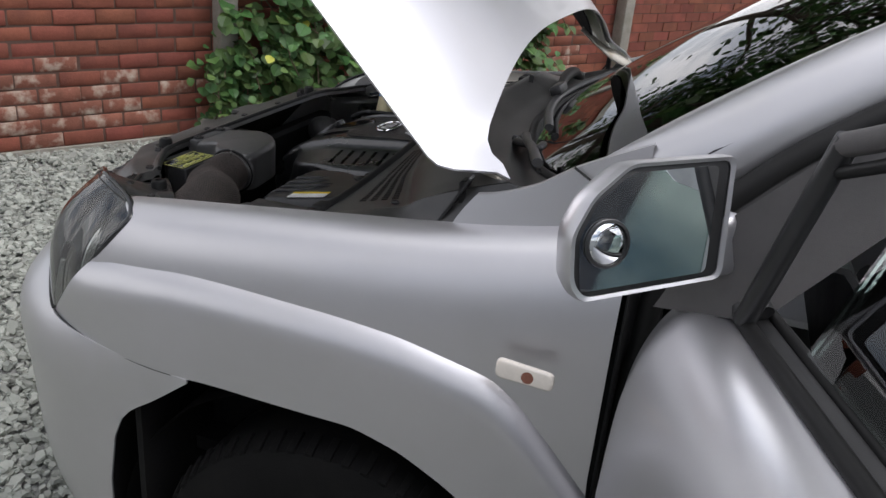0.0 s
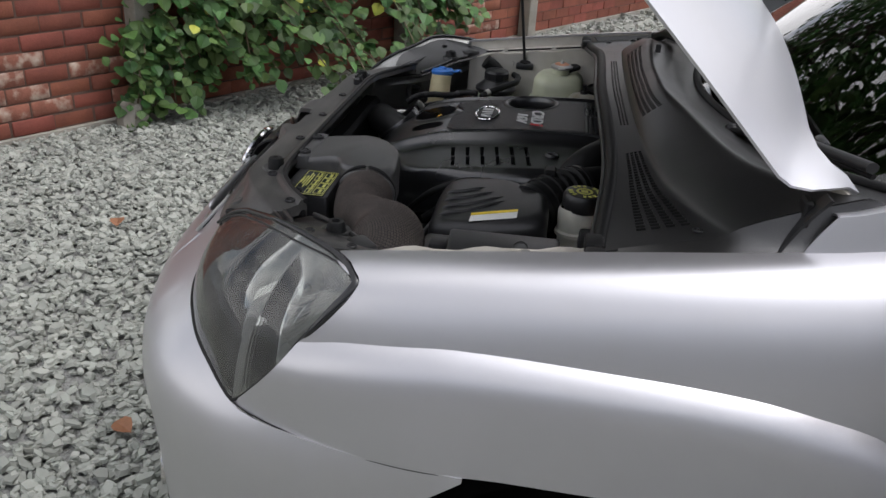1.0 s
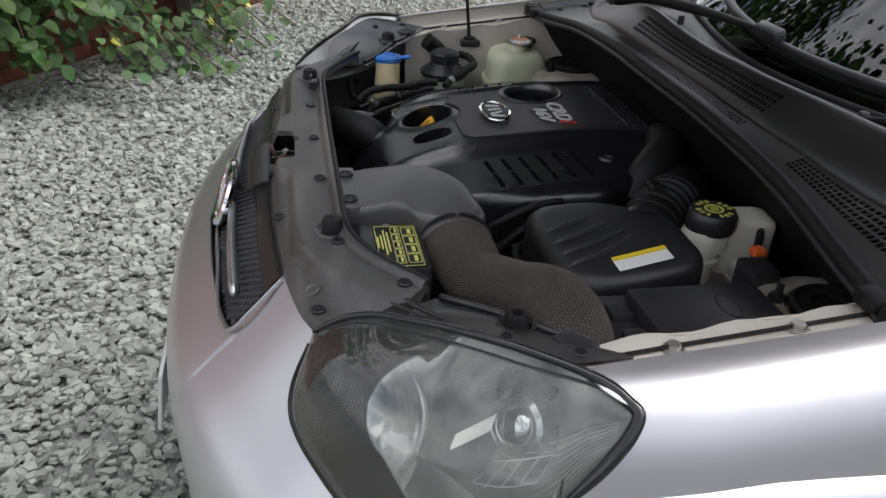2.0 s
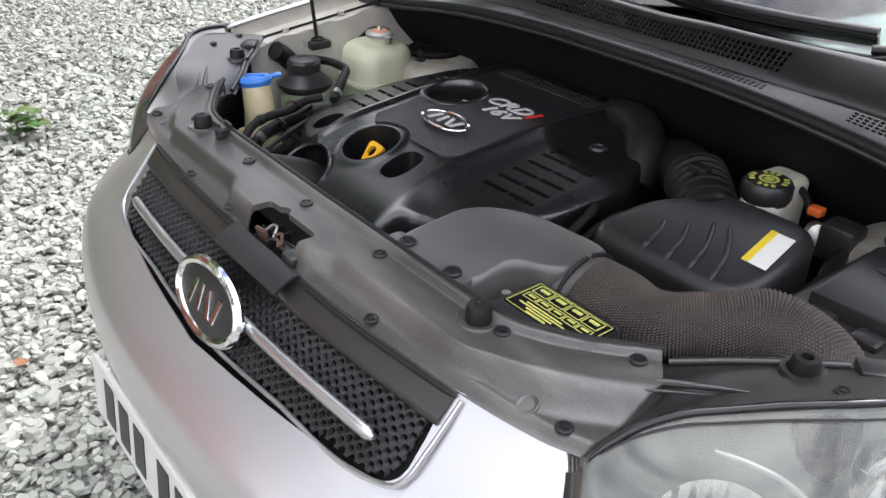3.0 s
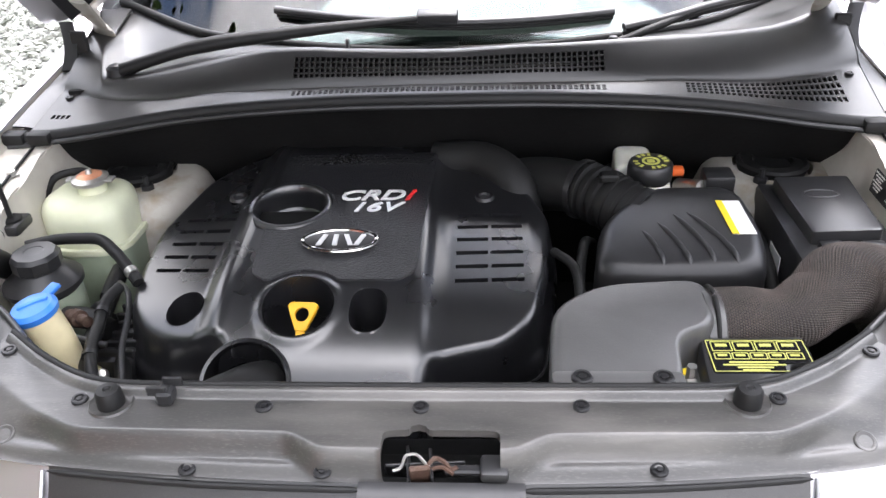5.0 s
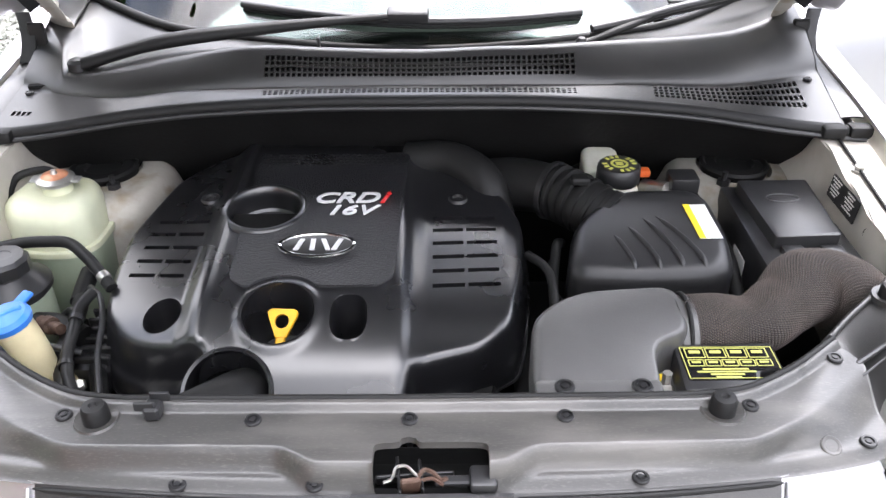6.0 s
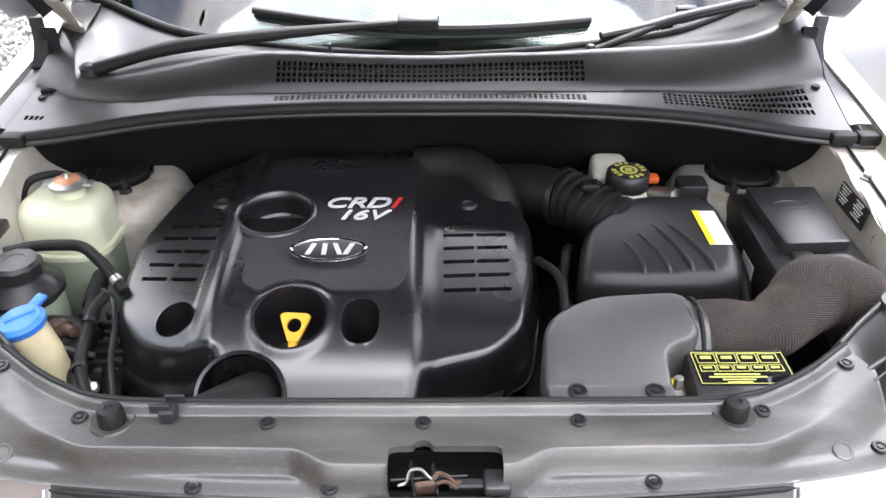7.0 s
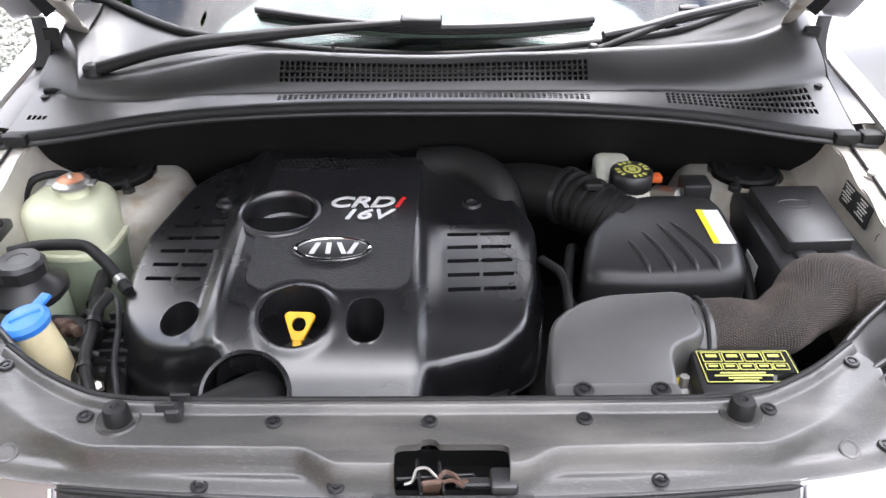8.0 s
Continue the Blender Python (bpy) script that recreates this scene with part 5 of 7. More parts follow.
# ---- the car: engine bay ----
def punch(bm, cx, cy, rx, ry, p=2.0, depth=0.03, shrink=0.96, floor=False):
    """A hole through a height-field sheet, with walls that go down from its rim."""
    def far(v):
        return (abs((v.co.x - cx) / rx) ** p + abs((v.co.y - cy) / ry) ** p) ** (1 / p)

    inner = {v for v in bm.verts if abs(v.co.x - cx) < rx * 1.5 and abs(v.co.y - cy) < ry * 1.5 and far(v) < 1.0}
    if not inner:
        return
    gone = [f for f in {f for v in inner for f in v.link_faces} if all(v in inner for v in f.verts)]
    bmesh.ops.delete(bm, geom=gone, context="FACES")
    rim = [v for v in inner if v.is_valid and v.link_faces]
    for v in rim:
        k = max(far(v), 1e-3)
        v.co.x, v.co.y = cx + (v.co.x - cx) / k, cy + (v.co.y - cy) / k
    edges = [e for e in {e for v in rim for e in v.link_edges} if e.is_boundary and all(v in inner for v in e.verts)]
    low = bmesh.ops.extrude_edge_only(bm, edges=edges)["geom"]
    vs = [g for g in low if isinstance(g, bmesh.types.BMVert)]
    for v in vs:
        v.co.z -= depth
        v.co.x, v.co.y = cx + (v.co.x - cx) * shrink, cy + (v.co.y - cy) * shrink
    if floor:
        es = [g for g in low if isinstance(g, bmesh.types.BMEdge)]
        bmesh.ops.edgeloop_fill(bm, edges=es)
    dead = [v for v in bm.verts if not v.link_faces]
    bmesh.ops.delete(bm, geom=dead, context="VERTS")


def clip_shape():
    """Round push clip with a recessed middle."""
    return mesh_of(lathe([(0.0105, 0), (0.0105, 0.0022), (0.0092, 0.0036), (0.0066, 0.0036), (0.006, 0.0018), (0.0042, 0.0018), (0.0036, 0.0034), (0, 0.0036)], 18), "clip", 40)


CLIP = clip_shape()
CLIP.materials.append(M["bolt"])


def clip(parent, p, normal=(0, 0, 1), size=1.0):
    ob = new("clip", CLIP)
    ob.parent = parent
    ob.matrix_local = frame_on(p, normal) @ Matrix.Diagonal((size * 0.9, size * 0.9, size, 1))
    return ob


SLAM_F = flow((0, 0.2, 0.4, 0.5, 0.54), (0.072, 0.077, 0.095, 0.114, 0.13))
SLAM_M = flow((0, 0.095, 0.145, 0.36, 0.42, 0.47, 0.54), (0.083, 0.084, 0.107, 0.111, 0.135, 0.172, 0.235))
SLAM_R = flow((0, 0.31, 0.367, 0.438, 0.515, 0.56), (0.181, 0.183, 0.189, 0.221, 0.275, 0.315))


def slam_height(x, y):
    a = abs(x)
    f, m, r = float(SLAM_F(a)), float(SLAM_M(a)), float(SLAM_R(a))
    z = 0.934 + 0.010 * step(y, f, f + 0.018)
    z += 0.026 * step(y, m - 0.008 - 0.05 * step(a, 0.40, 0.50), m + 0.006)
    z += 0.006 * step(a, 0.42, 0.52) * step(y, m, m + 0.04)
    z += 0.008 * step(y, r - 0.020, r - 0.012) - 0.016 * step(y, r - 0.004, r)
    return z


def build_slam():
    def fn(u, v):
        a = 2 * u - 1
        x = a * (0.536 - 0.030 * max(0.0, (v - 0.66) / 0.34))
        f, r = float(SLAM_F(abs(x))), float(SLAM_R(abs(x)))
        y = f + (r - f) * v
        return (x, y, slam_height(x, y))

    bm = skin(fn, 170, 40)
    punch(bm, 0.024, 0.095, 0.061, 0.0215, 9, 0.009, 1.0)
    punch(bm, 0.0, 0.112, 0.0105, 0.013, 2.5, 0.009, 1.0)
    s = part("radiator_cover", bm, "trim", car, "dull grey-black plastic radiator cover with push clips", angle=50)
    for sx in (1, -1):
        part("end_lip", skin(lambda u, v: Vector(fn(1.0, u)) + Vector((0.0012 * v, 0, -0.018 * v)), 40, 3, 0.0025, sx), "trim", s)
    for x, y in ((-0.383, 0.160), (-0.172, 0.150), (0.0, 0.150), (0.172, 0.153), (0.381, 0.167), (0.504, 0.240), (-0.504, 0.240), (-0.244, 0.088), (-0.098, 0.081), (0.246, 0.091), (0.507, 0.136), (-0.507, 0.136)):
        clip(s, (x, y, slam_height(x, y)))
    part("rear_seal", tube([(x, float(SLAM_R(abs(x))) - 0.003, slam_height(x, float(SLAM_R(abs(x))) - 0.012) - 0.002) for x in [-0.512 + 1.024 * k / 40 for k in range(41)]], 0.0045, 80, 6), "rubber", s)
    for x, y in ((-0.345, 0.155), (0.348, 0.162), ):
        z = slam_height(x, y)
        st = part("bump_stop", lathe([(0.0155, -0.004), (0.0152, 0.0), (0.0142, 0.016), (0.012, 0.020), (0.005, 0.021), (0.003, 0.019), (0, 0.019)], 22, at=(x, y, z)), "rubber", s, "black rubber bump stop")
        part("collar", lathe([(0.0155, 0.0), (0.021, 0.001), (0.0235, 0.0025), (0.025, 0.0)], 26, at=(x, y, z)), "trim", st)
    # small round dimples
    for sx in (1, -1):
        bx, by = 0.463, 0.129
        tilt = (-sx * (slam_height(bx + 0.012, by) - slam_height(bx - 0.012, by)), slam_height(bx, by - 0.012) - slam_height(bx, by + 0.012), 0.024)
        part("boss", moved(lathe([(0.0125, -0.006), (0.0118, -0.0004), (0.0105, 0.0004), (0.0090, 0.0002), (0.0075, -0.0008), (0, -0.0006)], 24), frame_on((bx * sx, by, (slam_height(bx, by - 0.012) + slam_height(bx, by + 0.012)) / 2 + 0.001), tilt)), "trim", s)
    hook = part("prop_clip", box(0.018, 0.022, 0.018, 0.003, 1, at=(-0.283, 0.161, slam_height(-0.283, 0.161) + 0.008)), "black", s, "black plastic prop-rod clip")
    part("prong", join(box(0.022, 0.004, 0.012, 0.001, 1, at=(-0.276, 0.169, slam_height(-0.283, 0.161) + 0.02)), box(0.022, 0.004, 0.012, 0.001, 1, at=(-0.29, 0.155, slam_height(-0.283, 0.161) + 0.018))), "black", hook)
    # latch in its opening
    la = part("bonnet_latch", box(0.15, 0.075, 0.02, 0.004, 2, at=(0.024, 0.098, 0.908)), "dark", s, "greasy bonnet latch with a release lever")
    part("latch_plate", moved(box(0.022, 0.006, 0.045, 0.002, 1), Matrix.Translation((0.002, 0.084, 0.935)) @ pose(0, 0, 0, 16, 0, 8)), "rusty", la, "rust-brown latch claw")
    part("latch_bracket", moved(box(0.085, 0.004, 0.022, 0.0015, 1), Matrix.Translation((0.006, 0.105, 0.928)) @ pose(0, 0, 0, 22, 0, 4)), "bolt", la)
    part("latch_spring", tube([(-0.027, 0.092, 0.936), (-0.019, 0.094, 0.938), (-0.013, 0.104, 0.946), (-0.004, 0.105, 0.947), (0.006, 0.097, 0.944), (0.012, 0.091, 0.942)], 0.0018, 30, 6), "steel", la, "bright wire spring")
    part("latch_hook", tube([(0.010, 0.094, 0.943), (0.017, 0.100, 0.946), (0.026, 0.097, 0.945), (0.036, 0.089, 0.942), (0.041, 0.091, 0.944)], 0.0026, 26, 6), "rusty", la, "rusty latch hook")
    part("latch_hook", tube([(0.012, 0.089, 0.941), (0.024, 0.091, 0.943), (0.037, 0.084, 0.940)], 0.0022, 18, 6), "rusty", la)
    part("latch_lever", join(box(0.045, 0.012, 0.007, 0.002, 1, at=(0.05, 0.092, 0.938)), box(0.029, 0.030, 0.013, 0.004, 2, at=(0.079, 0.088, 0.945))), "black", la, "black release lever")
    for x, w in ((-0.011, 0.050), (0.013, 0.042)):
        part("latch_cheek", moved(box(0.0035, w, 0.030, 0.0012, 1), Matrix.Translation((x, 0.098, 0.928)) @ pose(0, 0, 0, 0, 0, 6)), "bolt", la)
    for x, y in ((-0.012, 0.078), (0.046, 0.080)):
        part("rivet", lathe([(0.0035, 0), (0.003, 0.002), (0, 0.0025)], 10, at=(x, y, 0.919)), "steel", la)
    # narrow trim strip between cover and grille
    for x0, x1 in ((-0.40, -0.055), (0.105, 0.40)):
        pts = [(x0 + (x1 - x0) * k / 10) for k in range(11)]
        part("top_strip", tube([(x, float(SLAM_F(abs(x))) - 0.004, 0.9315) for x in pts], flow((0, 0.05, 0.95, 1), (0.001, 0.0035, 0.0035, 0.001)), 24, 8), "rubber", s)
    def band(u, v):
        x, z = (2 * u - 1) * (0.398 - 0.003 * v), 0.934 - 0.033 * v
        return (x, grille_y(x, z) - 0.005 * min(1.0, 6 * (1 - v)), z)

    part("grille_deck", skin(band, 30, 8, 0.003), "cowl", s, "dark band between cover and grille")
    part("deck_groove", tube([band(0.02 + 0.96 * k / 20, 0.45) for k in range(21)], 0.0016, 60, 6), "rubber", s)
    part("latch_lip", skin(lambda u, v: (0.025 + (2 * u - 1) * 0.085, 0.074 - 0.034 * v, 0.9355 - 0.016 * v * v), 10, 5, 0.004), "black", s)


def build_lamp_deck(side):
    """Plastic deck between the radiator cover and the wing, over the headlamp."""
    front = through_points([(0.534, 0.132, 0.926), (0.584, 0.200, 0.983), (0.648, 0.260, 1.008), (0.700, 0.318, 1.020), (0.722, 0.365, 1.012)])
    rear = through_points([(0.506, 0.288, 0.961), (0.556, 0.332, 0.972), (0.603, 0.367, 0.982), (0.640, 0.400, 0.986), (0.698, 0.458, 0.999)])

    def fn(u, v):
        p = Vector(front(u)).lerp(Vector(rear(u)), v)
        p.z -= 0.004 + 0.006 * step(v, 0.94, 1.0) + 0.004 * math.sin(math.pi * v) * step(u, 0.03, 0.18) * (1 - step(u, 0.3, 0.6))
        return p

    def lying(path, lift):
        return [(q.x * side, q.y, q.z + lift) for q in (fn(u, v) for u, v in path)]

    d = part("lamp_deck", skin(fn, 40, 26, 0.003, side), "cowl", car, "dark grey plastic deck over the headlamp", angle=45)
    part("rear_lip", tube(lying([(0.02 + 0.66 * k / 14, 0.95) for k in range(15)], 0.003), 0.0042, 40, 8), "cowl", d)
    p = Vector((0.618 * side, 0.350, 0.984))
    bs = part("bump_stop", lathe([(0.015, -0.004), (0.0142, 0.013), (0.012, 0.0175), (0.0065, 0.018), (0.005, 0.010), (0, 0.010)], 22, at=p), "rubber", d, "black rubber bump stop")
    part("collar", lathe([(0.024, -0.004), (0.0225, 0.003), (0.017, 0.003)], 22, at=p), "cowl", bs)
    for u, v in ((0.72, 0.30), (0.93, 0.5)):
        q = fn(u, v)
        clip(d, (q.x * side, q.y, q.z), size=0.8)
    for (x0, y0, z0), (x1, y1, z1), r in (((0.531, 0.238, 0.968), (0.612, 0.284, 0.9845), 0.0040), ((0.531, 0.220, 0.966), (0.585, 0.255, 0.978), 0.0018)):
        part("deck_rib", tube([(side * (x0 + (x1 - x0) * k / 4), y0 + (y1 - y0) * k / 4, z0 + (z1 - z0) * k / 4) for k in range(5)], flow((0, 0.1, 0.6, 1), (r, r, 0.7 * r, 0.2 * r)), 20, 8), "cowl", d)
    part("clip_box", moved(box(0.045, 0.03, 0.014, 0.004, 2), Matrix.Translation((0.668 * side, 0.402, 0.990)) @ pose(0, 0, 0, 0, 0, 40 * side)), "black", d)


def build_bay():
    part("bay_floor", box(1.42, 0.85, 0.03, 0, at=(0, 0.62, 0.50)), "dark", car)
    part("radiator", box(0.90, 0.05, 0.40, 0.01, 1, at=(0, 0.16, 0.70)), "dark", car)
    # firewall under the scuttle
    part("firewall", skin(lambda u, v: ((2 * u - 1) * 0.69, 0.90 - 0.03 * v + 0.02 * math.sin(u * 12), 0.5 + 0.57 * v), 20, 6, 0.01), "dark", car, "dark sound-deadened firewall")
    for sd in (1, -1):
        # inner wing
        def apron(u, v):
            y = 0.40 + 0.58 * u
            bulge = 0.035 * math.exp(-((y - 0.77) / 0.14) ** 2) * step(0.99 - (0.765 + 0.265 * v), 0.0, 0.1)
            return (0.672 - 0.02 * (1 - v) - bulge + 0.003 * math.sin(u * 30) * (v > 0.6), y, 0.765 + (float(CREST_Z(y)) - 0.028 - 0.765) * v)
        ap = part("inner_wing", skin(apron, 30, 22, 0.004, sd), "inner_paint", car, "dusty silver inner wing panel")
        for y, z in ((0.77, 0.998), (0.735, 0.985), (0.70, 0.955), (0.52, 0.97)):
            part("hole", moved(lathe([(0, 0.001), (0.009, 0.001), (0.0105, 0.002), (0.0115, 0)], 14), frame_on((0.668 * sd, y, z), (-sd, 0, 0.05), (0, 0, 1))), "dark", ap)
        for y in (0.50, 0.64, 0.86):
            part("wing_bolt", lathe([(0.013, 0), (0.013, 0.002), (0.008, 0.002), (0.008, 0.008), (0, 0.008)], 6, at=(0.695 * sd, y, float(CREST_Z(y)) - 0.027)), "steel", ap)
        part("flange_seam", tube([(0.694 * sd, y, float(CREST_Z(y)) - 0.0235) for y in [0.43 + 0.30 * k / 10 for k in range(11)]], 0.0026, 24, 6), "rubber", ap)
        part("flange_seam", tube([(0.700 * sd, y, float(CREST_Z(y)) - 0.021) for y in [0.76 + 0.16 * k / 6 for k in range(7)]], 0.0022, 16, 6), "rubber", ap)
        # strut tower
        tw = part("strut_tower", lathe([(0.16, -0.28), (0.132, -0.06), (0.118, -0.022), (0.106, -0.006), (0.098, 0.0), (0.066, 0.004), (0.062, -0.012), (0.0, -0.016)], 40, at=(0.56 * sd, 0.80, 0.937)), "tower", car, "dusty metal suspension tower")
        part("strut_ring", lathe([(0.056, -0.006), (0.060, 0.010), (0.055, 0.014), (0.050, 0.009), (0.034, 0.012), (0.03, 0.006), (0, 0.004)], 32, at=(0.56 * sd, 0.80, 0.937)), "rubber", tw)
        for a in (30, 130, 240):
            q = (0.56 * sd + 0.074 * math.cos(radians(a)) * sd, 0.80 + 0.074 * math.sin(radians(a)), 0.939)
            part("strut_nut", lathe([(0.012, 0), (0.012, 0.008), (0.005, 0.009), (0.005, 0.024), (0, 0.024)], 6, at=q), "bolt", tw)
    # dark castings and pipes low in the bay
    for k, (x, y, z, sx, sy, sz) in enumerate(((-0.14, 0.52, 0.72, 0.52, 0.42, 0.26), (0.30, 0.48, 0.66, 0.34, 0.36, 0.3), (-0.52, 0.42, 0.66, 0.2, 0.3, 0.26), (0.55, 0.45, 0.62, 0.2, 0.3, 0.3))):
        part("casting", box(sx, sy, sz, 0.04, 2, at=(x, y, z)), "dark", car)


COVER_MID = flow((0.22, 0.235, 0.26, 0.30, 0.36, 0.42, 0.5, 0.6, 0.75, 0.86), (0.80, 0.835, 0.878, 0.912, 0.936, 0.952, 0.962, 0.973, 0.98, 0.965))


COVER_PAD = rounded([(-0.275, 0.20), (-0.275, 0.335), (-0.355, 0.345), (-0.400, 0.368), (-0.436, 0.415), (-0.450, 0.50), (-0.450, 0.60), (-0.41, 0.74), (-0.31, 0.85), (-0.03, 0.85), (0.09, 0.805),
                     (0.165, 0.63), (0.156, 0.495), (0.132, 0.392), (0.097, 0.350), (0.022, 0.326), (-0.004, 0.312), (-0.026, 0.20)], 0.02, 3)


def polygon_test(outline):
    """Two tests for an outline: is a point inside, and how far and where is its nearest edge."""
    poly = np.array(outline)
    q = np.roll(poly, -1, axis=0)
    d = q - poly

    def inside(px, py):
        c = ((poly[:, 1] > py) != (q[:, 1] > py)) & (px < d[:, 0] * (py - poly[:, 1]) / (d[:, 1] + 1e-12) + poly[:, 0])
        return c.sum() % 2 == 1

    def edge_gap(px, py):
        t = np.clip(((px - poly[:, 0]) * d[:, 0] + (py - poly[:, 1]) * d[:, 1]) / (d**2).sum(1), 0, 1)
        near = poly + d * t[:, None]
        r = np.hypot(near[:, 0] - px, near[:, 1] - py)
        k = int(r.argmin())
        return r[k], near[k]

    return inside, edge_gap


PAD_INSIDE, PAD_GAP = polygon_test(COVER_PAD)


def cover_height(x, y):
    z = float(COVER_MID(y))
    z -= 0.012 * step(-x, 0.285, 0.325) + 0.20 * max(0.0, -0.315 - x)
    z -= 0.016 * step(x, -0.03, 0.020) + 0.075 * max(0.0, x - 0.02) + 0.25 * max(0.0, x - 0.135)
    # rounded shoulders beside the middle panel
    z += 0.007 * step(x, -0.325, -0.300) * (1 - step(x, -0.290, -0.279)) * step(y, 0.3, 0.4)
    z -= 0.006 * step(x, -0.022, -0.004) * step(y, 0.30, 0.36)
    # collars of the oil filler and of the cup
    for cx, cy, r, w, h in ((-0.184, 0.378, 0.0515, 0.008, 0.004),):
        far = math.hypot(x - cx, y - cy)
        z += h * math.exp(-((far - r) / w) ** 2)
    # the skirt falls away outside the top's edge
    g, _ = PAD_GAP(x, y)
    if PAD_INSIDE(x, y):
        return z - 0.004 * max(0.0, 1 - g / 0.009) ** 2
    return z - 0.004 - 0.042 * step(g, 0.0, 0.012) - 0.5 * g


def build_engine_cover():
    nx, ny = 200, 190
    x0, x1, y0, y1 = -0.470, 0.180, 0.228, 0.842
    outline = rounded([(-0.288, y0), (-0.30, 0.316), (-0.372, 0.326), (-0.428, 0.362), (-0.462, 0.43), (-0.478, 0.56), (-0.432, 0.74), (-0.30, y1), (-0.03, y1), (0.10, 0.808),
                       (0.178, 0.63), (0.173, 0.49), (0.146, 0.372), (0.06, 0.316), (0.004, 0.296), (-0.012, y0)], 0.02, 3)
    inside, edge_gap = polygon_test(outline)

    rows = [0.4505 + 0.0315 * k for k in range(6)]

    def slant(x, y):
        """The slots run slightly back towards the sides."""
        k = step(y, 0.385, 0.44) * (1 - step(y, 0.63, 0.72))
        return k * (0.27 * min(max(-0.30 - x, 0.0), 0.14) - 0.022 * step(-x, 0.2, 0.3) + 0.13 * max(x - 0.01, 0.0) - 0.002)

    def unslant(x, y):
        q = y
        for _ in range(4):
            q = y - slant(x, q)
        return q

    slots = [(a, b, y) for k, y in enumerate(rows) for a, b in ((0.024, 0.071), (0.076, 0.123), (-0.426 + 0.003 * k, -0.384 + 0.003 * k), (-0.379 + 0.003 * k, -0.337 + 0.003 * k)) if a > 0 or 0 < k]
    cell = 0.0036

    def lines(lo, hi, n, marks):
        base = [lo + (hi - lo) * k / n for k in range(n + 1)]
        base = [v for v in base if all(abs(v - m) > 0.0016 for m in marks)]
        return sorted(base + sorted(set(round(m, 5) for m in marks)))

    gx = lines(x0, x1, nx, [v for a, b, y in slots for v in (a, b)])
    gy = lines(y0, y1, ny, [v for y in rows for v in (y - 0.0042, y + 0.0042)])
    bm = bmesh.new()
    grid = {}
    for i, x in enumerate(gx):
        for j, y in enumerate(gy):
            g, near = edge_gap(x, y)
            ok = inside(x, y)
            if not ok and g > cell * 1.2:
                continue
            px, py = (near if not ok or g < cell * 0.35 else (x, y))
            if not ok or g < cell * 0.35:
                g = 0.0
            else:
                rg, rim_at = PAD_GAP(x, y)
                if rg < cell * 0.42 and (x < -0.433 or x > 0.130 or y < 0.43):
                    px, py = rim_at
            py = py + slant(px, py)
            z = cover_height(px, py) - 0.012 * max(0.0, 1 - g / 0.006) ** 2
            grid[i, j] = bm.verts.new((px, py, z))
    for i in range(len(gx) - 1):
        for j in range(len(gy) - 1):
            q = [grid.get(k) for k in ((i, j), (i + 1, j), (i + 1, j + 1), (i, j + 1))]
            mx, my = (gx[i] + gx[i + 1]) / 2, (gy[j] + gy[j + 1]) / 2
            if any(a < mx < b and abs(my - y) < 0.0042 for a, b, y in slots):
                continue
            if all(q):
                bm.faces.new(q)
    loose = [v for v in bm.verts if not v.link_faces]
    bmesh.ops.delete(bm, geom=loose, context="VERTS")
    bmesh.ops.remove_doubles(bm, verts=bm.verts, dist=0.0004)
    rim = [e for e in bm.edges if e.is_boundary]
    low = bmesh.ops.extrude_edge_only(bm, edges=rim)["geom"]
    for v in (g for g in low if isinstance(g, bmesh.types.BMVert)):
        flat_y = unslant(v.co.x, v.co.y)
        v.co.z -= 0.018 if any(a - 0.001 < v.co.x < b + 0.001 and abs(flat_y - y) < 0.006 for a, b, y in slots) else 0.014
    punch(bm, -0.238, 0.276, 0.055, 0.046, 2, 0.03, 1.0)
    punch(bm, -0.184, 0.378, 0.048, 0.049, 2, 0.10, 1.0)
    punch(bm, -0.089, 0.374, 0.0255, 0.036, 2.6, 0.09, 0.97, True)
    punch(bm, -0.348, 0.394, 0.0265, 0.029, 2, 0.08, 1.0, True)
    punch(bm, -0.238, 0.604, 0.060, 0.060, 2, 0.02, 1.0)
    c = part("engine_cover", bm, "cover", car, "satin black plastic engine cover with vent slots", angle=30)
    # near-black sheet added under the slots in place of the shade below
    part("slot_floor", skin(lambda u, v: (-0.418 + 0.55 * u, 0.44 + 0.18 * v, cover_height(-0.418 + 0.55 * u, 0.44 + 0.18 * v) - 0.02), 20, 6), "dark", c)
    # smooth sleeves inside the round openings
    for cx, cy, rx, ry, deep in ((-0.184, 0.378, 0.0475, 0.0485, 0.095), (-0.348, 0.394, 0.026, 0.0285, 0.07)):
        def wall(u, v, cx=cx, cy=cy, rx=rx, ry=ry, deep=deep):
            a = 2 * math.pi * u
            r = 1.0 - 0.06 * min(v, 0.8) if v < 0.85 else 0.94 * (1 - (v - 0.85) / 0.15)
            x, y = cx + rx * r * math.cos(a), cy + ry * r * math.sin(a)
            rim = cover_height(cx + rx * math.cos(a) * 1.04, cy + ry * math.sin(a) * 1.04)
            return (x, y, rim + 0.0012 - deep * min(v / 0.85, 1.0))
        part("opening_sleeve", skin(wall, 48, 12), "cover", c)
    # grained inlay on the raised middle

    def onto(bm2, lift):
        for v in bm2.verts:
            v.co.z += cover_height(v.co.x, v.co.y) + lift
        return bm2

    sheet = bmesh.new()
    lines = []
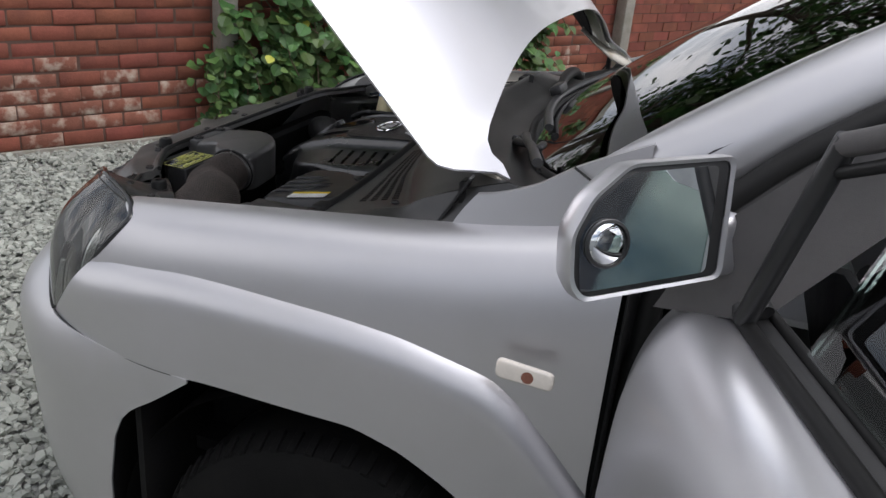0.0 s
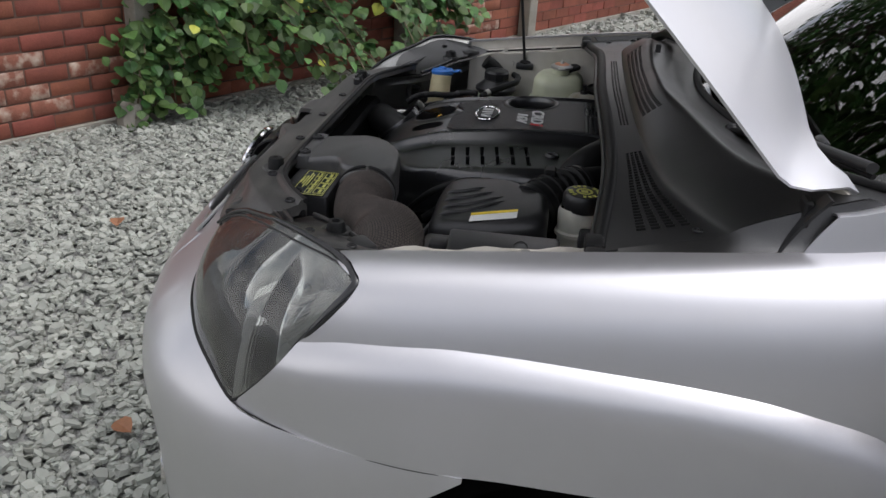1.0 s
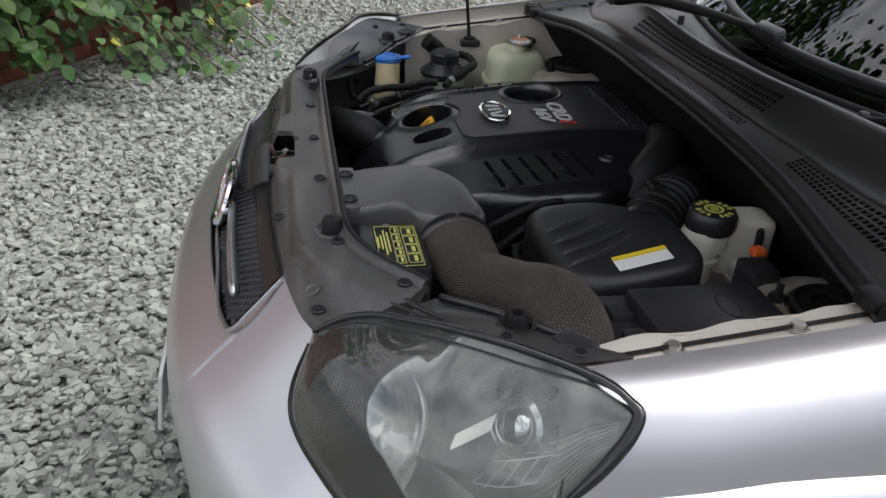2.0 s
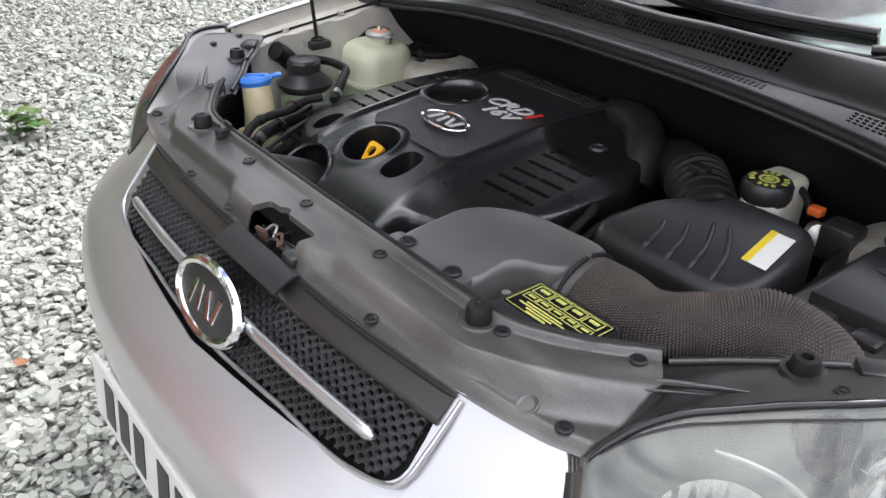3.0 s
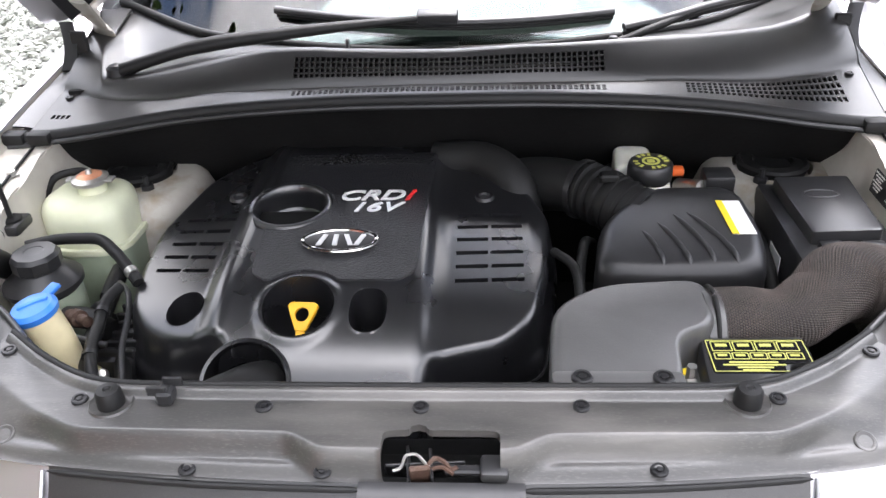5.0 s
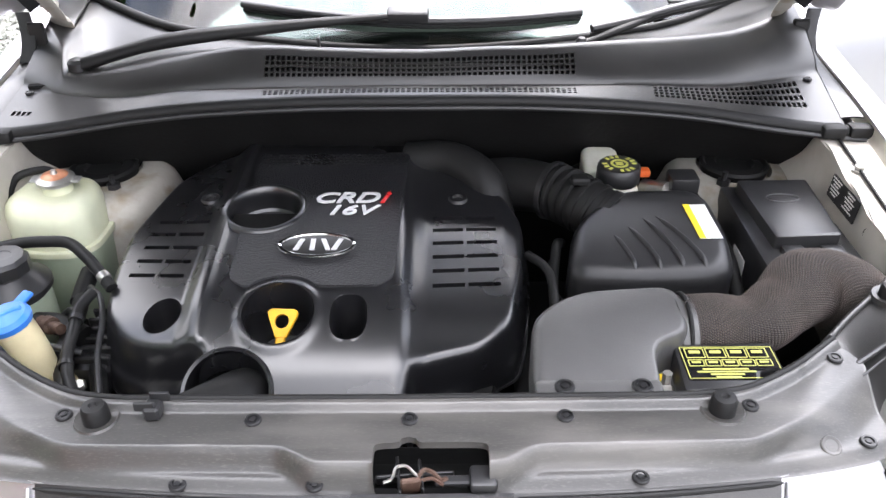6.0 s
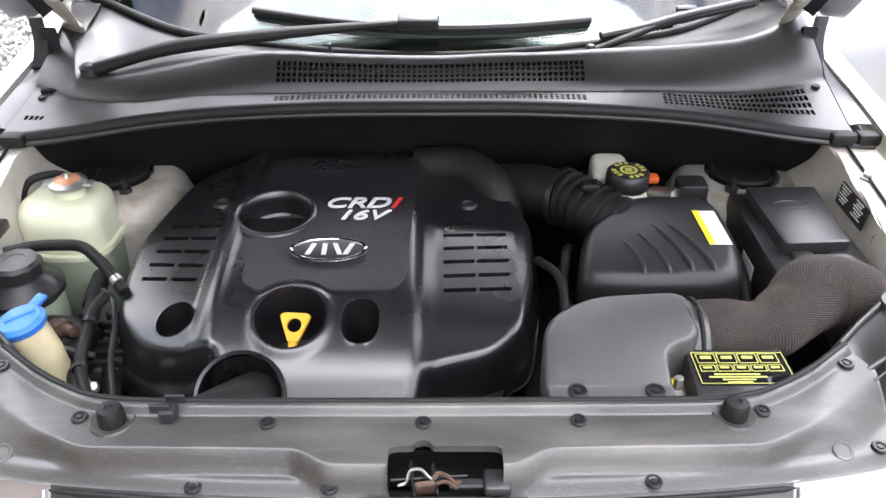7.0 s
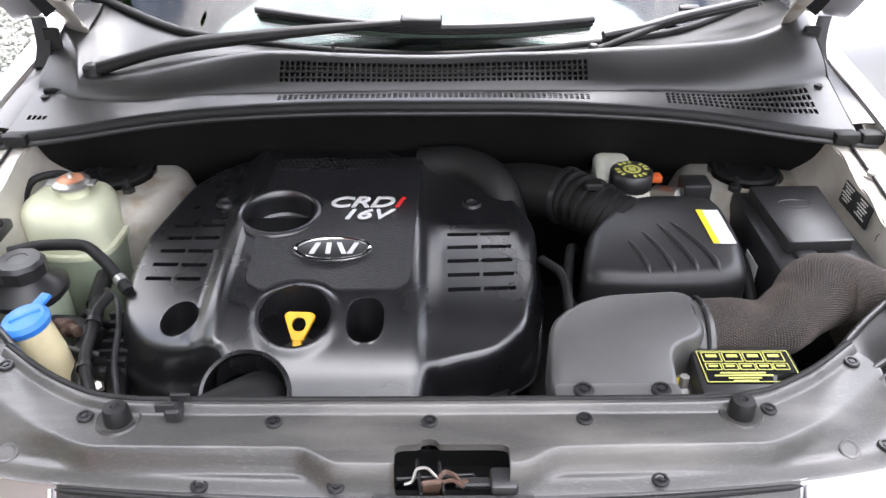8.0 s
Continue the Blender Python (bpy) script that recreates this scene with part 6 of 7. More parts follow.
    for j in range(61):
        y = 0.424 + 0.355 * j / 60
        k = (y - 0.424) / 0.355
        xa, xb = -0.262 - 0.008 * k, -0.031 + 0.016 * k
        rr = 0.022 * max(0, 1 - (y - 0.424) / 0.025) ** 2
        lines.append([sheet.verts.new((xa + rr + (xb - xa - 2 * rr) * i / 44, y, 0.0)) for i in range(45)])
    for a, b in zip(lines, lines[1:]):
        for i in range(44):
            sheet.faces.new((a[i], a[i + 1], b[i + 1], b[i]))
    onto(sheet, 0.0032)
    for cx, cy, r in ((-0.184, 0.378, 0.066), (-0.238, 0.604, 0.0665)):
        punch(sheet, cx, cy, r, r, 2, 0.004, 1.0)
    rim = [e for e in sheet.edges if e.is_boundary]
    low = bmesh.ops.extrude_edge_only(sheet, edges=rim)["geom"]
    for v in (g for g in low if isinstance(g, bmesh.types.BMVert)):
        v.co.z -= 0.005
    part("grained_panel", sheet, "cover_tex", c, "grained black centre panel")
    # deep round cup behind, with a turned collar
    cup = frame_on((-0.238, 0.604, cover_height(-0.238, 0.604)), (0, -0.07, 1))
    part("cup", moved(lathe([(0.0695, -0.006), (0.068, 0.001), (0.065, 0.004), (0.0615, 0.005), (0.058, 0.004), (0.0555, 0.001), (0.054, -0.012), (0.0535, -0.036), (0.050, -0.040), (0.0, -0.041)], 56), cup), "cover", c, "round moulded cup with a raised collar")
    # lip along the foot of the skirt
    lip = [(x, y) for x, y in outline if y > y0 + 0.03]
    lip = [(x, y + slant(x, y), cover_height(x, y + slant(x, y)) - 0.026) for x, y in lip]
    for run in (lip[:len(lip) // 2], lip[len(lip) // 2:]):
        part("skirt_lip", tube(run, 0.0026, 90, 6), "cover", c)
    for hx, hy, hz in ((-0.089, 0.362, 0.868), (-0.345, 0.382, 0.868)):
        part("cover_nut", lathe([(0.013, 0), (0.013, 0.003), (0.009, 0.003), (0.009, 0.011), (0.004, 0.012), (0.004, 0.02), (0, 0.02)], 6, at=(hx, hy, hz)), "steel", c)
    mesh_strip = []
    for j in range(4):
        for i in range(26):
            x, y = -0.262 + 0.0094 * i + (0.0047 if j % 2 else 0), 0.735 + 0.011 * j
            mesh_strip.append(box(0.0062, 0.007, 0.002, 0, at=(x, y, cover_height(x, y) + 0.004), rot=pose(0, 0, 0, 0, 0, 45)))
    tagged(part("knurled_strip", join(*mesh_strip), "cover", c), kind="stuff")
    # badge and engine lettering
    nrm = (0, -0.09, 1)
    bx, by = -0.145, 0.506
    m = frame_on((bx, by, cover_height(bx, by) + 0.0025), nrm)
    bd = part("badge", moved(oval(0.053, 0.0255, 0.004, 0.002), m), "ink", c, "oval badge with plain bright bars")
    part("badge_rim", moved(oval_ring(0.0545, 0.0268, 0.003), m @ Matrix.Translation((0, 0, -0.005))), "chrome", bd)
    for x, sl in ((-0.026, 0.35), (-0.006, 0.0), (0.013, -0.4), (0.030, 0.4)):
        part("badge_bar", moved(prism([(x - 0.0035 - sl * 0.011, -0.0125), (x + 0.0035 - sl * 0.011, -0.0125), (x + 0.0035 + sl * 0.011, 0.0125), (x - 0.0035 + sl * 0.011, 0.0125)], 0.004, 0.006), m), "silver_print", bd)
    for txt, x0_, x1_, y, high, mat in (("CRD", -0.158, -0.058, 0.624, 0.029, "silver_print"), ("i", -0.0575, -0.041, 0.624, 0.029, "red"), ("16V", -0.133, -0.056, 0.590, 0.025, "silver_print")):
        b2 = lettering(txt, 0.04, 0.0012, 0.3, 0.0005)
        lo = [min(v.co[k] for v in b2.verts) for k in (0, 1)]
        hi = [max(v.co[k] for v in b2.verts) for k in (0, 1)]
        for v in b2.verts:
            v.co.x = (v.co.x - (lo[0] + hi[0]) / 2) * (x1_ - x0_) / (hi[0] - lo[0])
            v.co.y = (v.co.y - (lo[1] + hi[1]) / 2) * high / (hi[1] - lo[1])
        x = (x0_ + x1_) / 2
        part("lettering", moved(b2, frame_on((x, y, cover_height(x, y) + 0.0062), (0, cover_height(x, y - 0.02) - cover_height(x, y + 0.02), 0.04))), mat, c, "raised engine lettering", angle=20)
    # screws
    for x, y in ((-0.335, 0.655), (0.065, 0.665)):
        part("screw_seat", lathe([(0.016, 0), (0.014, 0.005), (0.009, 0.005), (0.008, 0.001), (0, 0.001)], 20, at=(x, y, cover_height(x, y))), "black", c)
    # oil dipstick
    dm = Matrix.Translation((-0.180, 0.378, 0.928)) @ pose(0, 0, 0, 40, 0, -4)
    hnd = bmesh.new()
    rings = []
    for far, lift in ((1, -0.003), (1, 0.002), (0.93, 0.0035), (0, 0.0035), (0, -0.003)):
        ring = []
        for k in range(36):
            a = 2 * math.pi * k / 36
            r = min(0.0175 / max(abs(math.sin(a)), 1e-3) if math.sin(a) > 0 else 0.024 / max(-math.sin(a), 1e-3), 0.0168 / max(abs(abs(math.cos(a)) - 0.40 * math.sin(a)) if abs(math.cos(a)) - 0.40 * math.sin(a) > 0 else 1e-3, 1e-3), 0.0245)
            r = r * far if far else 0.0100
            ring.append(hnd.verts.new((r * math.cos(a), r * math.sin(a), lift)))
        rings.append(ring)
    for i, ra in enumerate(rings):
        rb = rings[(i + 1) % 5]
        for k in range(36):
            hnd.faces.new((ra[k], ra[(k + 1) % 36], rb[(k + 1) % 36], rb[k]))
    dip = part("dipstick", join(moved(hnd, dm), moved(box(0.013, 0.03, 0.0055, 0.002, 1, at=(0, -0.030, 0)), dm)), "yellow", c, "yellow dipstick handle")
    part("dipstick_tube", tube([tuple(dm @ Vector((0, -0.04, 0))), (-0.178, 0.335, 0.87), (-0.178, 0.335, 0.80)], 0.005, 8, 6), "dark", dip)
    # hose mouth at the front
    part("front_mouth", moved(lathe([(0.059, -0.02), (0.060, 0.004), (0.058, 0.008), (0.054, 0.006), (0.052, -0.05)], 40), Matrix.Translation((-0.238, 0.276, 0.893)) @ pose(0, 0, 0, 40, 0, 0)), "cover", c)
    part("mouth_floor", moved(lathe([(0.0535, -0.045), (0.0, -0.045)], 32), Matrix.Translation((-0.238, 0.276, 0.893)) @ pose(0, 0, 0, 40, 0, 0)), "dark", c)
    part("front_hose", tube([(-0.215, 0.315, 0.855), (-0.232, 0.275, 0.880), (-0.268, 0.238, 0.886), (-0.325, 0.215, 0.875), (-0.40, 0.20, 0.85)], 0.038, 24, 18), "rubber", c, "thick black hose")


def ring_plate(ro, ri, h, m, n=22, squash=0.92):
    bm = bmesh.new()
    rows = []
    for r, z in ((ro, -h / 2), (ro, h / 2), (ri, h / 2), (ri, -h / 2)):
        rows.append([bm.verts.new((r * math.cos(2 * math.pi * k / n), r * squash * math.sin(2 * math.pi * k / n), z)) for k in range(n)])
    for a in range(4):
        b = (a + 1) % 4
        for k in range(n):
            bm.faces.new((rows[a][k], rows[a][(k + 1) % n], rows[b][(k + 1) % n], rows[b][k]))
    return moved(bm, m)


def build_intake():
    """Flat intake duct, its woven sleeve, and the air filter box."""
    out = rounded([(0.140, 0.183), (0.291, 0.183), (0.293, 0.262), (0.345, 0.285), (0.352, 0.384), (0.215, 0.372), (0.150, 0.322)], 0.035, 6)
    d = part("intake_duct", prism(out, 0.905, 0.986, 0.014, 4), "duct", car, "scuffed grey-black plastic intake duct")
    for v in d.data.vertices:
        if v.co.z > 0.94:
            v.co.z -= 0.012 * step(0.27 - v.co.y, 0.0, 0.07)
    part("duct_foot", prism(rounded([(0.143, 0.176), (0.289, 0.176), (0.289, 0.206), (0.143, 0.206)], 0.008), 0.95, 0.9765, 0.003, 2), "duct", d)
    for x in (0.176, 0.265):
        clip(d, (x, 0.192, 0.9765), size=1.25)
    part("duct_collar", moved(lathe([(0.050, -0.012), (0.054, -0.01), (0.054, 0.01), (0.050, 0.012)], 28), Matrix.Translation((0.348, 0.334, 0.943)) @ pose(0, 0, 0, 0, 90, 0) @ Matrix.Diagonal((0.82, 1, 1, 1))), "duct", d)
    path = [(0.347, 0.336, 0.944), (0.40, 0.338, 0.945), (0.448, 0.343, 0.946), (0.492, 0.374, 0.952), (0.548, 0.416, 0.953), (0.602, 0.415, 0.934), (0.628, 0.375, 0.89), (0.634, 0.345, 0.80)]
    wide = flow((0, 0.1, 0.2, 0.35, 0.5, 0.7, 1), (0.048, 0.048, 0.042, 0.044, 0.057, 0.061, 0.052))
    rings, seg = 146, 76
    cover = part("intake_sleeve", tube(path, lambda t: float(wide(t)) - 0.0012, rings, seg, caps=False, flat=0.9), "rubber", car, "brown-grey knitted intake sleeve", angle=60)
    # raised knit loops, row by row round the sleeve
    guide = tube(path, wide, rings, seg * 2, caps=False, flat=0.9)
    guide.verts.ensure_lookup_table()
    cells = [v.co.copy() for v in guide.verts]
    guide.free()
    knit, n = bmesh.new(), seg * 2
    for i in range(rings):
        for j in range(seg):
            k = 2 * j + i % 2
            p00, p01 = cells[i * n + k % n], cells[i * n + (k + 2) % n]
            p10, p11 = cells[(i + 1) * n + k % n], cells[(i + 1) * n + (k + 2) % n]
            mid = (p00 + p01 + p10 + p11) / 4
            out = (p01 - p00).cross(p10 - p00).normalized()
            if out.dot(mid - cells[i * n + (k + 1 + seg) % n]) < 0:
                out = -out
            e1, e2 = (p01 - p00) * 0.40, (p10 - p00) * 0.46
            ring = [knit.verts.new(mid + e1 * x + e2 * y - out * 0.0009) for x, y in ((-1, -0.5), (-0.5, -1), (0.5, -1), (1, -0.5), (1, 0.5), (0.5, 1), (-0.5, 1), (-1, 0.5))]
            top = knit.verts.new(mid + out * 0.0013)
            for q in range(8):
                knit.faces.new((ring[q], ring[(q + 1) % 8], top))
    bmesh.ops.recalc_face_normals(knit, faces=knit.faces[:])
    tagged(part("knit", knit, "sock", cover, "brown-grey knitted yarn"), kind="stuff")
    part("sleeve_hem", tube([(0.349, 0.334 + 0.052 * math.cos(k * math.pi / 10), 0.943 + 0.048 * math.sin(k * math.pi / 10)) for k in range(21)], 0.003, 60, 8), "rubber", car, "stitched hem of the sleeve")
    # filter box
    a = part("air_filter_box", prism(rounded([(0.218, 0.468), (0.300, 0.458), (0.468, 0.462), (0.482, 0.55), (0.468, 0.672), (0.325, 0.672), (0.236, 0.58)], 0.04, 5), 0.80, 0.957, 0.024, 5, 0.97), "black", car, "black ribbed air filter box")

    def lid_z(y):
        return 0.957 + (y - 0.55) * 0.16

    for v in a.data.vertices:
        if v.co.z > 0.9:
            v.co.z += (v.co.y - 0.55) * 0.16
    for (xa, ya), (xb, yb) in (((0.299, 0.548), (0.318, 0.486)), ((0.324, 0.566), (0.355, 0.486)), ((0.350, 0.586), (0.389, 0.488)), ((0.371, 0.590), (0.422, 0.488))):
        pts = [(xa + (xb - xa) * w, ya + (yb - ya) * k, lid_z(ya + (yb - ya) * k) - 0.0005) for k, w in ((0, 0), (0.3, 0.42), (0.65, 0.8), (1, 1))] + [(xb + 0.001, yb - 0.012, 0.934), (xb + 0.001, yb - 0.018, 0.90)]
        part("rib", tube(pts, flow((0, 0.15, 0.8, 1), (0.001, 0.0042, 0.0042, 0.002)), 26, 8), "black", a)
    part("box_rim", tube([(x, y, 0.872) for x, y in ((0.216, 0.60), (0.214, 0.50), (0.235, 0.462), (0.30, 0.452), (0.465, 0.456), (0.484, 0.50), (0.488, 0.60))], 0.006, 50, 8), "black", a)
    l = part("label", skin(lambda u, v: (0.427 - 0.009 * v + 0.035 * u, 0.537 + 0.079 * v, lid_z(0.537 + 0.079 * v) + 0.0014), 4, 6, 0.0006), "sticker_white", a, "white label with a yellow edge")
    part("label_edge", skin(lambda u, v: (0.4265 - 0.009 * v + 0.010 * u, 0.537 + 0.079 * v, lid_z(0.537 + 0.079 * v) + 0.0022), 2, 6, 0.0006), "label_yellow", l)
    # ribbed pipe from the box to the turbo
    run = [(0.315, 0.635, 0.925), (0.272, 0.672, 0.938), (0.232, 0.712, 0.940), (0.165, 0.765, 0.925), (0.08, 0.80, 0.89)]
    pipe = part("inlet_pipe", tube(run, flow((0, 0.2, 0.25, 0.6, 1), (0.046, 0.046, 0.041, 0.046, 0.055)), 50, 24), "rubber", a, "black ribbed inlet pipe")
    c = through_points(run)
    for t in (0.06, 0.12, 0.18, 0.24, 0.30, 0.36):
        p, q = Vector(c(t)), Vector(c(t + 0.02))
        part("ridge", moved(lathe([(0.042, -0.006), (0.049, -0.003), (0.049, 0.003), (0.042, 0.006)], 28), frame_on(p, q - p)), "rubber", pipe)
    for t in (0.03, 0.40):
        p, q = Vector(c(t)), Vector(c(t + 0.02))
        part("hose_clamp", moved(lathe([(0.047, -0.005), (0.0505, -0.005), (0.0505, 0.005), (0.047, 0.005)], 30), frame_on(p, q - p)), "bolt", pipe)
    part("pipe_tab", box(0.03, 0.022, 0.012, 0.003, 1, at=(0.262, 0.664, 0.988)), "rubber", pipe)
    part("turbo_hose", tube([(-0.02, 0.80, 0.955), (0.06, 0.775, 0.965), (0.11, 0.73, 0.95), (0.13, 0.69, 0.90)], 0.034, 20, 14), "rubber", car, "curved black turbo hose")


def build_right_side():
    """Battery cover, fuse box and brake fluid reservoir."""
    b = part("relay_box", box(0.150, 0.24, 0.205, 0.008, 2, at=(0.582, 0.592, 0.848)), "black", car, "black relay box with a clipped lid")
    part("lid", prism(rounded([(0.531, 0.515), (0.631, 0.520), (0.641, 0.692), (0.526, 0.690)], 0.006, 3), 0.925, 0.972, 0.0025, 2), "black", b, "black box lid")
    for x in (0.548, 0.606):
        part("lid_clip", box(0.034, 0.03, 0.05, 0.005, 2, at=(x + 0.008, 0.500, 0.935)), "black", b)
    m = frame_on((0.58, 0.63, 0.972), (0, 0, 1))
    part("lid_badge", moved(oval_ring(0.026, 0.012, 0.0012), m @ Matrix.Translation((0, 0, -0.0088))), "black", b)
    part("side_label", box(0.001, 0.05, 0.03, 0, at=(0.5015, 0.56, 0.90)), "sticker_white", b)
    f = part("fuse_box", prism(rounded([(0.318, 0.198), (0.408, 0.198), (0.415, 0.232), (0.443, 0.235), (0.446, 0.286), (0.324, 0.283)], 0.006, 3), 0.86, 0.963, 0.004, 2), "black", car, "black fuse box lid with a yellow printed diagram")
    part("label_film", prism(rounded([(0.327, 0.217), (0.407, 0.217), (0.409, 0.233), (0.444, 0.236), (0.444, 0.279), (0.327, 0.277)], 0.003, 2), 0.9625, 0.9638), "gloss_black", f, "glossy black label film")
    diagram = []
    for k in range(4):
        diagram += grid_lines(0.331 + 0.0255 * k, 0.249, 0.0225, 0.020, 0.9642)
    for k in range(5):
        diagram += grid_lines(0.331 + 0.0205 * k, 0.231, 0.018, 0.013, 0.9642)
    for k, w in enumerate((0.055, 0.07, 0.04, 0.03)):
        diagram.append(box(w, 0.0028, 0.0006, 0, at=(0.372, 0.224 - 0.0055 * k, 0.9642)))
    diagram += grid_lines(0.326, 0.205, 0.112, 0.067, 0.9642)
    tagged(part("diagram", moved(join(*diagram), Matrix.Translation((0.003, 0.0485, 0)) @ Matrix.Diagonal((1, 0.836, 1, 1))), "sticker_yellow", f, "yellow printed fuse diagram"), kind="stuff")
    bt = part("battery", box(0.05, 0.10, 0.10, 0.006, 2, at=(0.300, 0.235, 0.880)), "bezel", car, "grey battery case beside the fuse box")
    part("terminal_clamp", join(box(0.016, 0.022, 0.018, 0.003, 1, at=(0.306, 0.222, 0.935)), lathe([(0.006, 0), (0.006, 0.02), (0, 0.021)], 6, at=(0.308, 0.240, 0.935))), "steel", bt, "pale metal terminal clamp")
    part("terminal_label", box(0.018, 0.012, 0.001, 0, at=(0.306, 0.258, 0.931)), "label_yellow", bt)
    # brake fluid reservoir
    r = part("brake_reservoir", prism(rounded([(0.284, 0.745), (0.350, 0.742), (0.354, 0.835), (0.290, 0.838)], 0.018, 4), 0.86, 0.966, 0.012, 3), "white_res", car, "cream brake fluid reservoir")
    part("reservoir_front", lathe([(0.026, 0.85), (0.027, 0.900), (0.033, 0.902), (0.033, 0.909), (0.029, 0.912), (0.031, 0.945), (0.028, 0.955)], 24, at=(0.340, 0.716, 0)), "white_res", r)
    cap = part("cap", lathe([(0.034, -0.004), (0.0375, 0.002), (0.0375, 0.022), (0.034, 0.028), (0.030, 0.0285), (0, 0.0285)], 12, at=(0.338, 0.728, 0.955)), "black", r, "ribbed black cap with yellow lettering")
    part("neck", lathe([(0.03, -0.03), (0.03, 0.006)], 20, at=(0.338, 0.728, 0.952)), "white_res", r)
    bars = []
    for k in range(16):
        a = 2 * math.pi * k / 16
        if k % 4 != 3:
            bars.append(box(0.0055, 0.008, 0.0006, 0, at=(0.338 + 0.025 * math.cos(a), 0.728 + 0.025 * math.sin(a), 0.9843), rot=pose(0, 0, 0, 0, 0, math.degrees(a) - 90)))
    bars.append(moved(ring_plate(0.015, 0.0105, 0.0006, Matrix(), 20, 1.0), Matrix.Translation((0.338, 0.728, 0.9843))))
    bars.append(box(0.012, 0.012, 0.0006, 0, at=(0.338, 0.728, 0.9843)))
    part("cap_print", join(*bars), "sticker_yellow", cap)
    part("master_cylinder", lathe([(0.03, -0.07), (0.032, 0.05), (0.0, 0.06)], 18, at=(0.34, 0.74, 0.85), rot=pose(0, 0, 0, 90, 0, 0)), "steel", car)
    # connectors beside it
    part("orange_connector", box(0.022, 0.02, 0.014, 0.004, 2, at=(0.395, 0.78, 0.940)), "orange", car, "orange cable connector")
    part("relay", box(0.05, 0.045, 0.05, 0.006, 2, at=(0.455, 0.745, 0.93)), "black", car, "black relay on a bracket")
    part("bracket", box(0.10, 0.05, 0.012, 0.003, 1, at=(0.44, 0.76, 0.90)), "steel", car)
    part("solenoid", lathe([(0.015, -0.03), (0.015, 0.03), (0, 0.032)], 14, at=(0.415, 0.755, 0.92), rot=pose(0, 0, 0, 70, 0, 30)), "steel", car)
    for k, pts in enumerate((((0.39, 0.78, 0.93), (0.36, 0.80, 0.95), (0.30, 0.83, 0.93), (0.25, 0.86, 0.88)), ((0.24, 0.66, 0.87), (0.215, 0.56, 0.92), (0.205, 0.50, 0.90), (0.21, 0.42, 0.84)),
                             ((0.47, 0.73, 0.92), (0.485, 0.66, 0.91), (0.488, 0.56, 0.90), (0.485, 0.46, 0.86)), ((0.17, 0.55, 0.92), (0.195, 0.50, 0.925), (0.20, 0.44, 0.90), (0.185, 0.38, 0.84)))):
        part("cable", tube(pts, (0.006, 0.008, 0.011, 0.007)[k], 20, 7), "rubber", car, "black sheathed cable")
    m = frame_on((0.664, 0.604, 0.985), (-1, 0, 0.1), (0, 0, 1))
    lb = part("data_sticker", moved(prism(rounded([(-0.048, -0.019), (0.048, -0.019), (0.048, 0.019), (-0.048, 0.019)], 0.003, 2), 0, 0.0015), m), "ink", car, "black data sticker with pale bars")
    tagged(part("print_bars", moved(join(*[box(0.018 + 0.007 * ((k * 5) % 3), 0.0022, 0.0004, 0, at=(-0.03 + 0.05 * (k % 2), -0.010 + 0.005 * (k // 2), 0.0017)) for k in range(12)]), m), "sticker_white", lb), kind="stuff")
    part("dust_edge", tube([(0.655, 0.50, 0.93), (0.652, 0.56, 0.94), (0.648, 0.66, 0.95)], 0.006, 12, 6), "inner_paint", car, "folded edge of the inner wing")


def grid_lines(x, y, w, h, z, t=0.0011):
    return [box(w, t, 0.0006, 0, at=(x + w / 2, y, z)), box(w, t, 0.0006, 0, at=(x + w / 2, y + h, z)), box(t, h, 0.0006, 0, at=(x, y + h / 2, z)), box(t, h, 0.0006, 0, at=(x + w, y + h / 2, z)), box(w * 0.6, h * 0.3, 0.0006, 0, at=(x + w / 2, y + h * 0.62, z))] if h < 0.05 else [box(w, t, 0.0006, 0, at=(x + w / 2, y, z)), box(w, t, 0.0006, 0, at=(x + w / 2, y + h, z)), box(t, h, 0.0006, 0, at=(x, y + h / 2, z)), box(t, h, 0.0006, 0, at=(x + w, y + h / 2, z))]


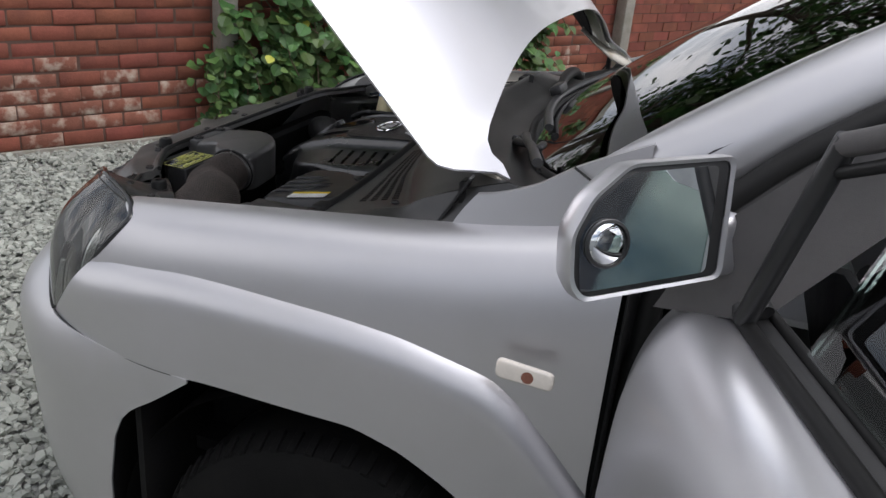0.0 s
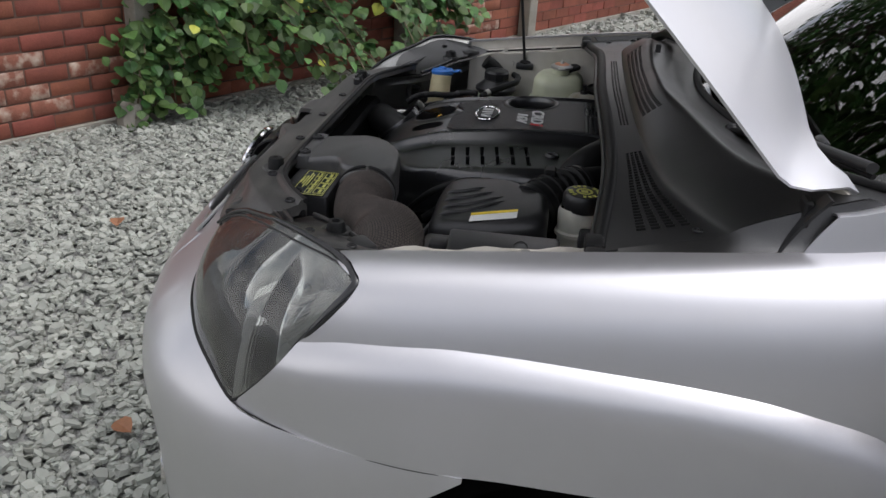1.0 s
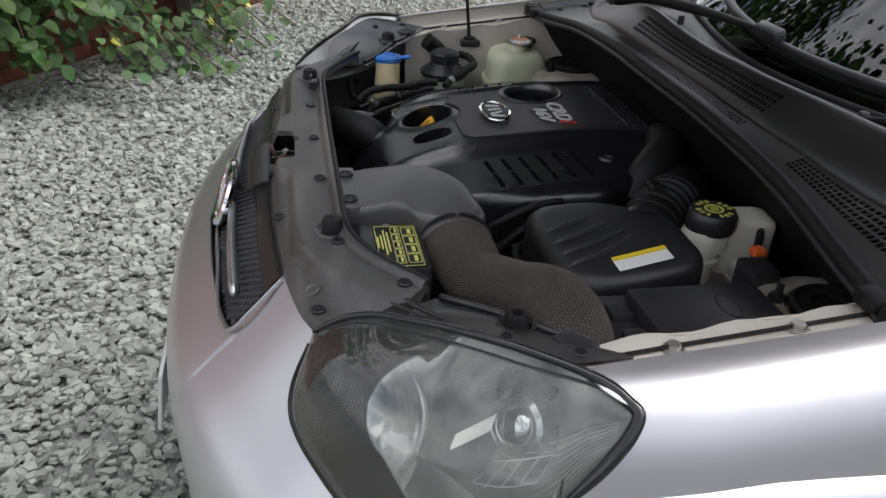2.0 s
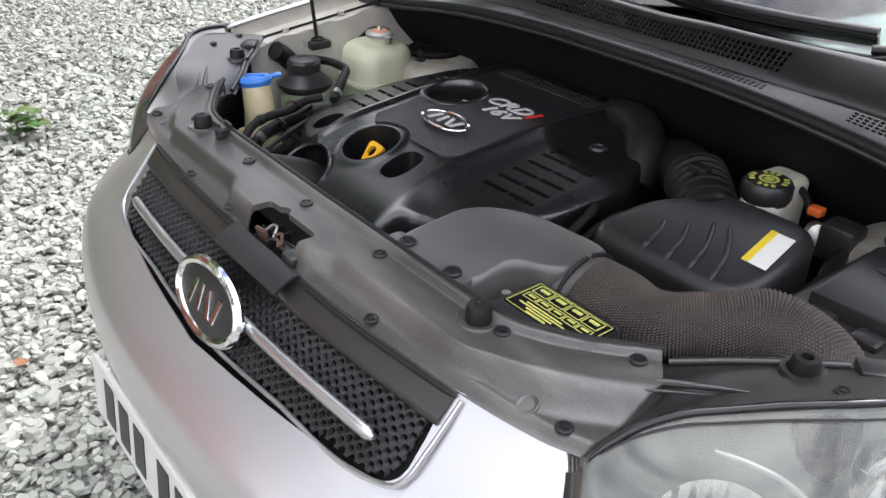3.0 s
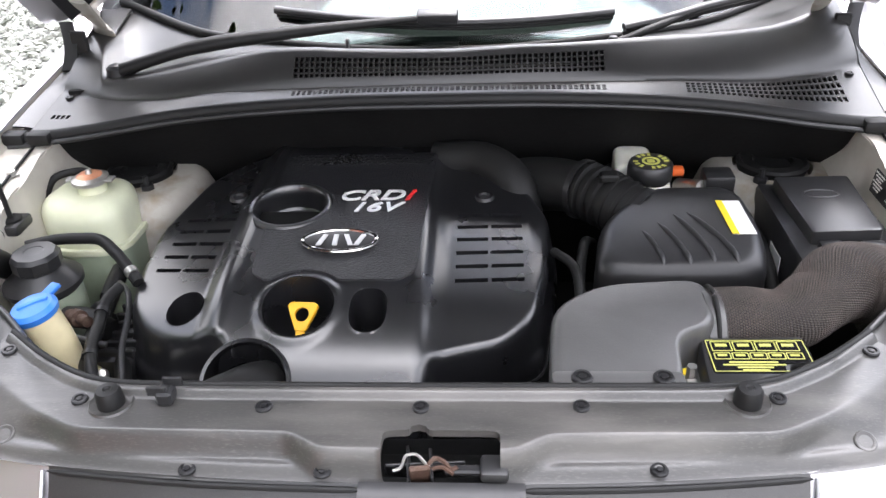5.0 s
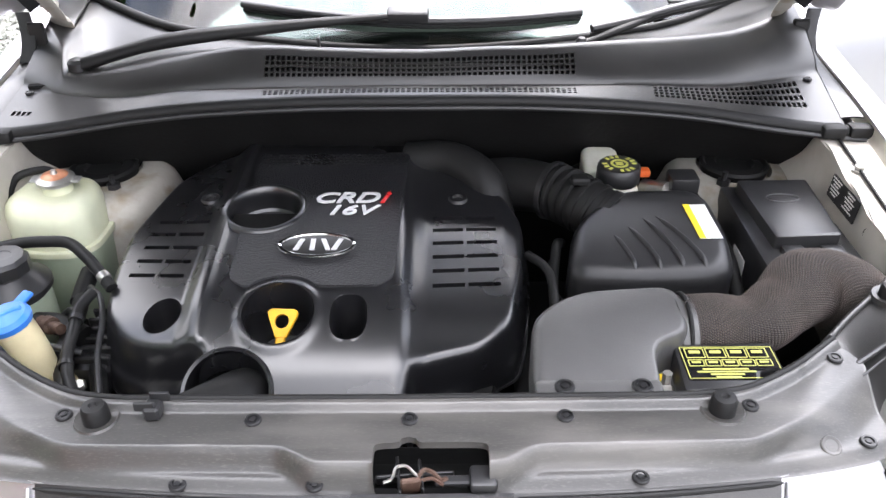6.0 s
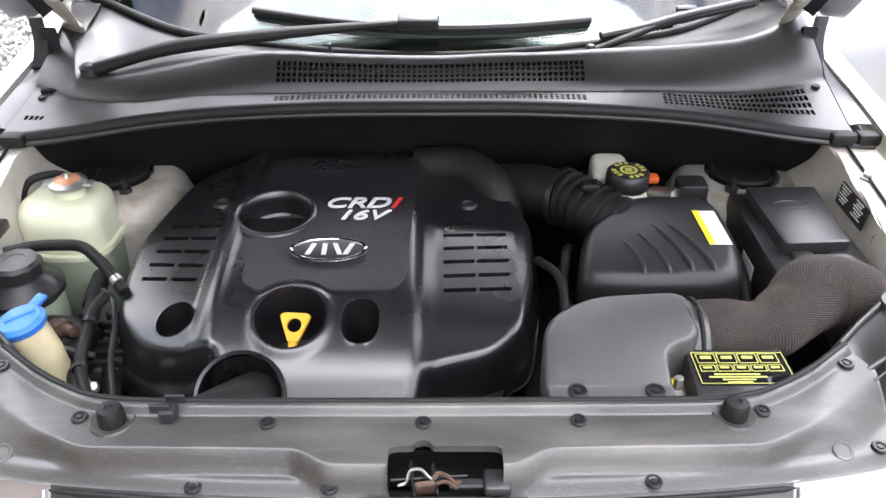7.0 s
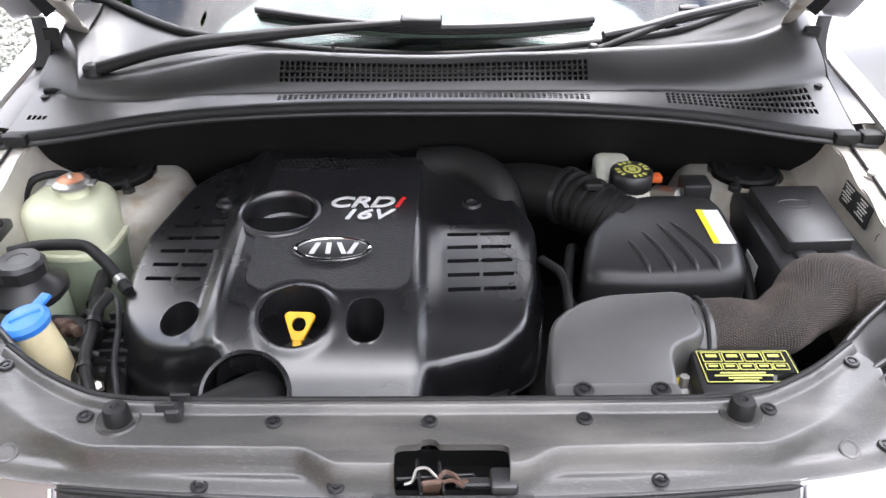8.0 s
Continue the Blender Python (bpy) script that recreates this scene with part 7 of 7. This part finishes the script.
def build_left_side():
    """Coolant tank, power steering and washer reservoirs, prop rod."""
    ring = [(-0.682, 0.645), (-0.655, 0.60), (-0.605, 0.584), (-0.548, 0.586), (-0.517, 0.612), (-0.512, 0.69), (-0.535, 0.742), (-0.66, 0.742)]
    mx, my = -0.60, 0.664
    inner = [(mx + (x - mx) * 0.91, my + (y - my) * 0.91) for x, y in ring]
    t = part("coolant_tank", prism(rounded(inner, 0.025, 5), 0.898, 0.974, 0.028, 6, 0.95), "tank", car, "milky plastic coolant expansion tank")
    part("tank_seam", prism(rounded(ring, 0.028, 5), 0.893, 0.903, 0.003, 2), "tank", t)
    part("tank_base", prism(rounded([(mx + (x - mx) * 0.95, my + (y - my) * 0.95) for x, y in ring], 0.028, 5), 0.76, 0.894), "tank_low", t, "greenish lower half")
    part("filler_neck", lathe([(0.028, 0.962), (0.024, 0.972), (0.023, 0.988), (0.026, 0.992)], 20, at=(-0.583, 0.668, 0)), "tank", t)
    cp = part("filler_cap", lathe([(0.027, 0.989), (0.030, 0.990), (0.030, 0.996), (0.022, 1.000), (0.006, 1.001), (0.004, 1.010), (0, 1.010)], 24, at=(-0.583, 0.668, 0)), "steel", t, "metal pressure cap with an orange top")
    part("cap_top", lathe([(0.021, 1.0005), (0.017, 1.003), (0, 1.0035)], 20, at=(-0.583, 0.668, 0)), "rust", cp)
    for sx in (-1, 1):
        part("cap_ear", box(0.014, 0.02, 0.004, 0.0015, 1, at=(-0.583 + 0.033 * sx, 0.668, 0.993)), "steel", cp)
    part("overflow_hose", tube([(-0.575, 0.69, 0.985), (-0.63, 0.715, 0.985), (-0.662, 0.70, 0.98), (-0.668, 0.665, 0.96), (-0.664, 0.62, 0.945)], 0.0065, 26, 8), "rubber", t)
    hs = part("tank_hose", tube([(-0.64, 0.535, 0.945), (-0.599, 0.549, 0.948), (-0.564, 0.549, 0.95), (-0.532, 0.547, 0.95), (-0.493, 0.517, 0.945), (-0.459, 0.482, 0.935), (-0.44, 0.462, 0.925)], 0.0088, 36, 10), "rubber", t, "black coolant hose")
    part("hose_clamp", tube([(-0.458, 0.481, 0.935), (-0.450, 0.473, 0.932)], 0.0098, 4, 10), "steel", hs)
    part("outlet_stub", tube([(-0.515, 0.56, 0.885), (-0.512, 0.525, 0.882), (-0.508, 0.49, 0.878)], 0.014, 8, 10), "rubber", t)
    # power steering reservoir
    p = part("steering_fluid_reservoir", lathe([(0.048, 0.78), (0.050, 0.90), (0.052, 0.905), (0.058, 0.908), (0.058, 0.916), (0.045, 0.926), (0.034, 0.936), (0.030, 0.94), (0.030, 0.96), (0.026, 0.964), (0, 0.964)], 30, at=(-0.60, 0.488, 0)), "black", car, "black power steering reservoir")
    part("cap", lathe([(0.033, 0.938), (0.036, 0.940), (0.036, 0.958), (0.031, 0.964), (0.015, 0.965), (0.013, 0.962), (0, 0.962)], 10, at=(-0.60, 0.488, 0)), "black", p)
    part("reservoir_body", lathe([(0.0505, 0.77), (0.0525, 0.80), (0.0525, 0.895), (0.0505, 0.90)], 28, at=(-0.60, 0.488, 0)), "tank_low", p)
    part("hose_stub", tube([(-0.66, 0.50, 0.93), (-0.655, 0.47, 0.96), (-0.65, 0.45, 0.975)], 0.02, 10, 12), "rubber", p)
    # washer filler
    neck = [(-0.505, 0.333, 0.80), (-0.508, 0.335, 0.86), (-0.515, 0.338, 0.92), (-0.525, 0.340, 0.955)]
    w = part("washer_filler", tube(neck, flow((0, 0.3, 0.45, 1), (0.046, 0.042, 0.031, 0.0275)), 24, 16), "cream", car, "cream washer bottle filler neck with a blue cap")
    part("neck_shoulder", moved(box(0.085, 0.062, 0.05, 0.014, 3), Matrix.Translation((-0.508, 0.328, 0.842)) @ pose(0, 0, 0, 0, 14, 10)), "cream", w)
    blue = moved(lathe([(0.026, -0.004), (0.031, 0.0), (0.032, 0.008), (0.027, 0.014), (0.012, 0.017), (0, 0.017)], 20), Matrix.Translation((-0.527, 0.342, 0.957)) @ pose(0, 0, 0, 4, -8, 0))
    cap = part("cap", blue, "blue", w, "bright blue washer cap")
    part("cap_tab", moved(box(0.016, 0.03, 0.007, 0.003, 2), Matrix.Translation((-0.522, 0.378, 0.968)) @ pose(0, 0, 0, 12, 0, -20)), "blue", cap)
    part("cap_rib", moved(box(0.04, 0.008, 0.006, 0.002, 2), Matrix.Translation((-0.527, 0.342, 0.974)) @ pose(0, 0, 0, 4, -8, 30)), "blue", cap)
    # prop rod
    rod = part("prop_rod", tube([(-0.668, 0.562, 0.972), (-0.664, 0.555, 1.02), (-0.656, 0.53, 1.20), (-0.635, 0.475, 1.58), (-0.62, 0.45, 1.70)], 0.0042, 30, 8), "bolt", car, "thin black bonnet prop rod")
    part("rod_grommet", lathe([(0.016, -0.012), (0.016, 0.008), (0.009, 0.012), (0, 0.012)], 14, at=(-0.667, 0.562, 0.972)), "rubber", rod)
    part("rod_clip", box(0.024, 0.05, 0.018, 0.005, 2, at=(-0.660, 0.562, 0.968)), "black", rod)
    # pipes in front of them
    for k, (pts, r) in enumerate(((((-0.508, 0.50, 0.88), (-0.497, 0.461, 0.885), (-0.49, 0.408, 0.885), (-0.484, 0.359, 0.88), (-0.465, 0.313, 0.875), (-0.452, 0.28, 0.85)), 0.012), (((-0.55, 0.44, 0.88), (-0.51, 0.428, 0.885), (-0.475, 0.414, 0.875)), 0.016),
                                  (((-0.46, 0.40, 0.85), (-0.43, 0.33, 0.85), (-0.41, 0.26, 0.84), (-0.41, 0.20, 0.80)), 0.012), (((-0.56, 0.27, 0.90), (-0.52, 0.25, 0.91), (-0.49, 0.26, 0.88)), 0.007),
                                  (((-0.53, 0.47, 0.86), (-0.49, 0.47, 0.85), (-0.45, 0.45, 0.85)), 0.009), (((-0.50, 0.36, 0.83), (-0.46, 0.38, 0.83), (-0.43, 0.42, 0.82)), 0.008))):
        part("hose", tube(pts, r, 22, 9), "rubber", car, "black rubber hose")
    part("copper_fitting", moved(lathe([(0.009, -0.026), (0.009, -0.012), (0.0125, -0.011), (0.0125, 0.004), (0.008, 0.005), (0.008, 0.026), (0, 0.027)], 14), Matrix.Translation((-0.512, 0.406, 0.902)) @ pose(0, 0, 0, 0, 80, -35)), "rusty", car, "rust-brown pipe fitting")
    drop = part("branch_pipe", tube([(-0.462, 0.448, 0.928), (-0.470, 0.418, 0.925), (-0.466, 0.375, 0.915), (-0.456, 0.325, 0.915), (-0.440, 0.285, 0.91), (-0.428, 0.262, 0.895)], 0.0080, 30, 10), "rubber", car, "black branch pipe with clips")
    for at, way in (((-0.468, 0.396, 0.921), (0.05, -1, -0.2)), ((-0.451, 0.308, 0.914), (0.3, -1, -0.1))):
        part("pipe_clip", moved(lathe([(0.0082, -0.004), (0.0100, -0.004), (0.0100, 0.004), (0.0082, 0.004)], 16), frame_on(at, way)), "bolt", drop)
    ribs = part("ribbed_housing", box(0.055, 0.14, 0.05, 0.008, 2, at=(-0.458, 0.43, 0.835)), "black", car, "black ribbed pump housing")
    for k in range(6):
        part("rib", box(0.060, 0.006, 0.016, 0.002, 1, at=(-0.458, 0.375 + 0.022 * k, 0.862)), "black", ribs)
    for pts in (((-0.53, 0.44, 0.87), (-0.50, 0.445, 0.90), (-0.475, 0.40, 0.90), (-0.470, 0.34, 0.89), (-0.455, 0.27, 0.87)), ((-0.49, 0.50, 0.90), (-0.465, 0.47, 0.905), (-0.445, 0.42, 0.90), (-0.435, 0.36, 0.885), (-0.415, 0.30, 0.87)), ((-0.56, 0.40, 0.88), (-0.52, 0.375, 0.895), (-0.485, 0.36, 0.90), (-0.455, 0.36, 0.89))):
        part("cable", tube(pts, 0.0045, 24, 8), "black", car, "thin black cable")
    part("bolt_head", moved(lathe([(0.008, -0.014), (0.008, 0.004), (0.0055, 0.008), (0, 0.008)], 6), frame_on((-0.434, 0.296, 0.892), (0.3, -0.6, 0.7))), "steel", car)
    part("steel_pipe", tube([(-0.42, 0.30, 0.86), (-0.405, 0.24, 0.87), (-0.40, 0.20, 0.85)], 0.008, 10, 8), "steel", car)


SEAL = through_points([(-0.738, 0.74, 1.042), (-0.62, 0.753, 1.051), (-0.45, 0.768, 1.072), (-0.2, 0.765, 1.091), (0, 0.76, 1.095), (0.2, 0.765, 1.091), (0.45, 0.768, 1.072), (0.62, 0.753, 1.051), (0.738, 0.74, 1.042)])


RIDGE = flow((-0.72, -0.653, -0.625, -0.52, -0.427, -0.276, -0.216, -0.197, 0, 0.15, 0.33, 0.54, 0.666, 0.713),
             ((1.05, 1.125), (0.95, 1.104), (0.875, 1.080), (0.868, 1.096), (0.865, 1.116), (0.856, 1.141), (0.850, 1.142), (0.848, 1.141), (0.84, 1.138), (0.84, 1.143), (0.87, 1.141), (0.915, 1.139), (0.99, 1.147), (1.05, 1.155)))
SHELF = flow((-0.72, -0.62, -0.50, -0.39, -0.2, 0, 0.2, 0.39, 0.52, 0.62, 0.72),
             ((0.90, 1.066), (0.85, 1.062), (0.82, 1.070), (0.81, 1.086), (0.802, 1.094), (0.80, 1.097), (0.802, 1.096), (0.812, 1.091), (0.832, 1.082), (0.865, 1.080), (0.90, 1.085)))


def cowl_point(u, v):
    """Scuttle panel, from the seal (v 0) over its ridge to the foot of the windscreen (v 1)."""
    s = Vector(SEAL(0.02 + 0.96 * u))
    x = s.x
    shelf = Vector((x, *SHELF(x)))
    ridge = Vector((x, *RIDGE(x)))
    lip = ridge + Vector((0, 0.010, 0.003))
    a = float(np.interp(x, (-0.70, -0.43, 0, 0.43, 0.70), (-1, -0.6, 0, 0.6, 1)))
    end = Vector(GLASS_LOW(a)) + Vector((0, 0.012, -0.004))
    end.x = x
    foot = ridge.lerp(end, 0.5) + Vector((0, 0, -0.008 - 0.016 * math.exp(-((x + 0.58) / 0.07) ** 2)))
    for t0, t1, p, q in ((0, 0.24, s, shelf), (0.24, 0.62, shelf, ridge), (0.62, 0.68, ridge, lip), (0.68, 0.85, lip, foot), (0.85, 1.0001, foot, end)):
        if t0 <= v < t1:
            k = (v - t0) / (t1 - t0)
            r = p.lerp(q, k)
            if t0 == 0.24:
                r.z = p.z + (q.z - p.z) * k ** 0.92
                r.y = p.y + (q.y - p.y) * k ** 1.3
            return r
    return end


def build_cowl():
    pitch, hole = 0.0092 / 1.418, 0.0064 / 1.418
    cells = 154
    us = sorted([pitch * k for k in range(cells + 1)] + [pitch * k + hole for k in range(cells)])
    us = [u / us[-1] for u in us]
    low = [0.072 + 0.036 * k + d for k in range(4) for d in (0.0, 0.024)]
    high = [0.345 + 0.056 * k + d for k in range(4) for d in (0.0, 0.042)]
    vs = sorted([0, 0.03, 0.05, 0.22, 0.24, 0.265, 0.29, 0.32, 0.57, 0.60, 0.62, 0.65, 0.68] + low + high + [0.68 + 0.32 * k / 14 for k in range(1, 15)])

    def keep(u, v):
        x = (2 * u - 1) * 0.709
        if (u / (us[2] - us[0])) % 1.0 > hole / pitch:
            return True
        if any(low[k] < v < low[k + 1] for k in (0, 2, 4, 6)):
            return not (-0.262 < x < 0.266 and v < 0.18 or 0.395 < x < 0.66 or -0.69 < x < -0.655 and v < 0.10)
        if any(high[k] < v < high[k + 1] for k in (0, 2, 4, 6)):
            return not (-0.262 < x < 0.262)
        return True

    c = part("scuttle_panel", skin(cowl_point, 0, 0, 0.003, keep=keep, us=us, vs=vs), "cowl", car, "grey-black plastic scuttle panel with vent slots", angle=50)
    # near-black sheet behind the vents, their inner shade put into its colour
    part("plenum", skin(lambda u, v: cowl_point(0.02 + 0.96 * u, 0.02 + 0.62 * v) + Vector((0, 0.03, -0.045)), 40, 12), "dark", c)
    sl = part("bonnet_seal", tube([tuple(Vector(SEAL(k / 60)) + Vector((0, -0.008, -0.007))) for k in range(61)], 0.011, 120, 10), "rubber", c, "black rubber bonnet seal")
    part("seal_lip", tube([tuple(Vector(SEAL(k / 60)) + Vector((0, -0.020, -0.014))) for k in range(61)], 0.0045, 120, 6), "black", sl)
    # near-black sheet that stands for the deep shade below the seal
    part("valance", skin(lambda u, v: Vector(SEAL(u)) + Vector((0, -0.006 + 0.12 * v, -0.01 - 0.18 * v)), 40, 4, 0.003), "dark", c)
    for sd in (1, -1):
        clip(c, cowl_point(0.5 + 0.5 * 0.965 * sd, 0.20) + Vector((0, 0, 0.001)), size=0.8)
        # closing panel between scuttle and wing
        part("scuttle_side", skin(lambda u, v: (0.668 + 0.069 * v, 0.745 + 0.42 * u, float(CREST_Z(0.745 + 0.42 * u)) - 0.026 + 0.045 * step(u, 0.55, 0.8)), 20, 8, 0.003, sd), "cowl", c)
        def end_skirt(u, v, sd=sd):
            p = cowl_point(0.5 + 0.5 * sd, 0.03 + 0.97 * u)
            y = p.y - 0.01 * v
            edge = Vector((sd * (CREST_X(y) - 0.004), y, float(CREST_Z(y)) - 0.004))
            p.z -= 0.002
            r = p.lerp(edge, v)
            r.z -= 0.012 * math.sin(math.pi * v) * step(u, 0.2, 0.6)
            return r
        part("scuttle_end", skin(end_skirt, 30, 8, 0.003), "cowl", c)
        for px in (0.684, 0.729):
            part("end_plug", box(0.040, 0.028, 0.022, 0.006, 2, at=(px * sd, 0.732, 1.040)), "rubber", c)
    # wipers
    def wiper(pivot, elbow, tip, blade, nm, wide=1.0):
        w = part("wiper", join(tube([pivot, *elbow, tip], flow((0, 0.15, 0.3, 0.55, 1), tuple(wide * r for r in (0.016, 0.015, 0.0175, 0.015, 0.006))), 40, 14, flat=0.75)), "rubber", c, nm)
        part("spindle", lathe([(0.018 * wide, -0.02), (0.018 * wide, 0.008), (0.012 * wide, 0.013), (0, 0.014)], 18, at=pivot), "black", w)
        bl = part("blade", tube(blade, 0.0095, 30, 8, flat=0.8), "black", w, "black wiper blade")
        part("rubber_edge", tube([(x, y + 0.004, z - 0.012) for x, y, z in blade], 0.004, 30, 6), "rubber", bl)
        part("blade_clip", moved(box(0.075 * wide, 0.028 * wide, 0.022 * wide, 0.006, 2), Matrix.Translation(tip) @ pose(0, 0, 0, 20, 0, 0)), "black", w)

    def on_glass(x, h, lift=0.014):
        p = screen_point((x / 0.66 + 1) / 2, h)
        return (x, p.y - lift * 0.4, p.z + lift)

    wiper((-0.612, 0.915, 1.090), ((-0.472, 0.925, 1.127), (-0.289, 0.94, 1.147)), on_glass(-0.02, 0.045, 0.03), [on_glass(x, 0.048 - 0.03 * (x + 0.0)) for x in (-0.334, -0.17, 0.0, 0.15, 0.303)], "long black windscreen wiper")
    wiper((0.297, 0.962, 1.108), ((0.36, 0.980, 1.126), (0.43, 1.015, 1.142)), (0.49, 1.052, 1.160), [(0.318, 0.985, 1.130), (0.40, 1.007, 1.140), (0.47, 1.032, 1.151), (0.54, 1.052, 1.160), (0.63, 1.078, 1.171)], "short black windscreen wiper", 0.55)
    part("guide_peg", box(0.005, 0.012, 0.018, 0.001, 1, at=(-0.171, 0.872, 1.146)), "black", c)


build_slam()
for sd in (1, -1):
    build_lamp_deck(sd)
build_bay()
build_engine_cover()
build_intake()
build_right_side()
build_left_side()
build_cowl()

# ---- pieces of the yard ----
lay_bricks(garden_wall)
build_gravel()
